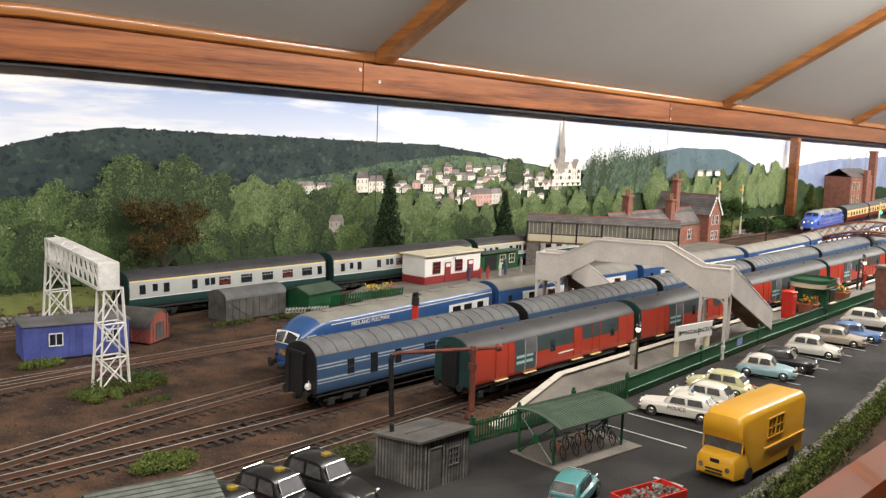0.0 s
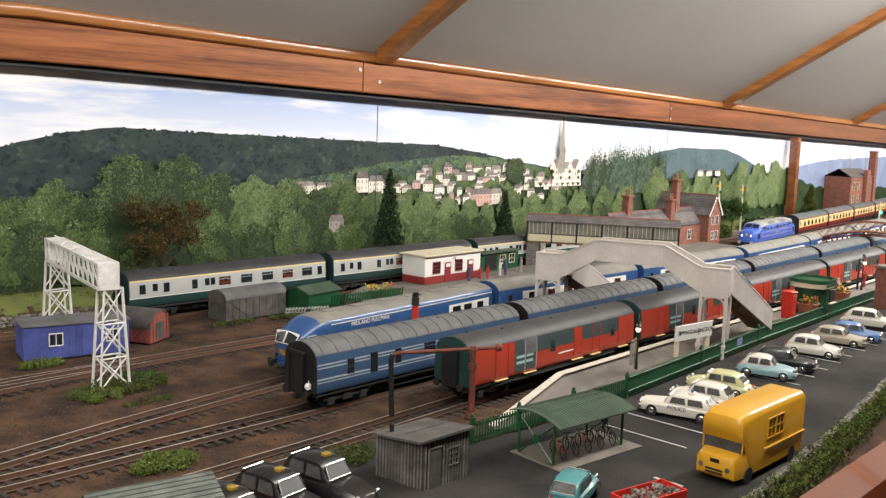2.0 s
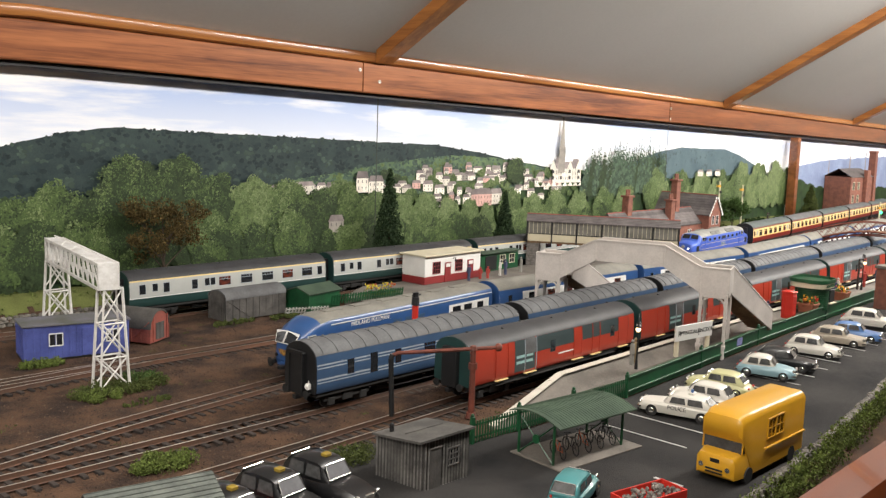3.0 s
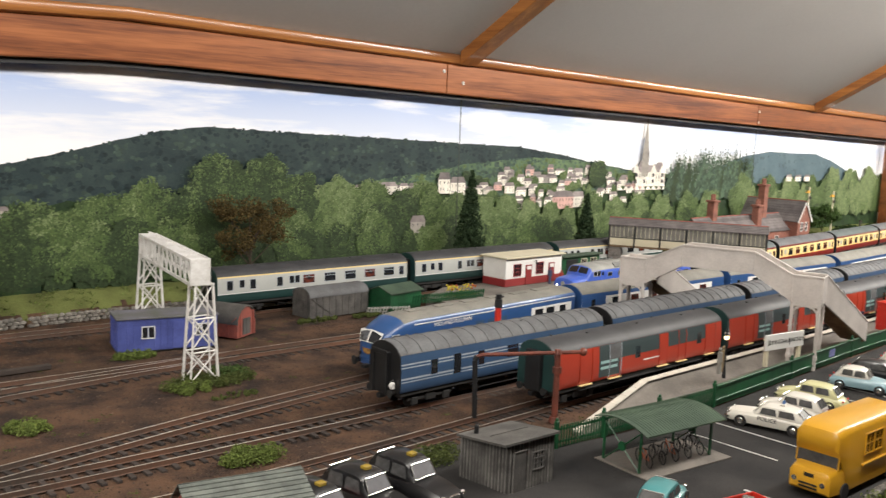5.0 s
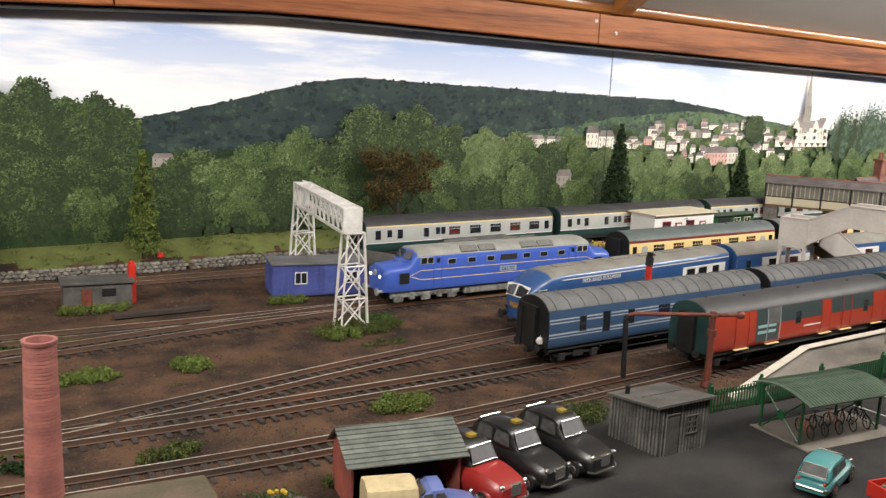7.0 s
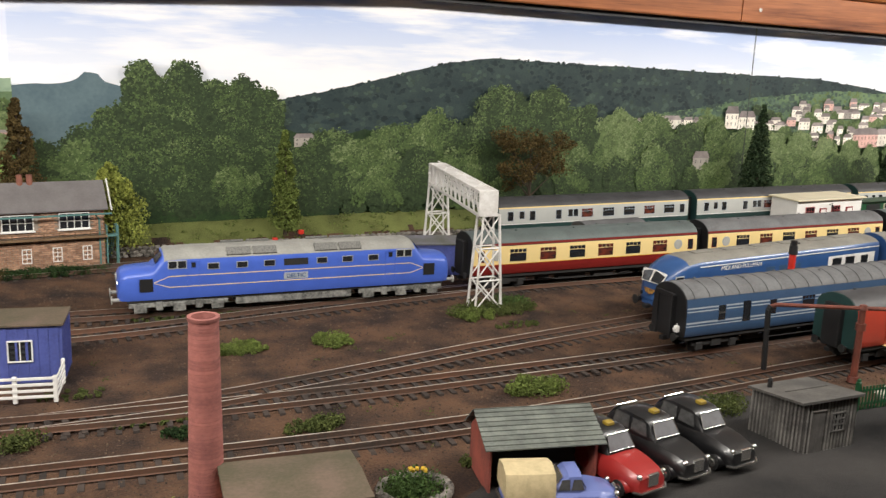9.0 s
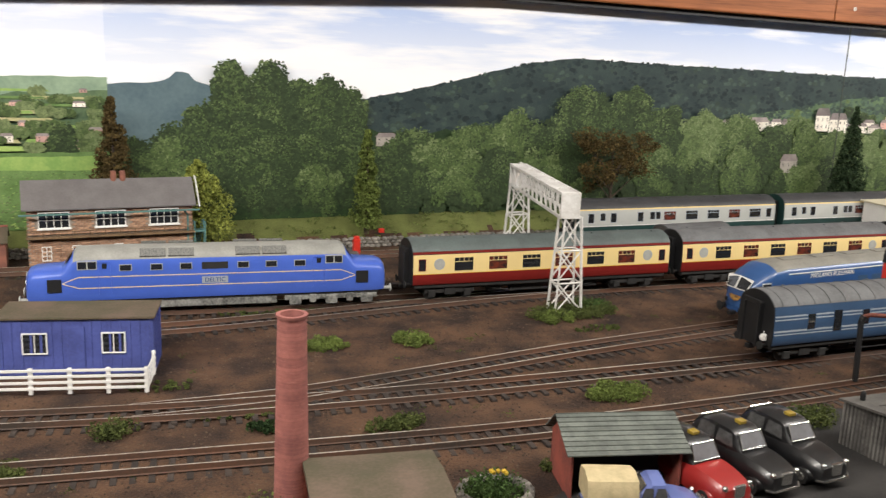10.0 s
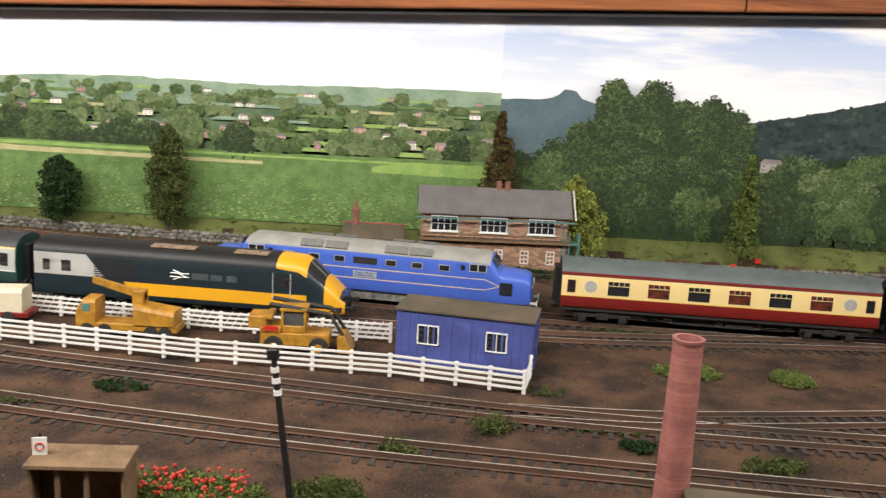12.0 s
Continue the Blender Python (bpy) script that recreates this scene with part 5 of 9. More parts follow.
OLDWOOD = mat("weathered_wood", (0.105, 0.098, 0.090), 0.85, scale=90, fine=900, dark=(0.050, 0.046, 0.044), bump=0.0002, rnd=0.2)
PALEWOOD = mat("bleached_wood", (0.20, 0.19, 0.175), 0.85, scale=90, dark=(0.09, 0.085, 0.08), rnd=0.3)
FELT = mat("grey_felt", (0.105, 0.098, 0.090), 0.85, scale=60, dark=(0.055, 0.052, 0.048))
SLATE = mat("roof_slate", (0.135, 0.118, 0.115), 0.75, scale=60, fine=500, dark=(0.08, 0.07, 0.07), bump=0.0002, rnd=0.25)
BRICK = mat("red_brick", (0.27, 0.105, 0.070), 0.8, scale=120, fine=900, dark=(0.16, 0.065, 0.048), bump=0.0002)
TANBRICK = mat("tan_brick", (0.42, 0.26, 0.17), 0.8, scale=200, dark=(0.26, 0.14, 0.09), rnd=0.3)
MORTAR = mat("mortar", (0.36, 0.31, 0.26), 0.9)
PINKBRICK = mat("chimney_brick", (0.40, 0.15, 0.125), 0.8, scale=70, dark=(0.25, 0.095, 0.085), rnd=0.15)
CEMENT = mat("platform_paving", (0.19, 0.168, 0.145), 0.85, scale=40, fine=600, dark=(0.11, 0.098, 0.085))
BRIDGE = mat("bridge_offwhite", (0.62, 0.57, 0.53), 0.55, scale=40, dark=(0.48, 0.44, 0.41))
IRONRED = mat("iron_red", (0.19, 0.050, 0.030), 0.55, scale=80, dark=(0.10, 0.03, 0.02))
STONE = mat("dry_stone", (0.25, 0.23, 0.20), 0.9, scale=200, dark=(0.12, 0.11, 0.10), bump=0.0003, rnd=0.35)
TEAL = mat("teal_paint", (0.10, 0.22, 0.21), 0.5)
CREAMW = mat("pale_cream", (0.66, 0.60, 0.44), 0.55, var=0.12)
HUTRED = mat("hut_red", (0.25, 0.025, 0.025), 0.5, var=0.15)
KIOSKRED = mat("phone_red", (0.58, 0.035, 0.022), 0.35, var=0.1)
TIMBER = mat("brown_timber", (0.22, 0.14, 0.075), 0.8, scale=90, dark=(0.12, 0.075, 0.04), bump=0.0002)
MOSSROOF = mat("mossy_roof", (0.135, 0.095, 0.070), 0.85, scale=45, dark=(0.070, 0.062, 0.036))


def seg_pose(a, b, z=0.0):
    """Pose at a, x axis towards b."""
    return pose(a[0], a[1], z, 0, 0, math.degrees(math.atan2(b[1] - a[1], b[0] - a[0])))


def dist(a, b):
    return math.hypot(b[0] - a[0], b[1] - a[1])


def pane_window(parent, x, z0, w, h, y=-0.0004, bars=(1, 1), fm=None, at=None, name="window"):
    """Framed window with glazing bars on a wall facing -y."""
    fm = fm or WHITE
    win = part(name, Mesh(), fm, parent, at=at)
    me = Mesh()
    t = 0.0008
    me.box(x - w / 2 - t, x - w / 2, y - 0.0004, y + 0.0008, z0 - t, z0 + h + t)
    me.box(x + w / 2, x + w / 2 + t, y - 0.0004, y + 0.0008, z0 - t, z0 + h + t)
    me.box(x - w / 2, x + w / 2, y - 0.0004, y + 0.0008, z0 - t, z0)
    me.box(x - w / 2, x + w / 2, y - 0.0004, y + 0.0008, z0 + h, z0 + h + t)
    for i in range(bars[0]):
        q = x - w / 2 + w * (i + 1) / (bars[0] + 1)
        me.box(q - 0.0003, q + 0.0003, y - 0.0002, y + 0.0003, z0, z0 + h)
    for i in range(bars[1]):
        q = z0 + h * (i + 1) / (bars[1] + 1)
        me.box(x - w / 2, x + w / 2, y - 0.0002, y + 0.0003, q - 0.0003, q + 0.0003)
    win.data = me.data(name, fm)
    me = Mesh()
    me.box(x - w / 2, x + w / 2, y + 0.0003, y + 0.0006, z0, z0 + h, c=0)
    part("pane", me, GLASS, win)
    return win


def gable_roof(parent, x0, x1, y0, y1, z, rise, m, over=0.002, th=0.0012, courses=0, ridge_m=None):
    """Two slopes with thickness; slate courses as low steps."""
    yc = (y0 + y1) / 2
    for s, ye in ((-1, y0 - over), (1, y1 + over)):
        slope = rise / abs(yc - (y0 if s < 0 else y1))
        ze = z - over * slope
        n = max(courses, 1)
        slope_ob = None
        for k in range(n):
            me = Mesh()
            ya, yb = ye + (yc - ye) * k / n, ye + (yc - ye) * (k + 1) / n
            za, zb = ze + (z + rise - ze) * k / n, ze + (z + rise - ze) * (k + 1) / n
            lift = th * (0.35 if n > 1 else 0)
            a, b = [(x0 - over, ya, za), (x0 - over, ya, za + th + lift), (x0 - over, yb, zb + th), (x0 - over, yb, zb)], None
            b = [(x1 + over, *p[1:]) for p in a]
            me.loft([a, b] if s < 0 else [b, a], 0)
            if slope_ob is None:
                slope_ob = part("roof_slope", me, m, parent)
            else:
                part("slate_course", me, m, slope_ob if not parent.parent else parent)
    if ridge_m:
        me = Mesh()
        me.tube((x0 - over, yc, z + rise + th * 0.8), (x1 + over, yc, z + rise + th * 0.8), 0.0012, n=6)
        part("ridge", me, ridge_m, parent)


def gable_walls(parent, x0, x1, y0, y1, z0, z, rise, m, name="wall"):
    me = Mesh()
    yc = (y0 + y1) / 2
    ring = lambda x: [(x, y0, z0), (x, y1, z0), (x, y1, z), (x, yc, z + rise), (x, y0, z)]
    me.loft([ring(x0), ring(x1)], 0)
    return part(name, me, m, parent)


# white lattice gantry
g = thing("lattice_gantry", "white lattice steel gantry on two braced legs", "gantry")
for c in ((0.2955, 0.6475), (0.322, 0.800)):
    bw, tw, bd, td = 0.0118, 0.0072, 0.0066, 0.0050
    zt = 0.079
    me = Mesh()
    me.box(c[0] - tw - 0.001, c[0] + tw + 0.001, c[1] - td - 0.001, c[1] + td + 0.001, zt - 0.0015, zt)
    leg = part("leg", me, LATTICE, g)

    def strut(p, q, w, name="brace"):
        me = Mesh()
        me.bar(p, q, w)
        part(name, me, LATTICE, leg)

    for sx in (-1, 1):
        for sy in (-1, 1):
            strut((c[0] + sx * bw, c[1] + sy * bd, 0.0), (c[0] + sx * tw, c[1] + sy * td, zt), 0.0016, "upright")
    for k in range(3):
        za, zb = zt * k / 3 + 0.002, zt * (k + 1) / 3 - 0.001
        wa, wb = bw + (tw - bw) * za / zt, bw + (tw - bw) * zb / zt
        da, db = bd + (td - bd) * za / zt, bd + (td - bd) * zb / zt
        for sy in (-1, 1):
            strut((c[0] - wa, c[1] + sy * da, za), (c[0] + wb, c[1] + sy * db, zb), 0.0010)
            strut((c[0] + wa, c[1] + sy * da, za), (c[0] - wb, c[1] + sy * db, zb), 0.0010)
            strut((c[0] - wb, c[1] + sy * db, zb), (c[0] + wb, c[1] + sy * db, zb), 0.0011)
        for sx in (-1, 1):
            strut((c[0] + sx * wb, c[1] - db, zb), (c[0] + sx * wb, c[1] + db, zb), 0.0008)
a, b = (0.2915, 0.6415), (0.3235, 0.808)
m0 = seg_pose(a, b, 0.0)
L = dist(a, b)
me = Mesh()
for s in (-1, 1):
    for z in (0.079, 0.0975):
        me.box(0, L, s * 0.0074 - 0.0007, s * 0.0074 + 0.0007, z - 0.0012, z + 0.0012)
    n = 12
    for k in range(n):
        x0, x1 = L * k / n, L * (k + 1) / n
        me.bar((x0, s * 0.0074, 0.079), (x1, s * 0.0074, 0.0975), 0.0007)
        me.box(x0 - 0.0006, x0 + 0.0006, s * 0.0074 - 0.0006, s * 0.0074 + 0.0006, 0.079, 0.0975)
for e in (0.0, L):
    me.box(e - 0.001, e + 0.001, -0.0078, 0.0078, 0.078, 0.0985)
part("girder", me, LATTICE, g, at=m0)
me = Mesh()
me.box(0, L, -0.0075, 0.0075, 0.0973, 0.0980)
part("deck", me, LATTICE, g, at=m0)
for k in range(5):
    me = Mesh()
    x = L * (0.1 + 0.2 * k)
    me.bar((x, -0.008, 0.098), (x + 0.006, 0.002, 0.1015), 0.0006)
    me.bar((x, 0.006, 0.098), (x + 0.004, 0.001, 0.1008), 0.0005)
    part("bracket", me, LATTICE, g, at=m0)

# blue cabin, grounded van bodies and sheds behind the tracks
def cabin(a, b, depth, h, label, roofm, wins, doors, z=0.0):
    t = thing("site_cabin", label, "cabin", seg_pose(a, b, z))
    L = dist(a, b)
    me = Mesh()
    me.box(0, L, 0, depth, 0.0008, h)
    n = int(L / 0.0055)
    for k in range(n):
        x = L * (k + 0.5) / n
        rib = Mesh()
        rib.box(x - 0.0007, x + 0.0007, -0.0005, 0.0, 0.002, h - 0.001)
        part("rib", rib, CABIN, t)
    for k in range(int(depth / 0.0055)):
        y = depth * (k + 0.5) / int(depth / 0.0055)
        for e in (L, -0.0005):
            rib = Mesh()
            rib.box(e, e + 0.0005, y - 0.0007, y + 0.0007, 0.002, h - 0.001)
            part("rib", rib, CABIN, t)
    part("body", me, CABIN, t)
    me = Mesh()
    me.box(-0.001, L + 0.001, -0.0015, depth + 0.001, h - 0.0004, h + 0.0012)
    part("roof", me, roofm, t)
    me = Mesh()
    me.box(0, L, -0.0003, depth, 0, 0.0012)
    part("skid", me, BLACK, t)
    for x, w in wins:
        pane_window(t, x * L, h * 0.42, w, h * 0.32, -0.0006, (1, 0))
    for x in doors:
        me = Mesh()
        me.box(x * L - 0.005, x * L + 0.005, -0.0009, -0.0001, 0.002, h * 0.86)
        me.box(x * L + 0.003, x * L + 0.004, -0.0014, -0.0008, h * 0.42, h * 0.46)
        part("door", me, CABIN, t)
    return t


cabin((0.2765, 0.7642), (0.361, 0.744), 0.036, 0.030, "royal blue corrugated site cabin with a grey roof", CABINROOF, [(0.30, 0.010), (0.84, 0.010)], [0.60])
cabin((-0.1135, 0.5985), (-0.0240, 0.5825), 0.034, 0.037, "dark blue site cabin with a mossy flat roof", MOSSROOF, [(0.24, 0.013), (0.74, 0.0125)], [0.5])

def van_body(at, L, w, h, label, endm, sidem, roofm, planks=10, sh=0.74):
    t = thing("van_body", label, "goods van", at)
    prof = [(-w / 2, 0.001), (-w / 2, h * sh)] + [(-w / 2 * math.cos(radians(a)), h * (sh + (1 - sh) * math.sin(radians(a)))) for a in (22, 42, 60, 76, 90, 104, 120, 138, 158)] + [(w / 2, h * sh), (w / 2, 0.001)]
    me = Mesh()
    me.loft([[(x, y, z) for y, z in prof] for x in (-L / 2, L / 2)], 0, 1)
    part("body", me, [sidem, endm], t)
    me = Mesh()
    rp = [(y * 1.05, z + 0.001) for y, z in prof[1:-1]] + [(y * 1.05, z - 0.0004) for y, z in reversed(prof[1:-1])]
    me.loft([[(x, y, z) for y, z in rp] for x in (-L / 2 - 0.001, L / 2 + 0.001)], 0)
    part("roof", me, roofm, t, smooth=True)
    for s in (-1, 1):
        for k in range(planks + 1):
            me = Mesh()
            x = -L / 2 + L * k / planks
            me.box(x - 0.0006, x + 0.0006, s * w / 2 - 0.0006, s * w / 2 + 0.0006, 0.001, h * sh)
            part("strap", me, sidem, t)
        for x0, x1 in ((-L * 0.48, -L * 0.12), (L * 0.48, L * 0.12)):
            me = Mesh()
            me.bar((x0, s * (w / 2 + 0.0004), h * 0.70), (x1, s * (w / 2 + 0.0004), 0.003), 0.0006)
            part("brace", me, sidem, t)
    for e in (-1, 1):
        me = Mesh()
        me.box(e * L / 2 - 0.0006, e * L / 2 + 0.0006, -w * 0.24, w * 0.20, 0.003, h * 0.62)
        for q in (-0.2, 0.0, 0.16):
            me.box(e * L / 2 - 0.0009, e * L / 2 + 0.0009, w * q - 0.0004, w * q + 0.0004, 0.003, h * 0.62)
        part("end_door", me, OLDWOOD, t)
        me = Mesh()
        for q in (-0.4, 0.34):
            me.box(e * L / 2 - 0.0011, e * L / 2 + 0.0011, w * q - 0.0008, w * q + 0.0008, 0.002, h * 0.84)
        part("end_post", me, endm, t)
    return t


van_body(pose(0.3905, 0.787, 0, 0, 0, 118), 0.050, 0.030, 0.030, "faded red grounded van body with a plank door", FADEDRED, FADEDRED, FELT, 5, 0.48)
van_body(pose(0.5340, 0.8135, 0, 0, 0, 3), 0.078, 0.030, 0.032, "weathered grey wooden goods van body", OLDWOOD, OLDWOOD, ROOFGREY, 9)

t = thing("garden_shed", "dark green wooden shed with a felt roof", "shed", pose(0.610, 0.797, 0, 0, 0, 10))
gable_walls(t, -0.026, 0.026, -0.017, 0.017, 0, 0.023, 0.006, GREENP)
gable_roof(t, -0.026, 0.026, -0.017, 0.017, 0.023, 0.006, GREENROOF)
me = Mesh()
me.box(0.0258, 0.0266, -0.010, 0.006, 0.003, 0.020)
part("door", me, WHITE, t, "white door")
def pickets(a, b, h, pitch, m, label, lean=0.0, z=0.0):
    """Row of pointed pickets on two rails."""
    L = dist(a, b)
    t = thing("picket_fence", label, "fence", seg_pose(a, b, z) @ pose(0, 0, 0, lean, 0, 0))
    for k in range(int(L / pitch) + 1):
        me = Mesh()
        x = pitch * k
        me.loft([[(x - 0.0009, -0.0005, zz), (x + 0.0009, -0.0005, zz), (x + 0.0009, 0.0003, zz), (x - 0.0009, 0.0003, zz)] for zz in (0, h - 0.0012)] + [[(x - 0.0002, -0.0005, h), (x + 0.0002, -0.0005, h), (x + 0.0002, 0.0003, h), (x - 0.0002, 0.0003, h)]], 0)
        part("picket", me, m, t)
    for zz in (h * 0.28, h * 0.72):
        me = Mesh()
        me.box(0, L, 0.0003, 0.0010, zz - 0.0006, zz + 0.0006)
        part("rail", me, m, t)


pickets((0.566, 0.7905), (0.612, 0.7740), 0.0125, 0.0036, WHITE, "white picket fence leaning back beside the green shed", 38)
pickets((0.6160, 0.7725), (0.7180, 0.7640), 0.0115, 0.0036, GREENP, "dark green picket fence along the platform ramp", 12, 0.0095)
me = Mesh()
for _ in range(60):
    me.ball((random.uniform(0.678, 0.722), random.uniform(0.776, 0.790), 0.0105 + random.uniform(0.007, 0.013)), random.uniform(0.0008, 0.0014), random.choice((0, 0, 1)), rough=0.25, rows=3, n=5)
solid("bed_flowers", me, [mat("bed_yellow", (0.62, 0.50, 0.05), 0.7), mat("bed_red", (0.50, 0.10, 0.04), 0.7)], "yellow and red flowers in the platform bed", "flowers", kind="stuff")

# island platform with white waiting hut
me = Mesh()
outline = [(0.655, 0.757), (0.70, 0.745), (1.60, 0.768), (1.60, 0.838), (0.72, 0.838), (0.66, 0.80)]
me.loft([[(x, y, -0.002) for x, y in outline], [(x, y, 0.0095) for x, y in outline], [(x, y, 0.0100) for x, y in outline]], 0)
solid("platform", me, CEMENT, "grey paved island platform", "platform", kind="structure")
ap = seg_pose((0.7905, 0.7990), (0.902, 0.8030), 0.010)
t = thing("waiting_hut", "white boarded waiting hut with a red base and doors", "station hut", ap)
me = Mesh()
me.box(0, 0.112, 0, 0.040, 0.0, 0.0095)
part("base", me, HUTRED, t)
me = Mesh()
me.box(0.0004, 0.1116, 0.0004, 0.0396, 0.0095, 0.036)
hut_wall = part("wall", me, WHITE, t)
for k in range(7):
    me = Mesh()
    me.loft([rounded(0.0558, 0.0198, 0.0003, 0.0124 + 0.0034 * k, 1), rounded(0.0560, 0.0200, 0.0003, 0.0125 + 0.0034 * k, 1), rounded(0.0558, 0.0198, 0.0003, 0.0157 + 0.0034 * k, 1)], 0)
    part("board", me, WHITE, hut_wall, at=(0.056, 0.020, 0))
me = Mesh()
me.box(-0.003, 0.115, -0.004, 0.043, 0.036, 0.0378)
part("roof", me, CREAMW, t)
for x in (0.022, 0.066):
    pane_window(t, x, 0.0135, 0.013, 0.014, -0.0006, (2, 2), HUTRED)
for x in (0.044, 0.090):
    me = Mesh()
    me.box(x - 0.0058, x + 0.0058, -0.0010, 0.0002, 0.0005, 0.026)
    d = part("door", me, HUTRED, t, "red panelled door")
    me = Mesh()
    me.box(x - 0.004, x + 0.004, -0.0014, -0.0009, 0.020, 0.0245)
    part("fanlight", me, WHITE, d)
me = Mesh()
me.rod([(0.054, -0.0005, 0.030), (0.054, -0.005, 0.032), (0.054, -0.005, 0.0295)], 0.0005)
me.ball((0.054, -0.005, 0.0285), 0.0016)
part("wall_lamp", me, BLACK, t)
t = thing("green_shelter", "dark green wooden shelter with cream windows", "station hut", seg_pose((0.931, 0.827), (1.026, 0.831), 0.010))
me = Mesh()
me.box(0, 0.088, 0, 0.03, 0, 0.0255)
part("body", me, GREENP, t)
me = Mesh()
me.box(-0.002, 0.09, -0.004, 0.032, 0.0255, 0.0275)
part("roof", me, GREENROOF, t)
for x in (0.050, 0.072):
    pane_window(t, x, 0.009, 0.012, 0.012, -0.0004, (1, 1), CREAMW)
# shade inside the open front, painted as a black panel on the solid body
me = Mesh()
me.box(0.010, 0.036, -0.0006, 0.0004, 0.002, 0.022)
part("opening", me, BLACK, t, "black panel standing for the shaded open front")

# covered footbridge on brick piers
A, B = (1.062, 0.848), (1.181, 0.662)
t = thing("covered_footbridge", "covered footbridge with cream glazed sides and slate roof", "footbridge", seg_pose(A, B))
L = dist(A, B)
me = Mesh()
me.box(0, L, -0.016, 0.016, 0.044, 0.047)
part("deck", me, TIMBER, t)
for s in (-1, 1):
    me = Mesh()
    me.box(0, L, s * 0.0155 - 0.0006, s * 0.0155 + 0.0006, 0.047, 0.058)
    for k in range(44):
        x = L * (k + 0.5) / 44
        me.box(x - 0.0003, x + 0.0003, s * 0.0155 - 0.001, s * 0.0155 + 0.001, 0.047, 0.058)
    part("side_panel", me, CREAMW, t)
    me = Mesh()
    me.box(0, L, s * 0.0150 - 0.0003, s * 0.0150 + 0.0003, 0.058, 0.076)
    part("glazing", me, mat("hazy_glass", (0.26, 0.25, 0.22), 0.15, var=0.35, scale=60) if "hazy_glass" not in bpy.data.materials else bpy.data.materials["hazy_glass"], t)
    for k in range(7):
        x = L * k / 6
        me = Mesh()
        me.box(x - 0.0011, x + 0.0011, s * 0.0158 - 0.0013, s * 0.0158 + 0.0013, 0.044, 0.077)
        part("post", me, BLACK, t)
    for k in range(36):
        x = L * (k + 0.5) / 36
        me = Mesh()
        me.box(x - 0.0003, x + 0.0003, s * 0.0155 - 0.0005, s * 0.0155 + 0.0005, 0.058, 0.076)
        part("glazing_bar", me, CREAMW, t)
    me = Mesh()
    me.box(0, L, s * 0.0157 - 0.0008, s * 0.0157 + 0.0008, 0.0575, 0.0588)
    part("rail", me, BLACK, t)
gable_walls(t, L - 0.001, L + 0.0005, -0.0155, 0.0155, 0.044, 0.077, 0.0085, CREAMW, "gable")
gable_roof(t, 0, L, -0.0155, 0.0155, 0.077, 0.0085, SLATE, courses=5, ridge_m=FADEDRED)
me = Mesh()
me.box(0, 0.018, -0.014, 0.014, 0, 0.044)
for k in range(12):
    me.box(-0.0003, 0.0183, -0.0143, 0.0143, 0.0015 + 0.0036 * k, 0.0046 + 0.0036 * k)
part("pier", me, mat("grey_brick", (0.21, 0.19, 0.175), 0.85, scale=250, dark=(0.12, 0.11, 0.10)), t)
me = Mesh()
me.box(L * 0.92, L * 0.98, -0.014, 0.014, 0, 0.044)
part("pier", me, BRICK, t)
me = Mesh()
for s in (-1, 1):
    me.loft([[(L * 0.95, s * 0.011 + 0.016 - 0.0006, 0.046), (L * 0.95, s * 0.011 + 0.016 + 0.0006, 0.046), (L * 0.95, s * 0.011 + 0.016 + 0.0006, 0.060), (L * 0.95, s * 0.011 + 0.016 - 0.0006, 0.060)],
             [(L * 0.95 + 0.03, s * 0.011 + 0.085 - 0.0006, 0.010), (L * 0.95 + 0.03, s * 0.011 + 0.085 + 0.0006, 0.010), (L * 0.95 + 0.03, s * 0.011 + 0.085 + 0.0006, 0.024), (L * 0.95 + 0.03, s * 0.011 + 0.085 - 0.0006, 0.024)]], 0)
part("stair_side", me, OLDWOOD, t)
for k in range(12):
    me = Mesh()
    f = k / 12
    me.box(L * 0.95 + 0.03 * f - 0.012, L * 0.95 + 0.03 * f + 0.012, 0.016 + 0.069 * f, 0.0225 + 0.069 * f, 0.044 - 0.036 * f, 0.0455 - 0.036 * f)
    part("tread", me, OLDWOOD, t)

# brick station house with gables and chimneys
t = thing("station_house", "red brick station house with steep slate roofs and chimneys", "house", pose(1.50, 0.872, 0.0, 0, 0, 2))
part("wall", (lambda m_: (m_.box(-0.19, 0.12, -0.022, 0.030, 0, 0.045), m_)[1])(Mesh()), BRICK, t)
gable_roof(t, -0.19, 0.12, -0.022, 0.030, 0.045, 0.028, SLATE, courses=7, ridge_m=FADEDRED)
wing = part("wing", Mesh(), BRICK, t, at=pose(0.145, -0.012, 0, 0, 0, 90))
m_ = Mesh()
ringf = lambda x: [(x, -0.026, 0), (x, 0.026, 0), (x, 0.026, 0.062), (x, 0, 0.098), (x, -0.026, 0.062)]
m_.loft([ringf(-0.026), ringf(0.095)], 0)
wing.data = m_.data("wing", BRICK)
gable_roof(wing, -0.026, 0.095, -0.026, 0.026, 0.062, 0.036, SLATE, courses=8, ridge_m=FADEDRED)
for x, z in ((-0.009, 0.012), (0.009, 0.012), (-0.009, 0.042), (0.009, 0.042)):
    pane_window(wing, x, z, 0.008, 0.016, 0, (0, 1), at=pose(-0.0265, 0, 0, 0, 0, -90))
for s in (-1, 1):
    me = Mesh()
    for k in range(7):
        f = k / 7
        me.box(-0.0292, -0.0280, s * (0.028 - 0.028 * f) - 0.002, s * (0.028 - 0.028 * f) + 0.002, 0.058 + 0.0385 * f, 0.0625 + 0.0385 * f)
    part("bargeboard", me, WHITE, wing)
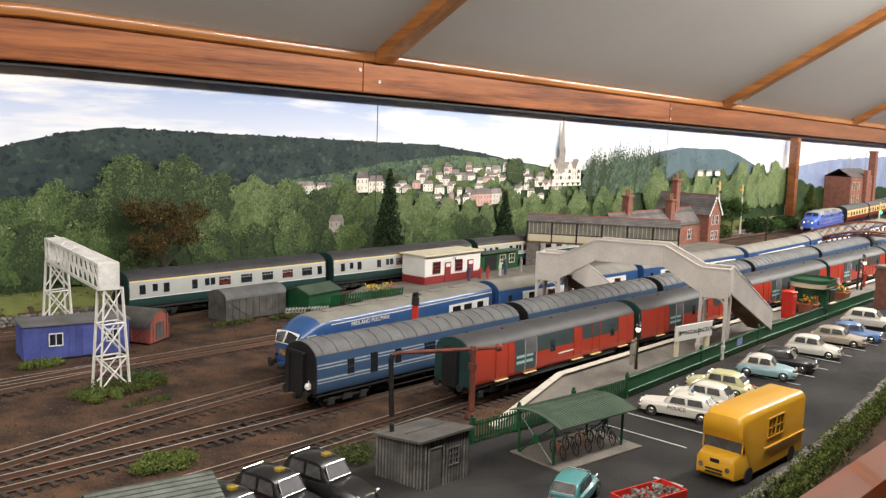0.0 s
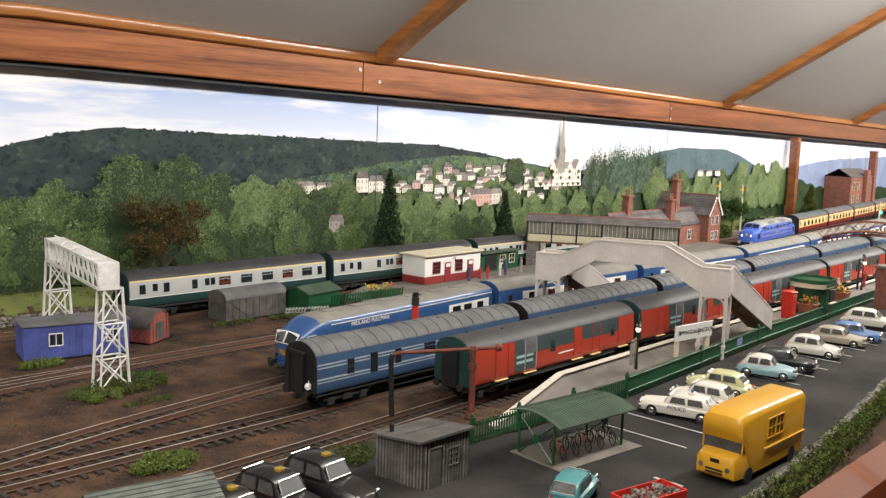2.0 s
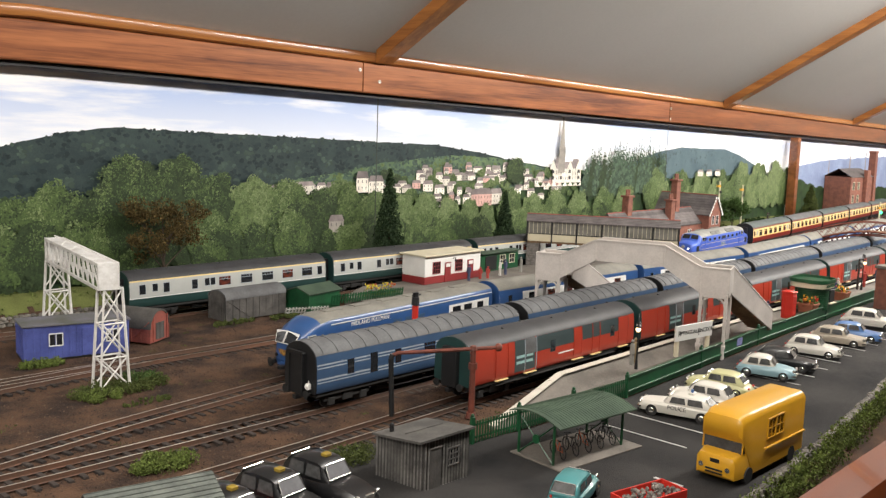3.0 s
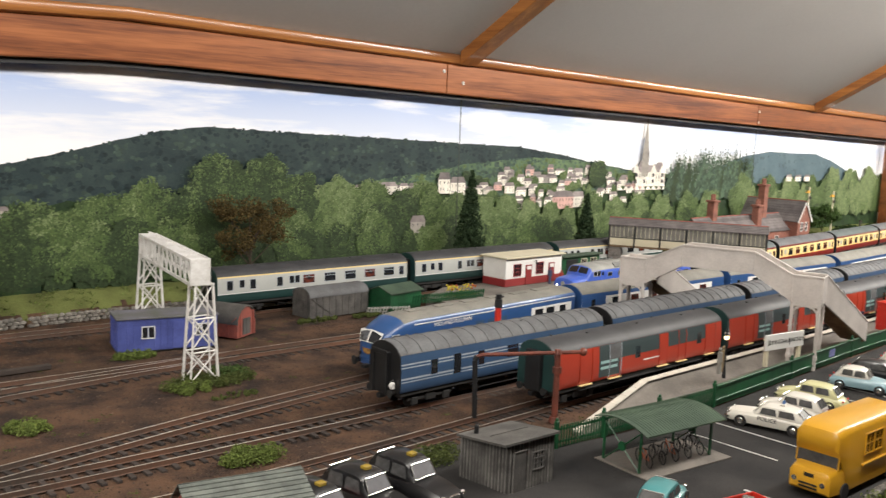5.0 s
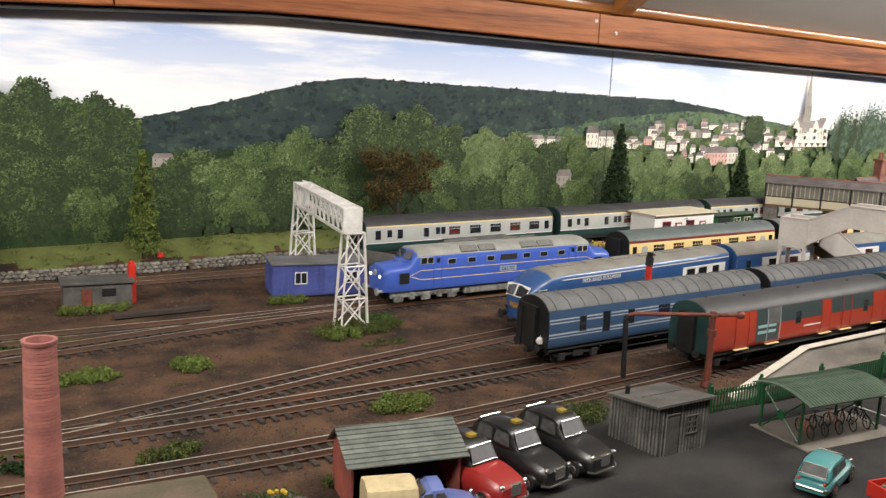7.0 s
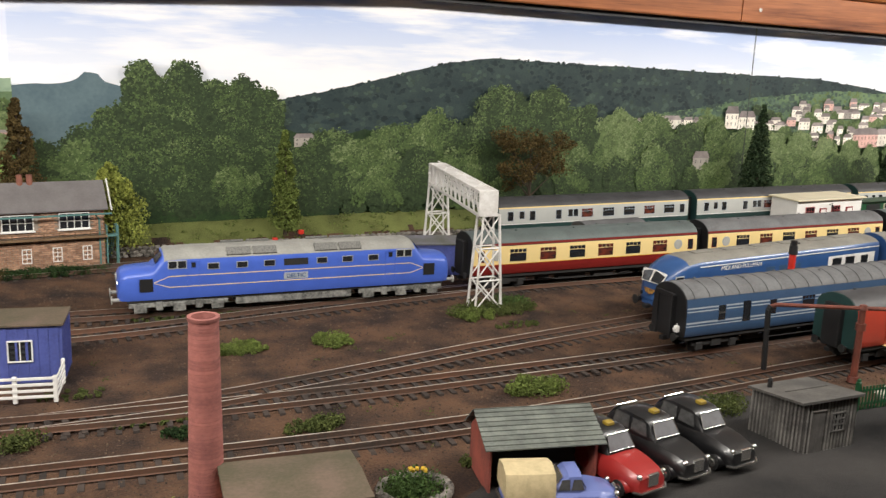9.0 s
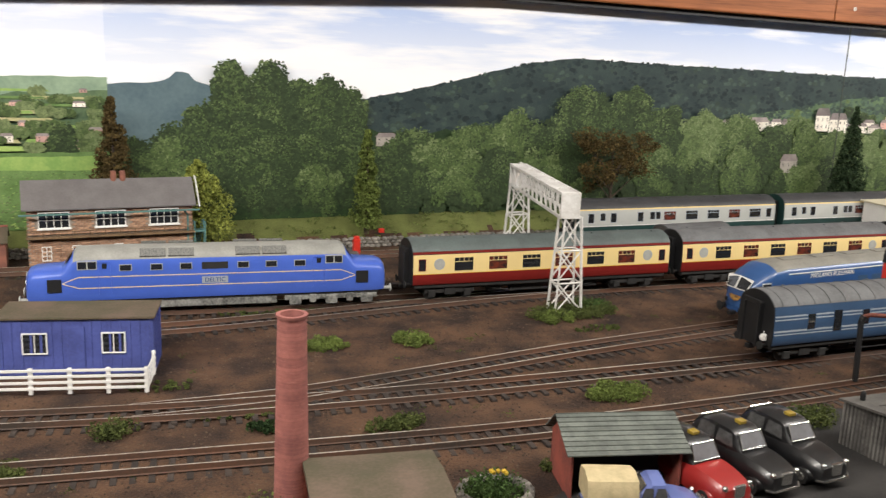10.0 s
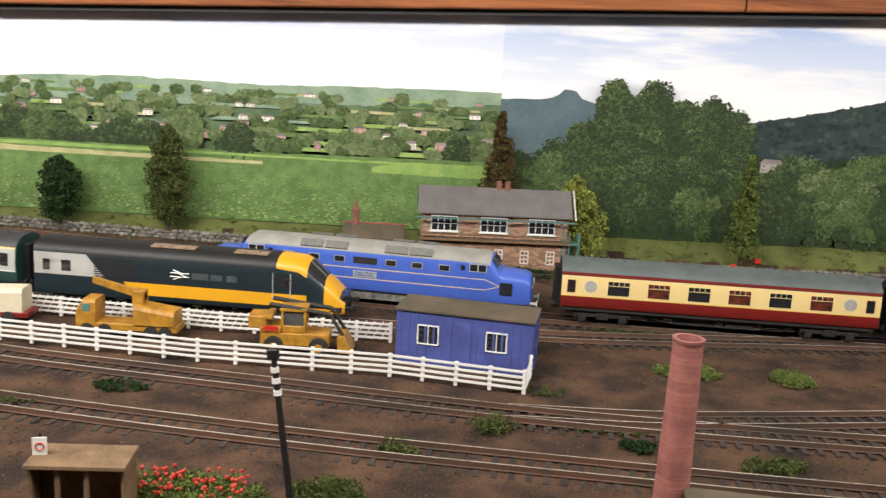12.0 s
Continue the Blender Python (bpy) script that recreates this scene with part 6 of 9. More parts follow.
for x, y, z0, z1 in ((-0.125, 0.004, 0.068, 0.112), (0.055, 0.004, 0.085, 0.138), (0.010, -0.010, 0.064, 0.102)):
    me = Mesh()
    me.box(x - 0.0075, x + 0.0075, y - 0.0065, y + 0.0065, z0 - 0.02, z1 - 0.010)
    me.box(x - 0.0098, x + 0.0098, y - 0.0088, y + 0.0088, z1 - 0.012, z1 - 0.0085)
    for q in (-0.0038, 0.0038):
        me.tube((x + q, y, z1 - 0.009), (x + q, y, z1 + 0.002), 0.0026, 0.0021, 8)
    part("chimney", me, BRICK, t)
for x in (-0.15, -0.10, -0.05, 0.02, 0.07):
    pane_window(t, x, 0.016, 0.012, 0.018, -0.0225, (1, 1))

# main footbridge over the near tracks
t = thing("footbridge", "off-white footbridge with panelled sides and stairs", "footbridge")
N, Fp = (0.772, 0.398), (0.724, 0.548)
m1 = seg_pose(N, Fp)
L = dist(N, Fp)
prof = [(-0.016, 0.062, 0.086), (0.010, 0.062, 0.086), (0.045, 0.083, 0.1035), (L - 0.045, 0.083, 0.1035), (L - 0.010, 0.062, 0.086), (L + 0.016, 0.062, 0.086)]
for s in (-1, 1):
    me = Mesh()
    rings = [[(x, s * 0.013 - 0.0008, a), (x, s * 0.013 + 0.0008, a), (x, s * 0.013 + 0.0008, b), (x, s * 0.013 - 0.0008, b)] for x, a, b in prof]
    me.loft(rings, 0)
    me.loft([[(x, s * 0.013 - 0.0015, b - 0.0006), (x, s * 0.013 + 0.0015, b - 0.0006), (x, s * 0.013 + 0.0015, b + 0.0008), (x, s * 0.013 - 0.0015, b + 0.0008)] for x, a, b in prof], 0)
    for x, a, b in prof[1:-1]:
        me.box(x - 0.0008, x + 0.0008, s * 0.013 - 0.0013, s * 0.013 + 0.0013, a, b)
    part("side_panel", me, BRIDGE, t, at=m1)
me = Mesh()
me.loft([[(x, -0.0125, a + 0.001), (x, 0.0125, a + 0.001), (x, 0.0125, a + 0.003), (x, -0.0125, a + 0.003)] for x, a, b in prof], 0)
part("deck", me, BRIDGE, t, at=m1)
for e in (-0.016, L + 0.016):
    me = Mesh()
    me.box(e - 0.0008, e + 0.0008, -0.013, 0.013, 0.062, 0.086)
    part("end_panel", me, BRIDGE, t, at=m1)
for cx in (-0.003, L + 0.003):
    for sx in (-1, 1):
        for sy in (-1, 1):
            me = Mesh()
            x, y = cx + sx * 0.0115, sy * 0.0125
            me.box(x - 0.0015, x + 0.0015, y - 0.0015, y + 0.0015, 0.0, 0.062)
            me.box(x - 0.0022, x + 0.0022, y - 0.0022, y + 0.0022, 0.010, 0.014)
            part("leg", me, BRIDGE, t, at=m1)
        me = Mesh()
        x = cx + sx * 0.0115
        pts = [(x, 0.0118 * math.cos(radians(a)), 0.050 + 0.009 * math.sin(radians(a))) for a in range(0, 181, 20)]
        me.rod(pts, 0.0010, 5)
        me.box(x - 0.001, x + 0.001, -0.0125, 0.0125, 0.058, 0.063)
        part("arch", me, BRIDGE, t, at=m1)
    for sy in (-1, 1):
        me = Mesh()
        pts = [(cx + 0.0105 * math.cos(radians(a)), sy * 0.0125, 0.050 + 0.009 * math.sin(radians(a))) for a in range(0, 181, 20)]
        me.rod(pts, 0.0010, 5)
        me.box(cx - 0.0115, cx + 0.0115, sy * 0.0125 - 0.001, sy * 0.0125 + 0.001, 0.058, 0.063)
        part("arch", me, BRIDGE, t, at=m1)
for (bx, by), run in ((N, 0.098), (Fp, 0.085)):
    zb = 0.012 if by < 0.5 else 0.020
    for s in (-1, 1):
        me = Mesh()
        y = by + s * 0.012
        me.loft([[(bx + 0.013, y - 0.0007, 0.060), (bx + 0.013, y + 0.0007, 0.060), (bx + 0.013, y + 0.0007, 0.0865), (bx + 0.013, y - 0.0007, 0.0865)],
                 [(bx + 0.013 + run, y - 0.0007, zb), (bx + 0.013 + run, y + 0.0007, zb), (bx + 0.013 + run, y + 0.0007, zb + 0.0200), (bx + 0.013 + run, y - 0.0007, zb + 0.0200)]], 0)
        me.tube((bx + 0.013, y, 0.0868), (bx + 0.013 + run, y, zb + 0.0203), 0.0012, n=6)
        part("stair_side", me, BRIDGE, t)
    for k in range(16):
        me = Mesh()
        f = k / 16
        x, z = bx + 0.013 + run * f, 0.062 + (zb - 0.062) * f
        me.box(x, x + run / 16 + 0.0008, by - 0.0115, by + 0.0115, z - 0.0032, z)
        part("tread", me, TIMBER, t)

# near platform, fence, furniture
me = Mesh()
edge = [(0.443, 0.384), (0.447, 0.396), (0.565, 0.4245), (0.75, 0.4285), (1.0, 0.4335), (1.6, 0.444), (2.6, 0.47), (2.6, 0.42), (1.25, 0.402), (0.86, 0.3895), (0.60, 0.377), (0.50, 0.379)]
top = [(x, y, 0.0012 if x < 0.46 else 0.0125) for x, y in edge]
me.loft([[(x, y, -0.001) for x, y in edge], [(x, y, z - 0.0006) for x, y, z in top], top], 0)
solid("platform", me, CEMENT, "grey slabbed platform with a ramp at its end", "platform", kind="structure")
pl = thing("platform_edging", "white painted edge slabs of the platform", "platform edge", kind="structure")
line = [(0.447, 0.396, 0.0014), (0.565, 0.4245, 0.0127), (0.75, 0.4285, 0.0127), (1.0, 0.4335, 0.0127), (1.6, 0.444, 0.0127), (2.6, 0.47, 0.0127)]
for (ax, ay, az), (bx, by, bz) in zip(line, line[1:]):
    n = max(1, int(math.hypot(bx - ax, by - ay) / 0.02))
    for k in range(n):
        p, q = k / n, (k + 1) / n - 0.02 / n
        u = [(ax + (bx - ax) * f, ay + (by - ay) * f, az + (bz - az) * f) for f in (p, q)]
        me = Mesh()
        me.loft([[(x, y - 0.006, z), (x, y + 0.0006, z), (x, y + 0.0006, z + 0.0006), (x, y - 0.006, z + 0.0006)] for x, y, z in u], 0)
        part("edge_slab", me, mat("edge_white", (0.62, 0.58, 0.50), 0.75, var=0.2, scale=80) if "edge_white" not in bpy.data.materials else bpy.data.materials["edge_white"], pl)
fence = thing("platform_fence", "dark green fence of panels and palings beside the platform", "fence")
fl = [(0.410, 0.3795), (0.455, 0.3765), (0.515, 0.3735), (0.5845, 0.3714), (0.72, 0.3790), (0.855, 0.3870), (1.05, 0.3930), (1.25, 0.3986), (1.6, 0.410), (2.4, 0.44)]
for k, (a, b) in enumerate(zip(fl, fl[1:])):
    mm = seg_pose(a, b)
    L = dist(a, b)
    me = Mesh()
    me.box(-0.0014, 0.0014, -0.0014, 0.0014, 0, 0.0195)
    me.ball((0, 0, 0.0203), 0.0013)
    part("post", me, GREENP, fence, at=mm)
    if k < 3:
        z = 0.0165
        for zz in (0.005, 0.0135):
            me = Mesh()
            me.box(0, L, -0.0005, 0.0005, zz - 0.0007, zz + 0.0007)
            part("rail", me, GREENP, fence, at=mm)
        for j in range(int(L / 0.0026)):
            me = Mesh()
            x = 0.0026 * (j + 0.5)
            me.box(x - 0.0006, x + 0.0006, -0.0010, -0.0004, 0.0015, z)
            part("paling", me, GREENP, fence, at=mm)
    else:
        me = Mesh()
        me.box(0, L, -0.0006, 0.0006, 0.0012, 0.0168)
        part("panel", me, GREENP, fence, at=mm)
        for zz in (0.0055, 0.0165):
            me = Mesh()
            me.box(0, L, -0.0016, 0.0010, zz - 0.0008, zz + 0.0008)
            part("rail", me, GREENP, fence, at=mm)
me = Mesh()
me.box(0.800, 0.811, 0.3828, 0.3836, 0.0075, 0.0150)
solid("notice", me, mat("notice_blue", (0.10, 0.11, 0.38), 0.5, scale=900, dark=(0.30, 0.31, 0.5)), "small blue notice with unreadable writing on the green fence", "notice", at=pose(0, 0.0, 0))
nb = thing("name_board", "white station name board on two posts", "sign", seg_pose((0.690, 0.3895), (0.7435, 0.3825), 0.0125))
me = Mesh()
me.box(0, 0.054, -0.0008, 0.0008, 0.0142, 0.0280)
part("board", me, WHITE, nb)
for x in (0.004, 0.050):
    me = Mesh()
    me.box(x - 0.0018, x + 0.0018, -0.0006, 0.0028, 0, 0.026)
    part("post", me, CREAMW, nb)
for word, size, x in (("R", 0.0068, 0.0050), ("IPPINGDALE", 0.0052, 0.0197), ("J", 0.0068, 0.0336), ("UNCTION", 0.0052, 0.0440)):
    text_on(nb, word, size, x, -0.00095, 0.0208, BLACK, "name_lettering")


def lamp_post(x, y, z, h, lit=True):
    t = thing("platform_lamp", "black twin-armed platform lamp post with globe lamps", "street lamp", pose(x, y, z, 0, 0, 30))
    me = Mesh()
    me.tube((0, 0, 0), (0, 0, 0.008), 0.0016, 0.0011, 8)
    me.tube((0, 0, 0.008), (0, 0, h), 0.0008, 0.0006, 8)
    part("post", me, BLACK, t)
    for s in (-1, 1):
        me = Mesh()
        me.rod([(0, 0, h - 0.002)] + [(s * (0.004 - 0.004 * math.cos(radians(a))), 0, h - 0.002 + 0.004 * math.sin(radians(a))) for a in range(20, 181, 20)] + [(s * 0.008, 0, h - 0.005)], 0.0005, 5)
        arm = part("arm", me, BLACK, t)
        me = Mesh()
        me.tube((s * 0.008, 0, h - 0.007), (s * 0.008, 0, h - 0.0045), 0.0024, 0.0006, 10)
        part("shade", me, BLACK, arm)
        me = Mesh()
        me.ball((s * 0.008, 0, h - 0.0085), 0.0021, rows=6, n=10)
        part("globe", me, LAMPWARM if s < 0 else WHITE, arm, smooth=True)
    return t


lamp_post(0.628, 0.390, 0.0125, 0.044)
lamp_post(1.24, 0.418, 0.0125, 0.046)
ph = thing("phone_box", "red telephone box with glazed sides on the platform", "telephone box", pose(0.9600, 0.4005, 0.0125))
me = Mesh()
me.box(-0.006, 0.006, -0.006, 0.006, 0, 0.0285)
part("body", me, KIOSKRED, ph)
me = Mesh()
me.box(-0.0066, 0.0066, -0.0066, 0.0066, 0.0285, 0.0300)
me.ball((0, 0, 0.0296), 0.0058, sz=0.35)
part("roof", me, KIOSKRED, ph)
for rz in (0, 90, 180, 270):
    pane_window(ph, 0, 0.006, 0.008, 0.018, -0.0061, (2, 5), KIOSKRED, at=pose(0, 0, 0, 0, 0, rz))
ki = thing("kiosk", "round green kiosk with a cream lettered band", "kiosk", pose(1.045, 0.409, 0.0125))
me = Mesh()
me.tube((0, 0, 0), (0, 0, 0.026), 0.019, n=24)
for k in range(9):
    me.tube((0, 0, 0.002 + 0.0025 * k), (0, 0, 0.0032 + 0.0025 * k), 0.0194, n=24)
part("body", me, GREENP, ki, smooth=True)
me = Mesh()
me.loft([rounded(0.0225, 0.0205, 0.013, 0.0262), rounded(0.0232, 0.0212, 0.0135, 0.0264), rounded(0.0232, 0.0212, 0.0135, 0.0318), rounded(0.0225, 0.0205, 0.013, 0.0320)], 0)
part("fascia_band", me, CREAMW, ki, "cream band with worn lettering")
me = Mesh()
me.loft([rounded(0.0240, 0.0220, 0.014, 0.0320), rounded(0.0245, 0.0225, 0.014, 0.0326), rounded(0.0245, 0.0225, 0.014, 0.0362), rounded(0.0230, 0.0210, 0.0125, 0.0362), rounded(0.0228, 0.0208, 0.0125, 0.0334)], 0)
part("roof", me, GREENP, ki, "green tray-shaped roof with a raised rim", smooth=True)
for k in range(9):
    me = Mesh()
    me.box(-0.0125 + 0.0028 * k, -0.0106 + 0.0028 * k, -0.02145, -0.02115, 0.0275, 0.0306)
    part("lettering_bar", me, GREENP, ki, "unreadable green letter")
# shade within the serving hatch, put in as a solid black block
me = Mesh()
me.box(0.004, 0.0185, -0.0200, -0.0120, 0.0085, 0.0235)
part("hatch", me, BLACK, ki, "black block standing for the shaded serving hatch")
me = Mesh()
me.box(0.003, 0.0200, -0.0225, -0.0110, 0.0070, 0.0084)
part("counter", me, CREAMW, ki)

# corrugated hut by the taxis
ht = thing("corrugated_hut", "weathered grey corrugated hut with a flat felt roof", "hut", seg_pose((0.3299, 0.3451), (0.3654, 0.3443)))
W, D, H = 0.0365, 0.036, 0.030
for nm, p0, p1 in (("front", (0, 0), (W, 0)), ("west", (-0.004, D), (0, 0)), ("east", (W, 0), (W - 0.003, D)), ("back", (W - 0.003, D), (-0.004, D))):
    wall = part("wall", Mesh(), OLDWOOD, ht)
    me = Mesh()
    l = dist(p0, p1)
    d = Vector((p1[0] - p0[0], p1[1] - p0[1], 0)) / l
    nv = Vector((d.y, -d.x, 0))
    n = int(l / 0.0024)
    pts = []
    for k in range(n * 4 + 1):
        f = k / (n * 4)
        q = Vector((p0[0], p0[1], 0)) + d * l * f + nv * 0.0005 * math.sin(f * n * 2 * math.pi)
        pts.append(q)
    for a, b in zip(pts, pts[1:]):
        ha, hb = H - 0.12 * a.y, H - 0.12 * b.y
        me.face([(a.x, a.y, 0), (b.x, b.y, 0), (b.x, b.y, hb), (a.x, a.y, ha)])
    me.loft([[(p0[0] - nv.x * 0.0005, p0[1] - nv.y * 0.0005, 0), (p0[0] - nv.x * 0.0012, p0[1] - nv.y * 0.0012, 0), (p0[0] - nv.x * 0.0012, p0[1] - nv.y * 0.0012, H - 0.12 * p0[1]), (p0[0] - nv.x * 0.0005, p0[1] - nv.y * 0.0005, H - 0.12 * p0[1])],
             [(p1[0] - nv.x * 0.0005, p1[1] - nv.y * 0.0005, 0), (p1[0] - nv.x * 0.0012, p1[1] - nv.y * 0.0012, 0), (p1[0] - nv.x * 0.0012, p1[1] - nv.y * 0.0012, H - 0.12 * p1[1]), (p1[0] - nv.x * 0.0005, p1[1] - nv.y * 0.0005, H - 0.12 * p1[1])]], 0)
    wall.data = me.data("wall", OLDWOOD)
    for k in range(n):
        f = (k + 0.25) / n
        q = Vector((p0[0], p0[1], 0)) + d * l * f + nv * 0.0006
        me = Mesh()
        me.bar((q.x, q.y, 0.0), (q.x, q.y, H - 0.12 * q.y), 0.0009)
        part("ridge_strip", me, PALEWOOD, wall)
me = Mesh()
me.loft([[(-0.0065, y, H - 0.12 * y), (W + 0.002, y, H - 0.12 * y), (W + 0.002, y, H - 0.12 * y + 0.0014), (-0.0065, y, H - 0.12 * y + 0.0014)] for y in (-0.003, 0.018, D + 0.002)], 0)
part("roof", me, FELT, ht)
me = Mesh()
me.box(0.002, W - 0.004, 0.0178, 0.0186, H - 0.001, H - 0.0002)
part("roof_batten", me, FELT, ht)
me = Mesh()
me.tube((0.002, 0.030, 0.027), (0.002, 0.030, 0.0315), 0.0014, 0.0014, 8)
me.ball((0.002, 0.030, 0.0318), 0.0016)
part("stovepipe", me, BLACK, ht)
me = Mesh()
me.box(0.0035, 0.0125, -0.0012, 0.0002, 0.001, 0.0245)
me.box(0.0030, 0.0130, -0.0016, -0.0008, 0.0245, 0.0253)
part("door", me, OLDWOOD, ht)
pane_window(ht, 0.023, 0.012, 0.009, 0.0095, -0.0010, (1, 2), OLDWOOD)

# water crane
wc = thing("water_crane", "rusty red water crane with a black hose", "water crane")
me = Mesh()
me.tube((0.4535, 0.4190, 0), (0.4535, 0.4190, 0.004), 0.0042, 0.0034, 12)
me.tube((0.4535, 0.4190, 0.004), (0.4535, 0.4190, 0.0500), 0.0024, 0.0020, 12)
me.tube((0.4535, 0.4190, 0.036), (0.4535, 0.4190, 0.0405), 0.0033, 0.0033, 12)
me.tube((0.4535, 0.4190, 0.0500), (0.4535, 0.4190, 0.0530), 0.0030, 0.0022, 12)
part("column", me, IRONRED, wc, smooth=True)
me = Mesh()
me.rod([(0.4700, 0.4110, 0.0508), (0.4535, 0.4190, 0.0508), (0.4030, 0.4440, 0.0508), (0.3995, 0.4458, 0.0494)], 0.0014, 8)
me.ball((0.4712, 0.4105, 0.0508), 0.0030, rows=6, n=10)
part("arm", me, IRONRED, wc, smooth=True)
me = Mesh()
me.rod([(0.3995, 0.4458, 0.0500), (0.3985, 0.4463, 0.047), (0.3998, 0.4456, 0.006)], 0.0019, 8)
part("hose", me, BLACK, wc, smooth=True)
wc2 = thing("water_crane", "black topped red water column between the tracks", "water crane", pose(0.5175, 0.5425, 0))
me = Mesh()
me.tube((0, 0, 0), (0, 0, 0.058), 0.0030, 0.0028, 10)
part("column", me, KIOSKRED, wc2)
me = Mesh()
me.tube((0, 0, 0.056), (0, 0, 0.063), 0.0036, 0.0032, 10)
me.tube((0, 0, 0.063), (0, 0, 0.067), 0.0024, 0.0028, 8)
me.bar((-0.004, 0, 0.0645), (0.006, 0, 0.0645), 0.0010)
part("cap", me, BLACK, wc2)

# cycle shelter with bicycles
cs = thing("cycle_shelter", "green cycle shelter with a curved corrugated roof", "shelter", seg_pose((0.4155, 0.3165), (0.493, 0.3080)))
Ls, Ds = 0.071, 0.036
arc = [(y, 0.0245 + 0.0085 * math.sin(math.pi * (0.12 + 0.70 * k / 10))) for k, y in enumerate(np.linspace(-0.006, Ds + 0.002, 11))]
me = Mesh()
me.loft([[(x, y, z) for y, z in arc] + [(x, y, z - 0.0008) for y, z in reversed(arc)] for x in (-0.003, Ls)], 0)
for k in range(28):
    x = Ls * (k + 0.5) / 28
    me.rod([(x, y, z + 0.0001) for y, z in arc[::2]], 0.0003, 4)
part("roof", me, GREENROOF, cs)
for x in (0.001, Ls - 0.004):
    for y in (0.002, Ds - 0.004):
        me = Mesh()
        me.box(x - 0.0007, x + 0.0007, y - 0.0007, y + 0.0007, 0, 0.0285)
        part("post", me, GREENP, cs)
    me = Mesh()
    me.bar((x, 0.002, 0.002), (x, Ds - 0.004, 0.027), 0.0007)
    me.bar((x, Ds - 0.004, 0.002), (x, 0.002, 0.027), 0.0007)
    me.tube((x - 0.0005, Ds / 2 - 0.001, 0.0145), (x + 0.0005, Ds / 2 - 0.001, 0.0145), 0.003, n=10)
    me.box(x - 0.0006, x + 0.0006, 0.002, Ds - 0.004, 0.0008, 0.002)
    part("end_frame", me, GREENP, cs)
me = Mesh()
me.box(-0.003, Ls + 0.006, -0.008, Ds, 0.0012, 0.0020)
solid("pavement", me, CEMENT, "grey concrete pad under the cycle shelter", "pavement", at=cs.matrix_basis.copy(), kind="structure")
ORANGE = mat("cycle_orange", (0.52, 0.10, 0.02), 0.4)


def bicycle(at, m):
    t = thing("bicycle", "small parked bicycle with black tyres", "bicycle", at, "bicycles in the shelter")
    for x in (-0.0072, 0.0072):
        me = Mesh()
        pts = [(x + 0.0042 * math.cos(radians(a)), 0, 0.0045 + 0.0042 * math.sin(radians(a))) for a in range(0, 361, 24)]
        me.rod(pts, 0.0004, 5)
        for a in range(0, 180, 45):
            c, s = math.cos(radians(a)) * 0.0040, math.sin(radians(a)) * 0.0040
            me.bar((x - c, 0, 0.0045 - s), (x + c, 0, 0.0045 + s), 0.00012)
        part("wheel", me, BLACK, t)
    me = Mesh()
    for a, b in (((-0.0072, 0.0045), (-0.002, 0.010)), ((-0.002, 0.010), (0.005, 0.010)), ((0.0055, 0.0115), (0.0072, 0.0045)), ((-0.002, 0.0105), (0.0, 0.0045)), ((0.0, 0.0045), (0.0055, 0.010)), ((-0.0072, 0.0045), (0.0, 0.0045))):
        me.bar((a[0], 0, a[1]), (b[0], 0, b[1]), 0.0004)
    part("frame", me, m, t)
    me = Mesh()
    me.bar((0.0052, -0.0025, 0.0122), (0.0052, 0.0025, 0.0122), 0.0004)
    part("handlebar", me, BLACK, t)
    me = Mesh()
    me.box(-0.0035, -0.0008, -0.0008, 0.0008, 0.0104, 0.0112)
    part("saddle", me, BLACK, t)


for k, x in enumerate((0.014, 0.026, 0.038, 0.050, 0.062)):
    bicycle(cs.matrix_basis @ pose(x, 0.010, 0.0022, 0, 4, 68), (ORANGE, BLACK, ORANGE, BLACK, GRIME)[k])


# ---- car park ----
me = Mesh()
outl = [(0.10, 0.345), (0.20, 0.40), (0.335, 0.432), (0.372, 0.418), (0.395, 0.386), (0.46, 0.3735), (0.58, 0.369), (0.72, 0.3765), (1.05, 0.3905), (1.6, 0.4075), (2.4, 0.437), (2.4, 0.30), (1.3, 0.262), (0.80, 0.245), (0.62, 0.222), (0.40, 0.202), (0.10, 0.200)]
me.loft([[(x, y, -0.004) for x, y in outl], [(x, y, 0.0009) for x, y in outl], [(x, y, 0.0011) for x, y in outl]], 0)
solid("road", me, ASPHALT, "dark grey tarmac of the station car park", "car park", kind="structure")
BAY = mat("bay_white", (0.62, 0.61, 0.58), 0.7, scale=300, dark=(0.45, 0.44, 0.42))
for k in range(15):
    x = 0.5115 + 0.0365 * k
    y0 = 0.345 + 0.022 * min(k, 10) / 10
    me = Mesh()
    me.box(x - 0.0006, x + 0.0006, y0 - 0.066, y0, 0.0013, 0.0016, c=0)
    solid("bay_line", me, BAY, "white painted parking bay line on tarmac", "road marking", kind="structure", group="parking bay lines")
me = Mesh()
me.box(0.447, 0.449, 0.247, 0.266, 0.0013, 0.0016, c=0)
solid("bay_line", me, BAY, "short white painted line on tarmac", "road marking", kind="structure", group="parking bay lines")

CHROME = mat("chrome", (0.72, 0.71, 0.68), 0.15, 0.95, var=0.1)
TYRE = mat("tyre", (0.022, 0.021, 0.021), 0.8)
SCREEN = mat("car_glass", (0.10, 0.10, 0.10), 0.08, var=0.4, scale=200, spec=0.8)
PALESCREEN = mat("pale_screen", (0.16, 0.16, 0.17), 0.32, var=0.25, scale=160, spec=0.8)


def paint(name, c):
    return mat("car_" + name, c, 0.30, var=0.06, coat=0.25)


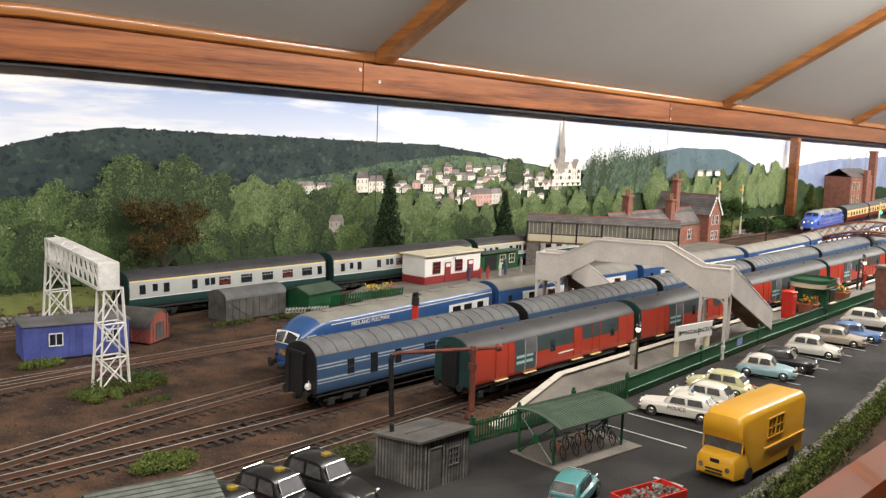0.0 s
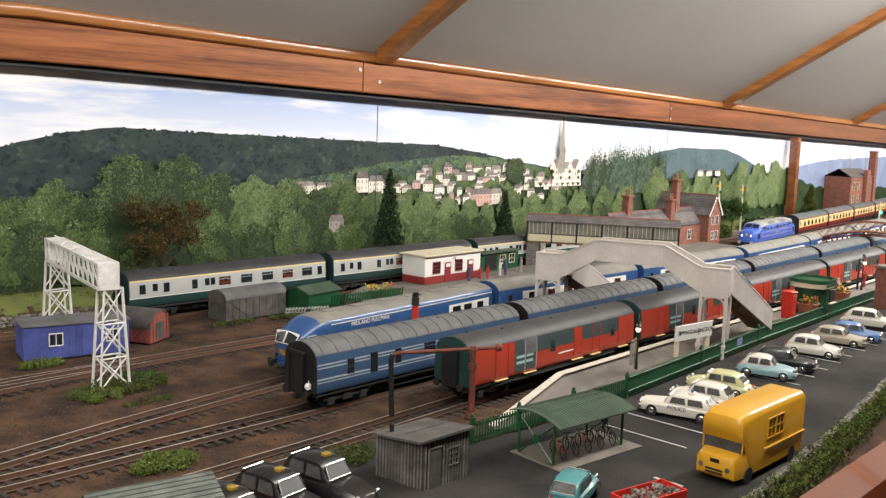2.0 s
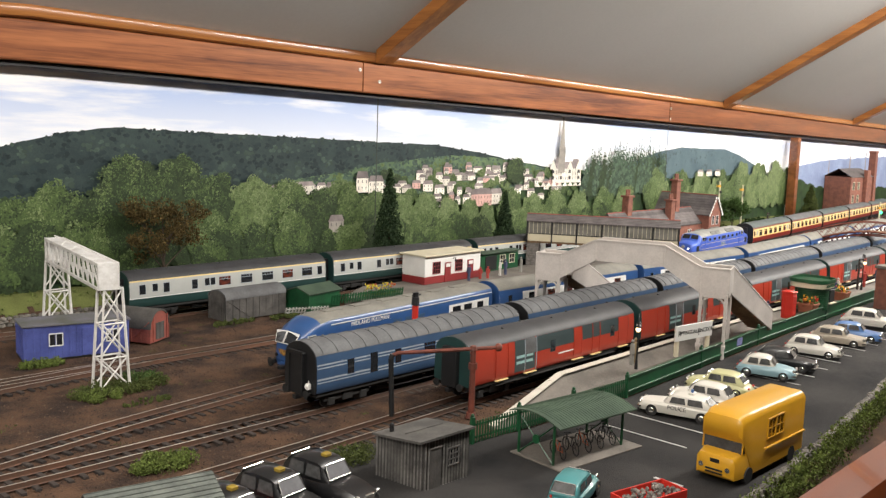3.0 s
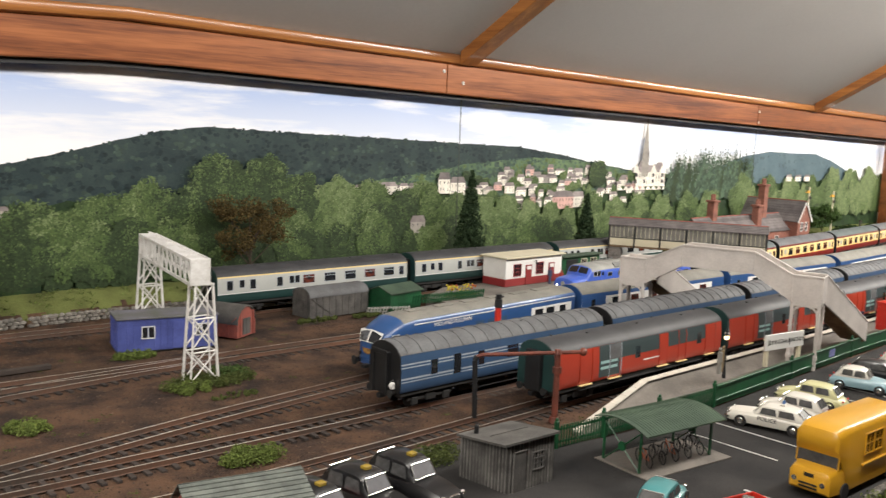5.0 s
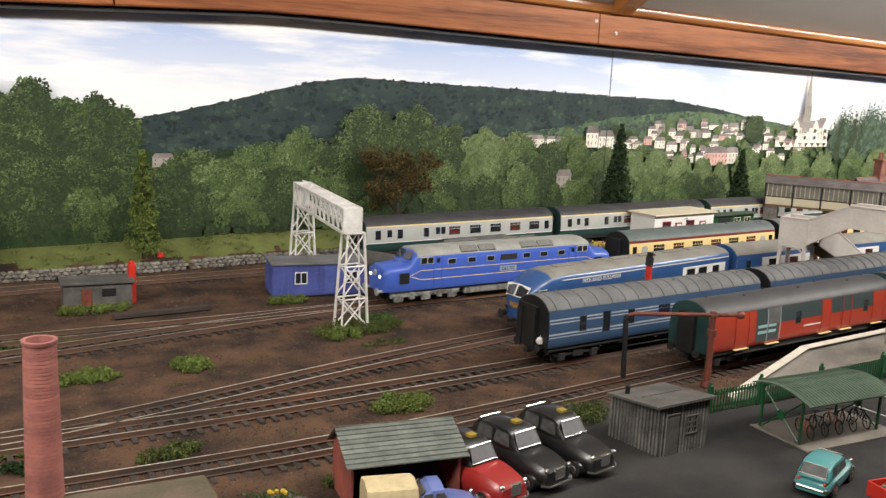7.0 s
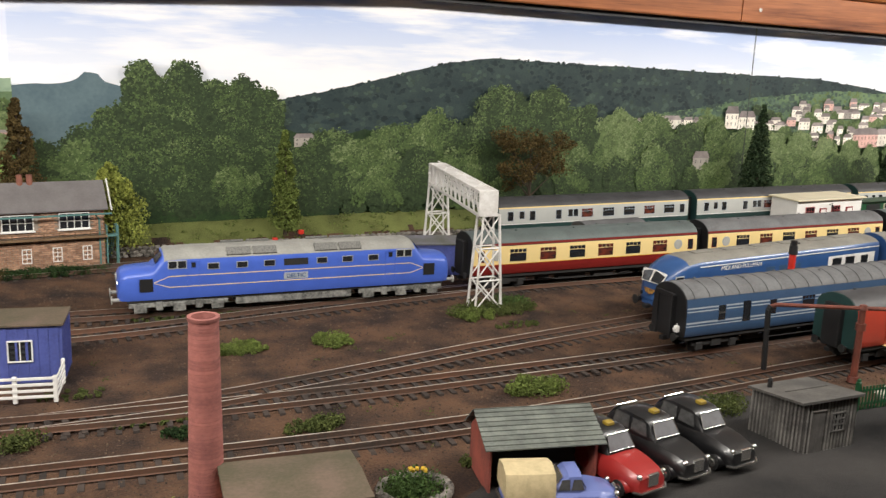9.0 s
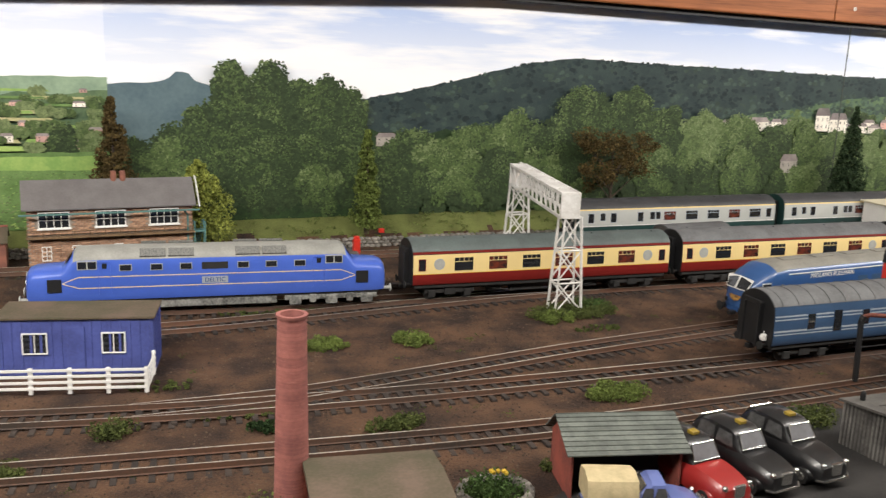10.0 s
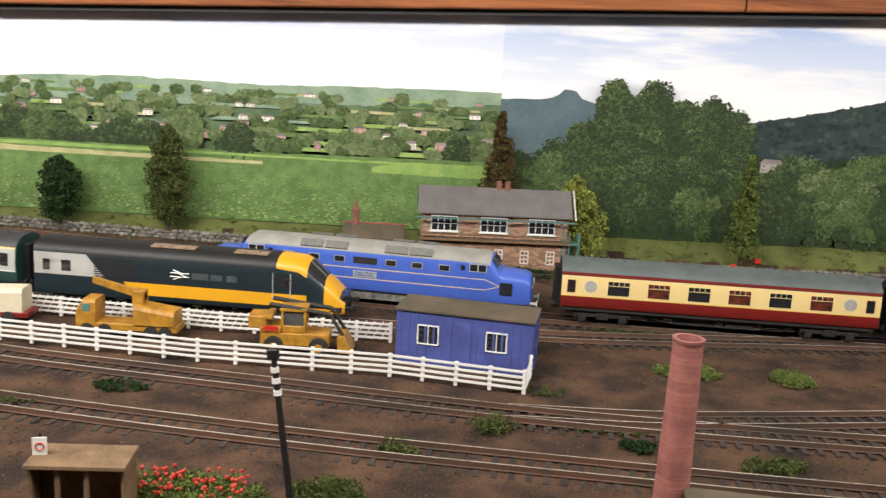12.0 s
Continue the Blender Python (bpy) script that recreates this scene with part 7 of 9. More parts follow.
def car(at, m, label, L=0.055, W=0.0215, H=0.0195, cab=(-0.42, 0.18), roof_m=None, wing=True, group="cars in the car park", screen=None, slab=0.0, taxi=False):
    """Rounded saloon facing +x: body, cabin, glazing, wings, wheels, bumpers and lamps."""
    t = thing("car", label, "car", at, group)
    hb = H * 0.60
    rows = []
    for f, w, h in ((-0.5, 0.60, 0.30), (-0.485, 0.80, 0.62 + slab * 0.2), (-0.43, 0.92, 0.84 + slab * 0.12), (-0.30, 0.97, 0.98), (0.0, 1.0, 1.0), (0.2, 0.99, 0.99), (0.30, 0.95, 0.95), (0.42, 0.86, 0.86 + slab * 0.06), (0.478, 0.74, 0.72 + slab * 0.15), (0.5, 0.55, 0.40)):
        w, h = w * W / 2, h * hb
        z0 = H * 0.17
        rows.append([(f * L, -w * 0.92, z0), (f * L, -w, z0 + (h - z0) * 0.35), (f * L, -w * 0.97, z0 + (h - z0) * 0.75), (f * L, -w * 0.78, h), (f * L, 0, h * 1.03), (f * L, w * 0.78, h), (f * L, w * 0.97, z0 + (h - z0) * 0.75), (f * L, w, z0 + (h - z0) * 0.35), (f * L, w * 0.92, z0)])
    me = Mesh()
    me.loft(rows, 0)
    part("body", me, m, t, smooth=True)
    c0, c1 = cab[0] * L, cab[1] * L
    rows = []
    for x, w, h in ((c0, 0.80, 0.60), (c0 + 0.06 * L, 0.84, 0.80), (c0 + 0.14 * L, 0.84, 0.95), (c0 + 0.25 * L, 0.84, 1.0), (c1 - 0.16 * L, 0.84, 0.99), (c1 - 0.10 * L, 0.83, 0.93), (c1, 0.80, 0.60)):
        w, h = w * W / 2, h * H
        zb = hb * 0.9
        rows.append([(x, -w, zb), (x, -w * 0.97, zb + (h - zb) * 0.5), (x, -w * 0.86, zb + (h - zb) * 0.86), (x, -w * 0.6, h - 0.0002), (x, 0, h), (x, w * 0.6, h - 0.0002), (x, w * 0.86, zb + (h - zb) * 0.86), (x, w * 0.97, zb + (h - zb) * 0.5), (x, w, zb)])
    me = Mesh()
    me.loft(rows, 0, True)
    part("cabin", me, roof_m or m, t, smooth=True)
    zb, w = hb * 1.0, 0.84 * W / 2
    for s in (-1, 1):
        for a, b in ((0.20, 0.50), (0.54, 0.82)):
            me = Mesh()
            x0, x1 = c0 + (c1 - c0) * a, c0 + (c1 - c0) * b
            k = 0.6 if a < 0.3 else 0
            y0, y1 = s * (w * 1.005), s * (w * 0.935)
            me.face([(x0 - 0.0008 * k, y0, zb + H * 0.035), (x1 + (0.0016 if a > 0.3 else 0), y0, zb + H * 0.035), (x1, y1, H * 0.88), (x0 + 0.001, y1, H * 0.88)][::-s])
            me.v = [(p[0], p[1] + s * 0.0002, p[2]) for p in me.v]
            part("side_window", me, SCREEN, t)
    for nm, xa, xb, sg in (("windscreen", c1 - 0.012 * L, c1 - 0.090 * L, 1), ("rear_window", c0 + 0.018 * L, c0 + 0.110 * L, -1)):
        me = Mesh()
        me.face([(xa + sg * 0.0004, -w * 0.80, zb + H * 0.06), (xa + sg * 0.0004, w * 0.80, zb + H * 0.06), (xb + sg * 0.0009, w * 0.70, H * 0.90), (xb + sg * 0.0009, -w * 0.70, H * 0.90)][::sg])
        win = part(nm, me, screen or SCREEN, t)
        me = Mesh()
        p = [(xa + sg * 0.0005, -w * 0.82, zb + H * 0.05), (xa + sg * 0.0005, w * 0.82, zb + H * 0.05), (xb + sg * 0.001, w * 0.72, H * 0.915), (xb + sg * 0.001, -w * 0.72, H * 0.915)]
        me.rod(p + [p[0]], 0.00025, 4)
        part("trim", me, CHROME, win)
    for x in (-0.30 * L, 0.31 * L):
        for s in (-1, 1):
            me = Mesh()
            y = s * W * 0.44
            me.tube((x, y - 0.0014, 0.0042), (x, y + 0.0014, 0.0042), 0.0042, n=14)
            wh = part("wheel", me, TYRE, t)
            me = Mesh()
            me.tube((x, y + s * 0.0013, 0.0042), (x, y + s * 0.0018, 0.0042), 0.0024, 0.0017, n=12)
            part("hubcap", me, CHROME, wh)
            if wing:
                me = Mesh()
                me.ball((x, s * W * 0.405, 0.0058), 0.0056, sx=1.15, sy=0.42, sz=0.72, rows=6, n=12)
                part("wing", me, m, t, smooth=True)
    for e in (-1, 1):
        me = Mesh()
        x = e * (0.5 * L + 0.0004)
        me.rod([(x - e * 0.003, -W * 0.46, 0.0058), (x, -W * 0.34, 0.0055), (x, W * 0.34, 0.0055), (x - e * 0.003, W * 0.46, 0.0058)], 0.0007, 6)
        part("bumper", me, CHROME, t)
        for s in (-1, 1):
            me = Mesh()
            me.ball((e * 0.468 * L, s * W * 0.33, hb * 0.80), 0.0015 if e > 0 else 0.0009, rows=5, n=9)
            part("headlamp" if e > 0 else "tail_lamp", me, CHROME if e > 0 else KIOSKRED, t, smooth=True)
    me = Mesh()
    me.box(0.480 * L, 0.5 * L + 0.0002, -W * 0.14, W * 0.14, hb * 0.48, hb * 0.86)
    part("grille", me, CHROME, t)
    if taxi:
        me = Mesh()
        me.box(c1 - 0.22 * L, c1 - 0.15 * L, -0.0022, 0.0022, H * 0.985, H * 1.05)
        part("roof_sign", me, mat("taxi_sign", (0.35, 0.24, 0.03), 0.5) if "taxi_sign" not in bpy.data.materials else bpy.data.materials["taxi_sign"], t)
    return t


C_WHITE, C_CREAM, C_PALEBLUE, C_BLACK, C_BEIGE, C_BLUE, C_TEAL, C_RED, C_LAV, C_YEL = (paint(n, c) for n, c in (("white", (0.70, 0.67, 0.60)), ("cream", (0.58, 0.56, 0.30)), ("pale_blue", (0.28, 0.43, 0.48)), ("black", (0.012, 0.012, 0.013)), ("beige", (0.44, 0.38, 0.30)), ("blue", (0.09, 0.19, 0.42)), ("teal", (0.075, 0.27, 0.28)), ("red", (0.30, 0.022, 0.020)), ("lavender", (0.14, 0.18, 0.42)), ("yellow", (0.66, 0.34, 0.02))))
GZ = 0.0011
pol = car(pose(0.5720, 0.3175, GZ, 0, 0, 104), C_WHITE, "white police saloon with a blue roof lamp", 0.060, 0.0225, 0.0185, slab=0.8, wing=False)
me = Mesh()
me.box(-0.010, -0.006, -0.004, 0.004, 0.0183, 0.0196)
me.tube((-0.008, 0, 0.0196), (-0.008, 0, 0.0218), 0.0012, 0.0009, 8, 1)
part("roof_lamp", me, [C_WHITE, C_BLUE], pol)
text_on(pol, "POLICE", 0.0042, 0.0, 0.01155, 0.0085, C_BLACK, "police_lettering", 180)
text_on(pol, "POLICE", 0.0042, 0.0, -0.01155, 0.0085, C_BLACK, "police_lettering", 0)
car(pose(0.6090, 0.3190, GZ, 0, 0, 98), C_WHITE, "small cream white rounded car", 0.050, 0.0205, 0.0200, (-0.44, 0.20))
car(pose(0.6530, 0.3270, GZ, 0, 0, 100), C_CREAM, "pale yellow beetle-shaped car", 0.053, 0.0205, 0.0198, (-0.40, 0.22))
car(pose(0.7343, 0.3240, GZ, 0, 0, -76), C_PALEBLUE, "pale blue rounded saloon with a cream roof", 0.050, 0.0205, 0.0200, (-0.40, 0.16), C_WHITE)
car(pose(0.7760, 0.3265, GZ, 0, 0, -77), C_BLACK, "black saloon with chrome trim", 0.056, 0.0215, 0.0195, slab=0.6, wing=False)
car(pose(0.8490, 0.3285, GZ, 0, 0, -80), C_WHITE, "white rounded saloon parked in a bay", 0.052, 0.0205, 0.0205)
car(pose(0.9205, 0.3312, GZ, 0, 0, -80), C_BEIGE, "beige square-cut saloon in a bay", 0.054, 0.0205, 0.0190, slab=1.0, wing=False)
car(pose(0.9570, 0.3275, GZ, 0, 0, -78), C_BLUE, "blue estate car with chrome bumpers", 0.054, 0.0205, 0.0195, slab=0.6, wing=False)
car(pose(1.0420, 0.3400, GZ, 0, 0, -80), C_WHITE, "large white saloon with chrome trim", 0.062, 0.0230, 0.0215)
car(pose(0.3830, 0.2790, GZ, 0, 0, 17), C_TEAL, "teal blue small saloon", 0.045, 0.0195, 0.0178, (-0.47, 0.22), slab=0.5, wing=False, group="")
for x, y, rz, m, lab in ((0.2790, 0.3670, -84, C_BLACK, "black london style taxi with chrome grille"), (0.2470, 0.3655, -83, C_BLACK, "black london style taxi"), (0.2155, 0.3610, -82, C_RED, "red and black taxi with chrome grille")):
    car(pose(x, y, GZ, 0, 0, rz), m, lab, 0.060, 0.0235, 0.0268, (-0.47, 0.14), C_BLACK, True, "taxis beside the hut", PALESCREEN, taxi=True)
pk = car(pose(0.1745, 0.3430, GZ, 0, 0, -18), C_LAV, "lavender blue pickup with a cream canvas tilt", 0.054, 0.0215, 0.0200, (-0.10, 0.20), group="")
me = Mesh()
tl = [(-0.0108, 0.009), (-0.0108, 0.0155), (-0.0085, 0.0205), (0, 0.0222), (0.0085, 0.0205), (0.0108, 0.0155), (0.0108, 0.009)]
me.loft([[(x, y * k, z) for y, z in tl] for x, k in ((-0.027, 0.95), (-0.025, 1.0), (-0.006, 1.0), (-0.004, 0.95))], 0)
part("canvas_tilt", me, mat("canvas", (0.55, 0.45, 0.26), 0.8, var=0.2, scale=200, bump=0.0002), pk, smooth=True)

# yellow mobile van
van = thing("mobile_van", "bright yellow mobile shop van with side windows", "van", pose(0.5140, 0.2365, GZ, 0, 0, 179))
me = Mesh()
def vr(x, w, z0, z1, r):
    return [(x, -w, z0), (x, -w, z1 - r), (x, -w + r * 0.4, z1 - r * 0.3), (x, -w + r, z1), (x, w - r, z1), (x, w - r * 0.4, z1 - r * 0.3), (x, w, z1 - r), (x, w, z0)]
me.loft([vr(-0.046, 0.0125, 0.006, 0.0415, 0.003), vr(-0.0445, 0.0140, 0.005, 0.0430, 0.004), vr(0.026, 0.0140, 0.005, 0.0430, 0.004), vr(0.034, 0.0138, 0.018, 0.0425, 0.004), vr(0.040, 0.0128, 0.0285, 0.0405, 0.004), vr(0.0415, 0.0110, 0.0305, 0.0375, 0.003)], 0)
part("body", me, C_YEL, van, smooth=True)
me = Mesh()
me.loft([vr(0.024, 0.0136, 0.005, 0.0200, 0.002), vr(0.038, 0.0134, 0.0045, 0.0195, 0.003), vr(0.046, 0.0122, 0.0045, 0.0175, 0.003), vr(0.0475, 0.0105, 0.006, 0.0150, 0.003)], 0)
part("cab", me, C_YEL, van, smooth=True)
me = Mesh()
me.loft([vr(0.026, 0.0128, 0.019, 0.0300, 0.001), vr(0.0385, 0.0124, 0.019, 0.0300, 0.001)], 0)
part("windscreen", me, SCREEN, van)
for s in (-1, 1):
    for x, y in ((0.0385, 0.0126), (0.031, 0.0133)):
        me = Mesh()
        me.bar((x + 0.0005, s * y, 0.0185), (x - 0.0005, s * y, 0.031), 0.0008)
        part("pillar", me, C_YEL, van)
    me = Mesh()
    me.box(-0.045, 0.012, s * 0.0142 - 0.0010, s * 0.0142 + 0.0010, 0.0165, 0.0178)
    part("counter_shelf", me, C_YEL, van)
    for x in (-0.004, 0.0075):
        pane_window(van, x, 0.0235, 0.010, 0.0115, -0.0143, (1, 1), C_YEL, at=pose(0, 0, 0, 0, 0, 0 if s < 0 else 180))
    for x in (-0.028, 0.031):
        me = Mesh()
        me.tube((x, s * 0.0125 - 0.0018, 0.0050), (x, s * 0.0125 + 0.0018, 0.0050), 0.0050, n=14)
        part("wheel", me, TYRE, van)
    me = Mesh()
    me.tube((0.0468, s * 0.0085, 0.0105), (0.0480, s * 0.0085, 0.0105), 0.0016, n=10)
    part("headlamp", me, CHROME, van)
me = Mesh()
for k in range(2):
    me.box(0.0470, 0.0482, -0.0055, 0.0055, 0.0066 + 0.0020 * k, 0.0076 + 0.0020 * k)
part("grille", me, BLACK, van)
me = Mesh()
me.box(0.0466, 0.0476, -0.0030, 0.0030, 0.0132, 0.0155)
part("grille_vent", me, BLACK, van)

# red trailer of stones
tr = thing("trailer", "red trailer filled with pale stones", "trailer", seg_pose((0.380, 0.2455), (0.416, 0.2380), GZ))
for x0, x1, y0, y1 in ((0, 0.040, -0.0095, -0.0085), (0, 0.040, 0.0085, 0.0095), (-0.0005, 0.0005, -0.009, 0.009), (0.0395, 0.0405, -0.009, 0.009)):
    me = Mesh()
    me.box(x0, x1, y0, y1, 0.005, 0.0125)
    part("side_board", me, KIOSKRED, tr)
me = Mesh()
me.box(0, 0.040, -0.009, 0.009, 0.0045, 0.0060)
part("bed", me, KIOSKRED, tr)
for s in (-1, 1):
    me = Mesh()
    me.tube((0.02, s * 0.0105 - 0.001, 0.0045), (0.02, s * 0.0105 + 0.001, 0.0045), 0.0045, n=12)
    part("wheel", me, TYRE, tr)
me = Mesh()
for _ in range(90):
    me.ball((random.uniform(0.002, 0.038), random.uniform(-0.0075, 0.0075), 0.0095 + random.uniform(0, 0.0022)), random.uniform(0.0009, 0.0017), rough=0.2, rows=3, n=5)
st = solid("stones", me, STONE, "heap of pale stones in the red trailer", "stones", at=tr.matrix_basis.copy(), kind="stuff")

# red garage with grey slatted roof
ga = thing("garage", "red wooden garage with a grey slatted roof, open in front", "garage", seg_pose((0.1500, 0.3660), (0.2035, 0.3545)))
W, D = 0.0545, 0.034
for x in (0, W - 0.0012):
    me = Mesh()
    me.loft([[(x + e, 0, 0), (x + e, D, 0), (x + e, D, 0.022), (x + e, D * 0.62, 0.0335), (x + e, 0, 0.024)] for e in (0, 0.0012)], 0)
    part("side_wall", me, FADEDRED, ga)
me = Mesh()
me.box(0, W, D - 0.0012, D, 0, 0.022)
part("back_wall", me, FADEDRED, ga)
# black block stands in for the shade inside the garage
me = Mesh()
me.box(0.0012, W - 0.0012, D * 0.5, D - 0.0014, 0.0005, 0.0215)
part("dark_lining", me, BLACK, ga)
PALESLAT = mat("slat_grey", (0.150, 0.165, 0.145), 0.8, scale=120, dark=(0.09, 0.10, 0.09), rnd=0.15)
for (ya, za), (yb, zb), n in (((-0.004, 0.0235), (D * 0.62, 0.0345), 9), ((D + 0.003, 0.0215), (D * 0.62, 0.0345), 5)):
    for k in range(n):
        me = Mesh()
        p, q = k / n, (k + 1.15) / n
        me.loft([[(x, ya + (yb - ya) * p, za + (zb - za) * p + 0.0006), (x, ya + (yb - ya) * q, za + (zb - za) * q), (x, ya + (yb - ya) * q, za + (zb - za) * q + 0.0005), (x, ya + (yb - ya) * p, za + (zb - za) * p + 0.0012)] for x in (-0.003, W + 0.003)], 0)
        part("roof_slat", me, PALESLAT, ga)

# brick chimney with its workshop, flower ring
ch = thing("brick_chimney", "tall round pink brick chimney", "chimney", pose(0.0225, 0.3850, 0))
me = Mesh()
rows = 62
rings = []
for k in range(rows + 1):
    z = 0.0925 * k / rows
    r = 0.0079 - 0.0017 * k / rows
    for rr, dz in ((r, 0.0), (r, 0.0012), (r - 0.0002, 0.00121), (r - 0.0002, 0.00149)):
        if z + dz <= 0.0937:
            rings.append([(rr * math.cos(a * math.pi / 12), rr * math.sin(a * math.pi / 12), z + dz) for a in range(24)])
me.loft(rings, 0, False)
part("shaft", me, PINKBRICK, ch, smooth=True)
me = Mesh()
rings = [[(r * math.cos(a * math.pi / 12), r * math.sin(a * math.pi / 12), z) for a in range(24)] for r, z in ((0.0064, 0.0932), (0.0067, 0.0938), (0.0067, 0.0950), (0.0050, 0.0950), (0.0048, 0.086))]
me.loft(rings, 0, False)
part("rim", me, PINKBRICK, ch, smooth=True)
wk = thing("workshop", "low workshop with a brown mossy roof beside the chimney", "workshop", seg_pose((0.0292, 0.3800), (0.0839, 0.3735)))
me = Mesh()
me.box(0, 0.052, -0.040, 0, 0, 0.0285)
part("wall", me, TANBRICK, wk)
me = Mesh()
me.loft([[(x, -0.043, 0.0285), (x, 0.002, 0.0285), (x, 0.002, 0.0300), (x, -0.020, 0.0318), (x, -0.043, 0.0300)] for x in (-0.003, 0.055)], 0)
part("roof", me, MOSSROOF, wk)
me = Mesh()
me.box(-0.006, -0.0035, 0.004, 0.0065, 0, 0.026)
solid("marker_post", me, WHITE, "small white post beside the workshop", "post", at=wk.matrix_basis.copy())
fr = thing("flower_ring", "round stone flower bed with yellow flowers", "flower bed", pose(0.1168, 0.3765, 0))
for k in range(26):
    a = k * 2 * math.pi / 26
    me = Mesh()
    me.ball((0.017 * math.cos(a), 0.014 * math.sin(a), 0.0035), 0.0026, rough=0.2, sz=1.2)
    part("stone", me, STONE, fr)

# white yard fences
def rail_fence(pts, h, pitch, rails, label):
    t = thing("rail_fence", label, "fence")
    for a, b in zip(pts, pts[1:]):
        mm, L = seg_pose(a, b), dist(a, b)
        n = max(1, round(L / pitch))
        for k in range(n + 1):
            me = Mesh()
            x = L * k / n
            me.box(x - 0.0012, x + 0.0012, -0.0009, 0.0009, 0, h)
            part("post", me, WHITE, t, at=mm)
        for r in range(rails):
            z = h * (0.24 + 0.68 * r / (rails - 1))
            me = Mesh()
            me.box(0, L, -0.0013, -0.0006, z - 0.0008, z + 0.0008)
            part("rail", me, WHITE, t, at=mm)
    return t


rail_fence([(-0.62, 0.640), (-0.3777, 0.594), (-0.2393, 0.5764), (-0.1144, 0.5700), (-0.0300, 0.5540), (-0.0245, 0.5825)], 0.0160, 0.0235, 4, "white four-rail yard fence")
rail_fence([(-0.62, 0.690), (-0.411, 0.658), (-0.2415, 0.6400), (-0.1200, 0.6370)], 0.0150, 0.023, 4, "white rail fence beside the siding")
t = thing("lattice_fence", "low white leaning lattice fence behind the yard", "fence")
for a, b in zip([(-0.62, 0.694), (-0.411, 0.6605), (-0.2415, 0.6428)], [(-0.411, 0.6605), (-0.2415, 0.6428), (-0.118, 0.6395)]):
    mm, L = seg_pose(a, b), dist(a, b)
    for k in range(int(L / 0.006)):
        me = Mesh()
        me.bar((k * 0.006, 0, 0.001), (k * 0.006 + 0.008, 0, 0.0145), 0.0006)
        part("slat", me, WHITE, t, at=mm)

# yellow digger and crane lorry
DIGY = mat("plant_yellow", (0.50, 0.25, 0.025), 0.5, scale=120, dark=(0.26, 0.125, 0.016))
dg = thing("loading_shovel", "yellow and black toy loading shovel", "digger", pose(-0.1785, 0.6085, 0, 0, 0, 3))
me = Mesh()
me.box(-0.026, 0.020, -0.009, 0.009, 0.006, 0.015)
me.box(-0.026, -0.012, -0.0095, 0.0095, 0.015, 0.019)
part("chassis", me, DIGY, dg)
me = Mesh()
me.box(-0.012, 0.004, -0.008, 0.008, 0.015, 0.020)
for x in (-0.0115, 0.0035):
    for y in (-0.0075, 0.0075):
        me.box(x - 0.0008, x + 0.0008, y - 0.0008, y + 0.0008, 0.019, 0.031)
me.box(-0.013, 0.005, -0.0088, 0.0088, 0.030, 0.0322)
part("cab", me, DIGY, dg)
me = Mesh()
me.box(-0.0110, 0.0030, -0.0072, 0.0072, 0.0195, 0.030)
part("cab_glass", me, SCREEN, dg)
for x in (-0.017, 0.013):
    for s in (-1, 1):
        me = Mesh()
        me.tube((x, s * 0.010 - 0.0025, 0.0065), (x, s * 0.010 + 0.0025, 0.0065), 0.0066, n=14)
        wh = part("wheel", me, TYRE, dg)
        me = Mesh()
        me.tube((x, s * 0.0124, 0.0065), (x, s * 0.0129, 0.0065), 0.0030, n=10)
        part("hub", me, DIGY, wh)
for s in (-1, 1):
    me = Mesh()
    me.bar((-0.020, s * 0.0075, 0.0345), (0.020, s * 0.0075, 0.0290), 0.0022)
    me.bar((0.020, s * 0.0075, 0.0290), (0.030, s * 0.0075, 0.0130), 0.0018)
    part("boom", me, BLACK, dg)
me = Mesh()
me.loft([[(0.026, y, 0.004), (0.036, y, 0.003), (0.030, y, 0.0150), (0.0255, y, 0.014)] for y in (-0.012, 0.012)], 0)
part("bucket", me, DIGY, dg)
me = Mesh()
me.box(-0.034, -0.022, -0.0085, 0.0085, 0.0175, 0.0260)
me.box(-0.0225, -0.018, -0.0095, 0.0095, 0.024, 0.0268)
part("engine_cover", me, DIGY, dg)
for z in (0.0195, 0.0215):
    me = Mesh()
    me.box(-0.024, -0.014, -0.0100, -0.0096, z - 0.003, z - 0.0015)
    part("marking", me, KIOSKRED, dg, "red chequer marking")
cl = thing("crane_lorry", "yellow toy crane lorry with a folded jib", "crane lorry", pose(-0.3005, 0.6215, 0, 0, 0, 180))
me = Mesh()
me.box(-0.036, 0.034, -0.0085, 0.0085, 0.005, 0.010)
part("chassis", me, DIGY, cl)
me = Mesh()
me.loft([vr(0.020, 0.009, 0.008, 0.026, 0.002), vr(0.029, 0.009, 0.008, 0.026, 0.002), vr(0.034, 0.0085, 0.008, 0.018, 0.002)], 0)
part("cab", me, DIGY, cl)
me = Mesh()
me.box(0.0235, 0.0295, -0.0093, 0.0093, 0.0175, 0.0235)
part("cab_window", me, TEAL, cl)
me = Mesh()
me.loft([vr(-0.034, 0.0095, 0.010, 0.020, 0.003), vr(-0.006, 0.0095, 0.010, 0.024, 0.003)], 0)
me.box(-0.012, -0.004, -0.005, 0.005, 0.022, 0.033)
part("crane_house", me, DIGY, cl)
me = Mesh()
me.loft([[(-0.012, -0.0025, 0.026), (-0.012, 0.0025, 0.026), (-0.012, 0.0025, 0.031), (-0.012, -0.0025, 0.031)], [(0.024, -0.0018, 0.036), (0.024, 0.0018, 0.036), (0.024, 0.0018, 0.040), (0.024, -0.0018, 0.040)]], 0)
part("jib", me, DIGY, cl)
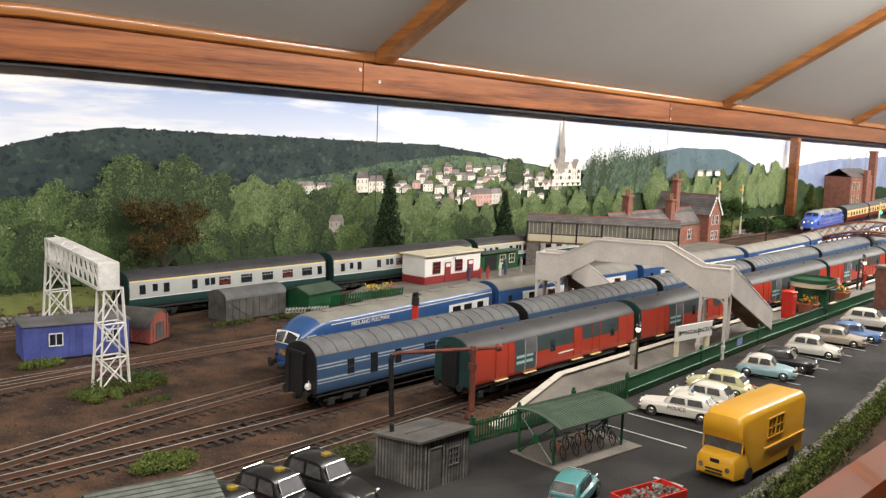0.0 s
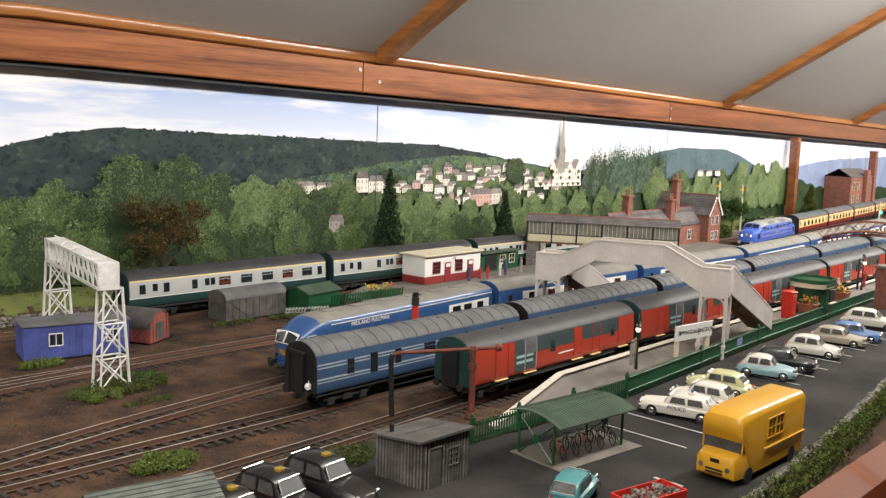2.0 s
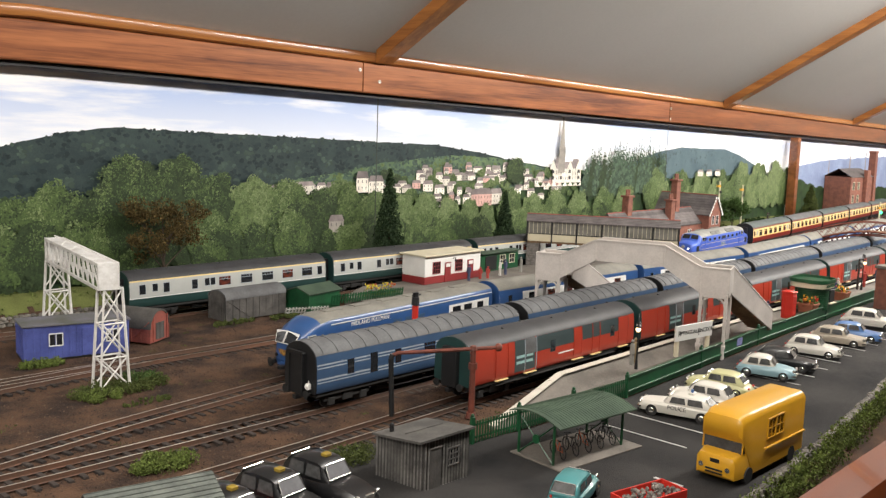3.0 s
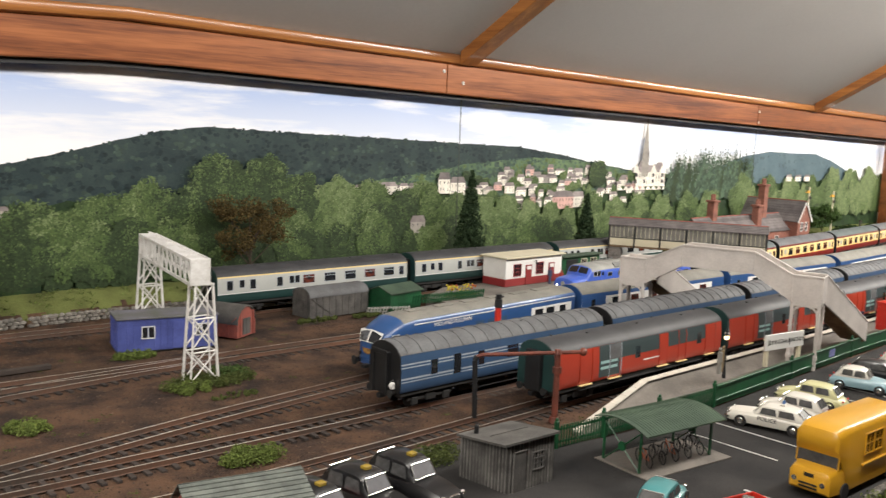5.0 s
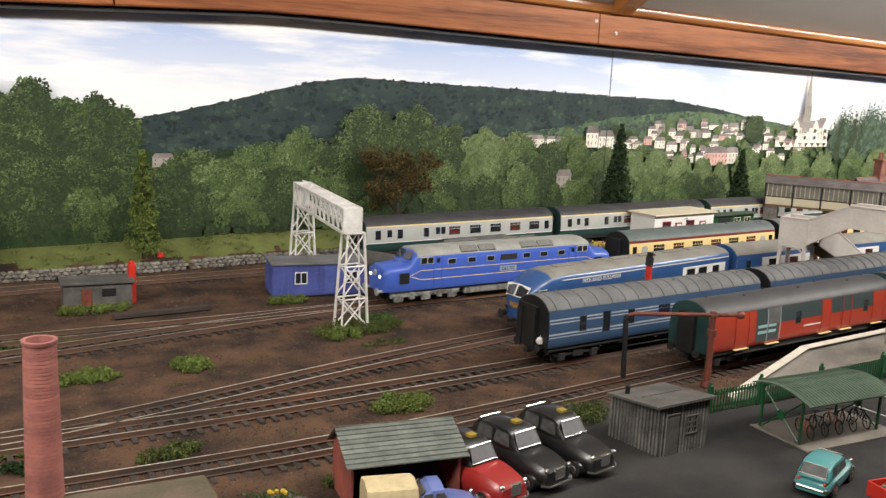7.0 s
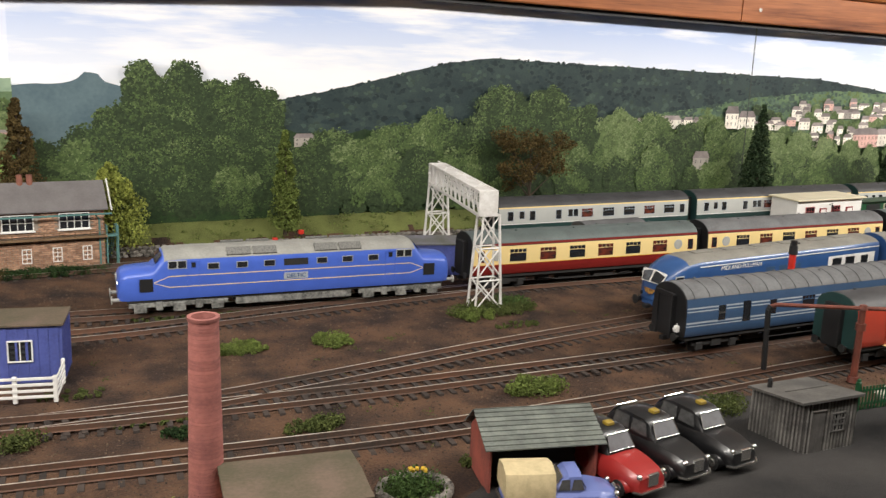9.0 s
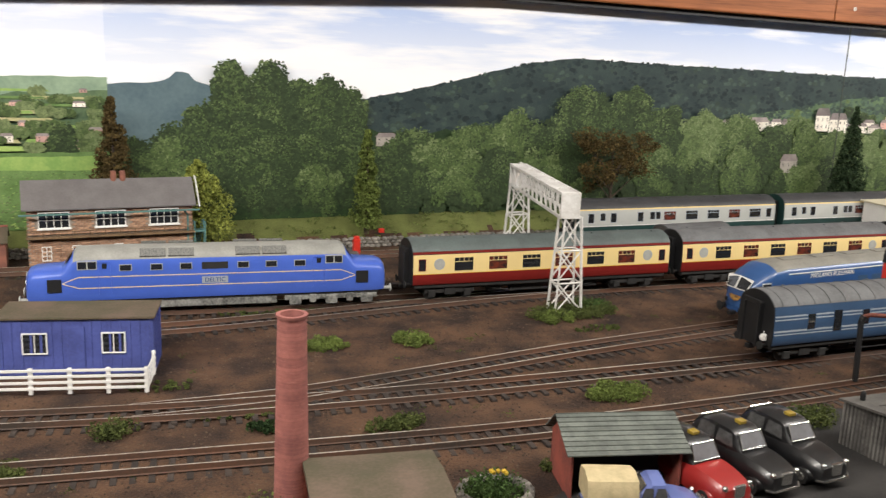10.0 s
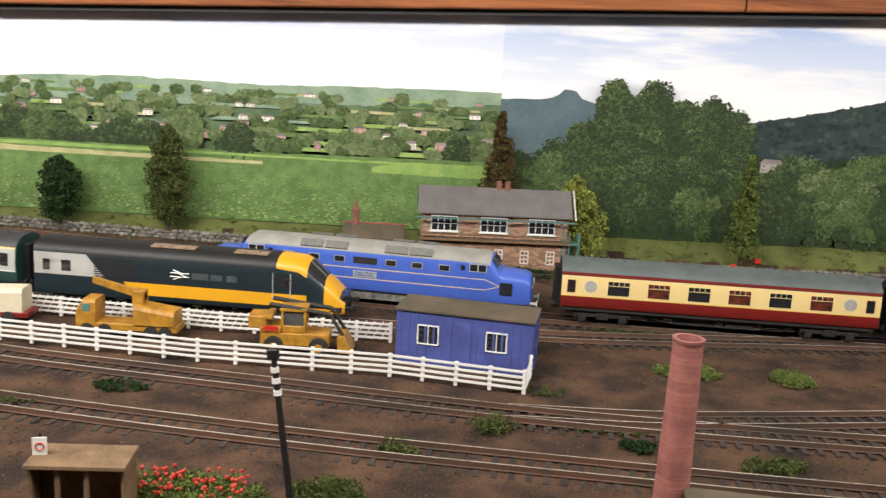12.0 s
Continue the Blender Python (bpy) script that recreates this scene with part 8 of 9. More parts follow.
for x in (-0.028, -0.018, 0.014, 0.026):
    for s in (-1, 1):
        me = Mesh()
        me.tube((x, s * 0.0085 - 0.0015, 0.0048), (x, s * 0.0085 + 0.0015, 0.0048), 0.0048, n=12)
        part("wheel", me, TYRE, cl)
lr = thing("lorry", "cream and red toy lorry", "lorry", pose(-0.415, 0.634, 0, 0, 0, 4))
me = Mesh()
me.loft([vr(-0.04, 0.009, 0.008, 0.024, 0.002), vr(0.036, 0.009, 0.008, 0.026, 0.003)], 0)
part("body", me, CREAMW, lr)
me = Mesh()
me.box(-0.04, 0.040, -0.0095, 0.0095, 0.005, 0.009)
part("chassis", me, MAROON, lr)
for x in (-0.024, 0.026):
    for s in (-1, 1):
        me = Mesh()
        me.tube((x, s * 0.0085 - 0.0015, 0.0048), (x, s * 0.0085 + 0.0015, 0.0048), 0.0048, n=12)
        part("wheel", me, TYRE, lr)

# leaning black and white pole, wayside shelter
pp = thing("marker_pole", "leaning black pole with white bands", "pole", pose(-0.1425, 0.3930, 0, 0, -7, 0))
me = Mesh()
me.tube((0, 0, -0.001), (0, 0, 0.074), 0.0017, 0.0013, 8)
part("pole", me, BLACK, pp)
me = Mesh()
me.box(-0.0026, 0.0026, -0.0016, 0.0016, 0.0725, 0.077)
part("cap", me, BLACK, pp)
for z in (0.0665, 0.0615, 0.0560):
    me = Mesh()
    me.tube((0, 0, z), (0, 0, z + 0.0024), 0.0019, n=8)
    part("band", me, WHITE, pp)
sh = thing("wayside_shelter", "brown timber open-fronted shelter", "shelter", seg_pose((-0.2500, 0.3660), (-0.2035, 0.3700)))
me = Mesh()
me.box(0, 0.042, 0.0, 0.022, 0.0265, 0.0285)
part("roof", me, TIMBER, sh)
for x0, x1, y0, y1 in ((0.001, 0.041, 0.019, 0.0205), (0.001, 0.0025, 0.002, 0.020), (0.0395, 0.041, 0.002, 0.020)):
    me = Mesh()
    me.box(x0, x1, y0, y1, 0, 0.0266)
    part("wall", me, TIMBER, sh)
for x in (0.013, 0.025):
    me = Mesh()
    me.box(x - 0.001, x + 0.001, 0.002, 0.004, 0, 0.0266)
    part("post", me, TIMBER, sh)
sg = thing("stop_sign", "white roadside sign with a red ring on a thin post", "sign", pose(-0.2475, 0.3775, 0, 0, 0, 12))
me = Mesh()
me.tube((0, 0, 0), (0, 0, 0.038), 0.0006, n=6)
part("post", me, BLACK, sg)
me = Mesh()
me.box(-0.003, 0.003, -0.0012, -0.0006, 0.0255, 0.0365)
part("plate", me, WHITE, sg)
me = Mesh()
me.rod([(0.0017 * math.cos(radians(a)), -0.0014, 0.0325 + 0.0017 * math.sin(radians(a))) for a in range(0, 361, 30)], 0.0003, 4)
part("ring", me, KIOSKRED, sg)

# old hut and red post by the rear track
hb2 = thing("platelayers_hut", "grey weathered lineside hut with a flat roof", "hut", seg_pose((0.1045, 0.785), (0.158, 0.778)))
me = Mesh()
me.box(0, 0.054, 0, 0.026, 0, 0.0215)
part("wall", me, OLDWOOD, hb2)
me = Mesh()
me.box(-0.002, 0.056, -0.002, 0.028, 0.0215, 0.0235)
part("roof", me, FELT, hb2)
me = Mesh()
me.box(0.030, 0.041, -0.0005, 0.0005, 0.011, 0.0175)
part("window", me, BLACK, hb2)
me = Mesh()
me.box(0.014, 0.022, -0.0006, 0.0002, 0.001, 0.018)
part("door", me, IRONRED, hb2)
rp = thing("red_post", "bright red square lineside post", "post", pose(0.1615, 0.794, 0))
me = Mesh()
me.box(-0.003, 0.003, -0.003, 0.003, 0, 0.034)
part("shaft", me, KIOSKRED, rp)
me = Mesh()
me.box(-0.0022, 0.0022, -0.0022, 0.0022, 0.034, 0.0365)
part("cap", me, KIOSKRED, rp)
me = Mesh()
me.box(0.135, 0.215, 0.7445, 0.7505, 0.0, 0.004)
solid("sleeper_stack", me, SLEEPER, "stack of old dark timbers beside the track", "timber", at=pose(0, 0, 0))
me = Mesh()
me.box(0.2160, 0.2215, 0.8755, 0.8795, 0.014, 0.0185)
solid("red_box", me, KIOSKRED, "small red lineside box on the wall", "box", at=pose(0, 0.03, 0.0))

# two-storey signal box
sb = thing("signal_box", "brick signal box with white windows and grey roof", "signal box", seg_pose((-0.1130, 0.8690), (0.0265, 0.8790), 0.0))
W, D = 0.140, 0.040
me = Mesh()
me.box(0.0006, W - 0.0006, 0.0006, D, 0, 0.0560)
part("core", me, MORTAR, sb)
base = Mesh()
base.box(-0.0021, 0.0021, -0.0009, 0.0009, -0.0008, 0.0008, c=0.0001)
bd = base.data("brick", TANBRICK)
holes = [(0.008, 0.036, 0.0365, 0.0505), (0.055, 0.083, 0.0365, 0.0505), (0.101, 0.129, 0.0365, 0.0505), (0.0, W, 0.0275, 0.0300)]
count = 0
rest = Mesh()
for r in range(29):
    z = 0.0012 + 0.0019 * r
    for k in range(31):
        x = 0.0022 + 0.0046 * k + (0.0023 if r % 2 else 0)
        if x > W - 0.002 or any(a - 0.002 < x < b + 0.002 and c - 0.001 < z < d + 0.001 for a, b, c, d in holes):
            continue
        if z > 0.030 and count < 280:
            part("brick", bd, None, sb, at=(x, 0.0002, z))
            count += 1
        else:
            i = len(rest.v)
            rest.v += [(v[0] + x, v[1] + 0.0002, v[2] + z) for v in base.v]
            rest.f += [tuple(i + q for q in f) for f in base.f]
            rest.m += base.m
    for k in range(9):
        y = 0.003 + 0.0046 * k + (0.0023 if r % 2 else 0)
        i = len(rest.v)
        rest.v += [(W - 0.0002 + v[1], y + v[0], v[2] + z) for v in base.v]
        rest.f += [tuple(i + q for q in f) for f in base.f]
        rest.m += base.m
tagged(part("bricks", rest, TANBRICK, sb), kind="stuff")
for x in (0.022, 0.069, 0.115):
    pane_window(sb, x, 0.0370, 0.024, 0.0130, -0.0008, (3, 1))
    me = Mesh()
    me.box(x - 0.014, x + 0.014, -0.0026, 0.0004, 0.0352, 0.0364)
    part("sill", me, WHITE, sb)
for x in (0.040, 0.075, 0.100, 0.015, 0.125):
    pane_window(sb, x, 0.0080, 0.0065, 0.0115, -0.0008, (1, 2))
me = Mesh()
me.box(-0.001, W + 0.002, -0.0060, 0.0006, 0.0278, 0.0292)
for k in range(12):
    me.box(W * k / 11 - 0.0004, W * k / 11 + 0.0004, -0.006, -0.0052, 0.0292, 0.0345)
me.box(0, W, -0.0060, -0.0054, 0.0340, 0.0346)
part("walkway", me, TIMBER, sb)
gable_walls(sb, 0, W, 0.0002, D, 0.0490, 0.0560, 0.0190, BRICK, "gable")
gable_roof(sb, 0, W, 0, D, 0.0560, 0.0190, mat("grey_roof", (0.155, 0.145, 0.145), 0.8, scale=60, dark=(0.12, 0.11, 0.11)), over=0.0035)
me = Mesh()
me.box(-0.006, W + 0.006, -0.0085, -0.0068, 0.0490, 0.0505)
part("gutter", me, TEAL, sb)
me = Mesh()
me.rod([(W - 0.008, -0.007, 0.0495), (W - 0.004, -0.001, 0.044), (W - 0.004, -0.0012, 0.001)], 0.0009, 6)
part("downpipe", me, TEAL, sb)
for s in (0, D):
    me = Mesh()
    me.bar((W + 0.0065, s - 0.004 if s == 0 else s + 0.004, 0.052), (W + 0.0065, D / 2, 0.077), 0.0010)
    part("bargeboard", me, WHITE, sb)
me = Mesh()
for q in (-0.004, 0.004):
    me.tube((0.078 + q, D / 2, 0.072), (0.078 + q, D / 2, 0.083), 0.0028, 0.0024, 8)
part("chimney_pot", me, BRICK, sb)
me = Mesh()
for k in range(10):
    f = k / 10
    me.box(W + 0.002, W + 0.010, 0.004 + 0.026 * f, 0.007 + 0.026 * f, 0.028 - 0.027 * f, 0.029 - 0.027 * f)
for y0, z0, y1, z1 in ((0.004, 0.029, 0.030, 0.002),):
    for x in (W + 0.002, W + 0.010):
        me.bar((x, y0, z0), (x, y1, z1), 0.0009)
        me.bar((x, y0, z0 + 0.009), (x, y1, z1 + 0.009), 0.0007)
me.box(W + 0.001, W + 0.012, -0.003, 0.006, 0.0275, 0.029)
for x, y in ((W + 0.0115, -0.0025), (W + 0.0115, 0.0055), (W + 0.002, -0.0025)):
    me.box(x - 0.0006, x + 0.0006, y - 0.0006, y + 0.0006, 0, 0.038)
part("steps", me, TEAL, sb)
sm = thing("lamp_hut", "small brown hut with a brick chimney", "hut", seg_pose((-0.1870, 0.874), (-0.1260, 0.876)))
gable_walls(sm, 0, 0.056, 0, 0.03, 0, 0.0245, 0.010, BRICK)
gable_roof(sm, 0, 0.056, 0, 0.03, 0.0245, 0.010, MOSSROOF, ridge_m=FADEDRED)
me = Mesh()
me.box(0.007, 0.013, 0.012, 0.018, 0.030, 0.050)
me.box(0.0062, 0.0138, 0.0112, 0.0188, 0.047, 0.049)
me.tube((0.010, 0.015, 0.050), (0.010, 0.015, 0.058), 0.0018, 0.0014, 8)
part("chimney", me, BRICK, sm)

# far platform with a canopy, a small red van and planters
cn = thing("platform_canopy", "low platform canopy with a dark roof and white valance", "canopy", seg_pose((1.325, 0.6215), (1.530, 0.6165)))
Lc = 0.205
me = Mesh()
me.box(0, Lc, -0.011, 0.011, 0.0345, 0.0362)
part("roof", me, OLDWOOD, cn)
for k in range(int(Lc / 0.0042)):
    me = Mesh()
    me.box(0.0042 * k + 0.0002, 0.0042 * k + 0.0040, -0.0116, -0.0110, 0.0305 if k % 2 else 0.0312, 0.0352)
    part("valance_board", me, CREAMW, cn)
for x in (0.02, 0.075, 0.13, 0.185):
    me = Mesh()
    me.tube((x, 0, 0), (x, 0, 0.0346), 0.0011, 0.0009, 7)
    me.bar((x, 0, 0.027), (x + 0.006, 0, 0.0340), 0.0006)
    me.bar((x, 0, 0.027), (x - 0.006, 0, 0.0340), 0.0006)
    part("column", me, BLACK, cn)
rv = thing("minivan", "small red van parked on the far platform", "van", pose(1.345, 0.668, 0.0105, 0, 0, 12))
me = Mesh()
me.loft([[(x, -w, 0.003), (x, -w, h * 0.6), (x, -w * 0.85, h), (x, w * 0.85, h), (x, w, h * 0.6), (x, w, 0.003)] for x, w, h in ((-0.020, 0.0085, 0.0165), (-0.018, 0.0095, 0.0185), (0.010, 0.0095, 0.0185), (0.016, 0.0092, 0.0120), (0.021, 0.0085, 0.0105))], 0)
part("body", me, KIOSKRED, rv, smooth=True)
for s_ in (-1, 1):
    me = Mesh()
    me.box(-0.002, 0.010, s_ * 0.0093 - 0.0004, s_ * 0.0093 + 0.0004, 0.0115, 0.0160)
    part("side_window", me, GLASS, rv)
    for x in (-0.012, 0.013):
        me = Mesh()
        me.tube((x, s_ * 0.0085 - 0.0012, 0.0036), (x, s_ * 0.0085 + 0.0012, 0.0036), 0.0036, n=12)
        part("wheel", me, BLACK, rv)
for x, y in ((1.137, 0.4085), (1.018, 0.4015)):
    pt = thing("planter", "terracotta planter of flowers on the platform", "planter", pose(x, y, 0.0125))
    me = Mesh()
    me.loft([rounded(r, r, 0.003, z) for r, z in ((0.0085, 0), (0.0098, 0.0085), (0.0104, 0.0086), (0.0104, 0.0105), (0.0094, 0.0105), (0.0090, 0.0090))], 0)
    part("tub", me, mat("terracotta", (0.36, 0.13, 0.07), 0.8) if "terracotta" not in bpy.data.materials else bpy.data.materials["terracotta"], pt)
    me = Mesh()
    for _ in range(46):
        me.ball((random.uniform(-0.0085, 0.0085), random.uniform(-0.0085, 0.0085), random.uniform(0.0095, 0.0175)), random.uniform(0.0009, 0.0018), random.choice((0, 0, 0, 1, 2)), rough=0.3, rows=3, n=5)
    part("flowers", me, [mat("tub_leaf", (0.10, 0.15, 0.04), 0.9), HSTYELLOW, KIOSKRED], pt, "leafy mixed flowers").name = "planting"

# far end: red arched footbridge, signals, telegraph poles
ar = thing("arched_footbridge", "red iron arched footbridge over the tracks", "footbridge", seg_pose((1.56, 0.648), (1.61, 0.385)))
L = dist((1.56, 0.648), (1.61, 0.385))
n = 20
zz = lambda f: 0.026 + 0.036 * math.sin(math.pi * f)
for s in (-0.012, 0.012):
    me = Mesh()
    for k in range(n):
        a, b = k / n, (k + 1) / n
        for dz, w in ((0, 0.0018), (0.016, 0.0012), (-0.006, 0.0015)):
            me.bar((L * a, s, zz(a) + dz), (L * b, s, zz(b) + dz), w)
        me.bar((L * a, s, zz(a)), (L * b, s, zz(b) + 0.016), 0.0007)
        me.bar((L * a, s, zz(a) + 0.016), (L * b, s, zz(b)), 0.0007)
        me.bar((L * a, s, zz(a) - 0.006), (L * b, s, zz(b)), 0.0007)
    part("truss", me, IRONRED, ar)
for e in (0, L):
    for s in (-0.012, 0.012):
        me = Mesh()
        me.tube((e, s, 0), (e, s, 0.044), 0.0020, 0.0016, 8)
        part("column", me, IRONRED, ar)
me = Mesh()
me.loft([[(L * k / n, -0.011, zz(k / n)), (L * k / n, 0.011, zz(k / n)), (L * k / n, 0.011, zz(k / n) + 0.001), (L * k / n, -0.011, zz(k / n) + 0.001)] for k in range(n + 1)], 0)
part("deck", me, TIMBER, ar)


def signal(x, y, h, arms, lit=False):
    t = thing("semaphore_signal", "white lattice signal post with yellow arms", "signal", pose(x, y, 0))
    me = Mesh()
    me.tube((0, 0, 0), (0, 0, h), 0.0022, 0.0016, 6)
    part("post", me, CREAMW, t)
    for z in arms:
        me = Mesh()
        me.box(-0.016, 0.002, -0.0016, -0.0008, h - z - 0.0022, h - z + 0.0022)
        me.box(-0.0145, -0.0120, -0.0019, -0.0015, h - z - 0.0022, h - z + 0.0022, 1)
        part("arm", me, [HSTYELLOW, BLACK], t)
    me = Mesh()
    me.tube((0, -0.0020, h - 0.022), (0, -0.0045, h - 0.022), 0.0030, n=10)
    part("lens", me, SIGNALGREEN if lit else BLACK, t)


signal(2.06, 0.665, 0.085, (0.012,), True)
signal(1.79, 0.905, 0.120, (0.01,))
signal(1.90, 0.905, 0.110, (0.01,))
for x, y, h in ((1.80, 0.80, 0.062), (2.25, 0.83, 0.055), (1.26, 0.430, 0.052)):
    t = thing("telegraph_pole", "dark wooden telegraph pole with cross arms", "telegraph pole", pose(x, y, 0))
    me = Mesh()
    me.tube((0, 0, 0), (0, 0, h), 0.0016, 0.0012, 7)
    part("pole", me, SLEEPER, t)
    for z in (h - 0.004, h - 0.009, h - 0.014):
        me = Mesh()
        me.box(-0.007, 0.007, -0.0016, -0.0006, z - 0.0006, z + 0.0006)
        for q in (-0.006, -0.003, 0.003, 0.006):
            me.tube((q, -0.001, z + 0.0006), (q, -0.001, z + 0.0022), 0.0005, n=5)
        part("cross_arm", me, SLEEPER, t)
ml = thing("mill", "red brick mill building with a tall square chimney", "mill", pose(2.505, 0.905, 0.0))
me = Mesh()
me.box(-0.03, 0.13, -0.03, 0.04, 0, 0.122)
part("wall", me, BRICK, ml)
gable_roof(ml, -0.03, 0.13, -0.03, 0.04, 0.122, 0.020, SLATE)
me = Mesh()
me.box(0.060, 0.085, -0.040, -0.0302, 0, 0.140)
part("stair_tower", me, BRICK, ml)
me = Mesh()
me.loft([[(0.155 - r, -0.02 - r, z), (0.155 + r, -0.02 - r, z), (0.155 + r, -0.02 + r, z), (0.155 - r, -0.02 + r, z)] for r, z in ((0.0105, 0), (0.0085, 0.186), (0.0095, 0.187), (0.0095, 0.192))], 0)
part("chimney", me, BRICK, ml)
me = Mesh()
me.box(0.1305, 0.20, -0.010, 0.04, 0, 0.112)
part("annex", me, BRICK, ml)
for i in range(4):
    for j in range(3):
        if i != 2:
            pane_window(ml, -0.010 + 0.036 * i, 0.020 + 0.034 * j, 0.013, 0.019, -0.0306, (1, 1), CREAMW)
bp = thing("brick_pier", "tall brown brick pier with a stone cap", "pier", pose(1.186, 0.372, 0))
me = Mesh()
me.box(-0.009, 0.009, -0.009, 0.009, 0, 0.052)
part("shaft", me, BRICK, bp)
me = Mesh()
me.box(-0.011, 0.011, -0.011, 0.011, 0.052, 0.056)
part("cap", me, CEMENT, bp)

# little model figures, luggage, planters on the platforms
FIG = [mat("figure_" + n, c, 0.7) for n, c in (("tan", (0.42, 0.32, 0.18)), ("grey", (0.32, 0.31, 0.28)), ("red", (0.40, 0.05, 0.04)), ("navy", (0.05, 0.06, 0.12)), ("white", (0.6, 0.58, 0.54)))]


def figure(x, y, z, k, sit=False):
    me = Mesh()
    h = 0.0225 if not sit else 0.016
    me.tube((0, 0, 0), (0, 0, h * 0.45), 0.0020, 0.0019, 8)
    me.tube((0, 0, h * 0.45), (0, 0, h * 0.82), 0.0024, 0.0019, 8)
    me.tube((0.0022, 0, h * 0.80), (0.0026, -0.0008, h * 0.48), 0.0008, n=6)
    me.tube((-0.0022, 0, h * 0.80), (-0.0026, -0.0008, h * 0.48), 0.0008, n=6)
    me.ball((0, 0, h * 0.92), 0.0015, rows=5, n=8)
    solid("model_figure", me, FIG[k], "small plain painted model figure standing on the platform", "figure", at=pose(x, y, z, 0, 0, k * 50), group="platform figures", smooth=True)


for x, y, k in ((0.6455, 0.4020, 0), (0.6370, 0.4000, 1), (0.917, 0.412, 2), (0.925, 0.409, 3), (1.15, 0.42, 3), (1.17, 0.424, 4), (1.27, 0.425, 2), (1.33, 0.428, 3)):
    figure(x, y, 0.0125, k)
for x, y, k in ((0.865, 0.790, 3), (0.890, 0.792, 2), (0.902, 0.789, 2), (0.935, 0.795, 4), (0.948, 0.796, 3), (0.985, 0.798, 1)):
    figure(x, y, 0.010, k, k == 2)


# ---- stone walls, trees, bushes, weeds ----
def leaf_mat(name, a, d):
    return mat(name, a, 0.9, scale=150, fine=900, dark=d, spec=0.15, rnd=0.4)


L_DARK, L_MID, L_BRIGHT, L_OLIVE, L_BROWN, L_SPRUCE, L_YELLOW = (leaf_mat("foliage_" + n, a, d) for n, a, d in (
    ("dark", (0.035, 0.065, 0.020), (0.015, 0.030, 0.012)), ("mid", (0.075, 0.125, 0.035), (0.035, 0.065, 0.020)), ("bright", (0.150, 0.195, 0.048), (0.080, 0.105, 0.028)),
    ("olive", (0.098, 0.118, 0.035), (0.046, 0.060, 0.019)), ("brown", (0.115, 0.082, 0.030), (0.050, 0.036, 0.015)), ("spruce", (0.050, 0.078, 0.036), (0.018, 0.034, 0.018)), ("yellow", (0.29, 0.32, 0.07), (0.15, 0.18, 0.040))))
BARK = mat("bark", (0.075, 0.052, 0.035), 0.9, scale=150, dark=(0.035, 0.025, 0.018))


def clump(me, c, r, n, size, flat=1.0, hollow=0.3):
    """Small tilted leaves scattered through a rounded volume."""
    for _ in range(n):
        d = Vector((random.gauss(0, 1), random.gauss(0, 1), random.gauss(0, 1))).normalized() * r * (hollow + (1 - hollow) * random.random() ** 0.5)
        p = Vector(c) + Vector((d.x, d.y, d.z * flat))
        q = Euler((random.uniform(0, 6.28), random.uniform(0, 6.28), random.uniform(0, 6.28)))
        s = size * random.uniform(0.6, 1.3)
        pts = [Vector((-s, 0, 0)), Vector((0, -s * 0.7, s * 0.25)), Vector((s, 0, 0)), Vector((0, s * 0.7, s * 0.25))]
        for v in pts:
            v.rotate(q)
        me.face([p + v for v in pts])


def bush(x, y, w, d, h, m, n=380, size=0.0008, label="low green scatter bush on the bare earth", z=0.0):
    me = Mesh()
    w, d, h = w * 1.12, d * 1.2, h * 1.12
    for _ in range(max(8, int(w * d * 60000))):
        a, q = random.random() * 6.283, math.sqrt(random.random())
        cx, cy = q * math.cos(a) * w / 2, q * math.sin(a) * d / 2
        r = h * random.uniform(0.35, 0.6)
        clump(me, (cx, cy, r * 0.75), r, max(26, int(n / 6)), size, 0.9, 0.4)
    return solid("bush", me, m, label, "bush", at=pose(x, y, z), group="scatter bushes")


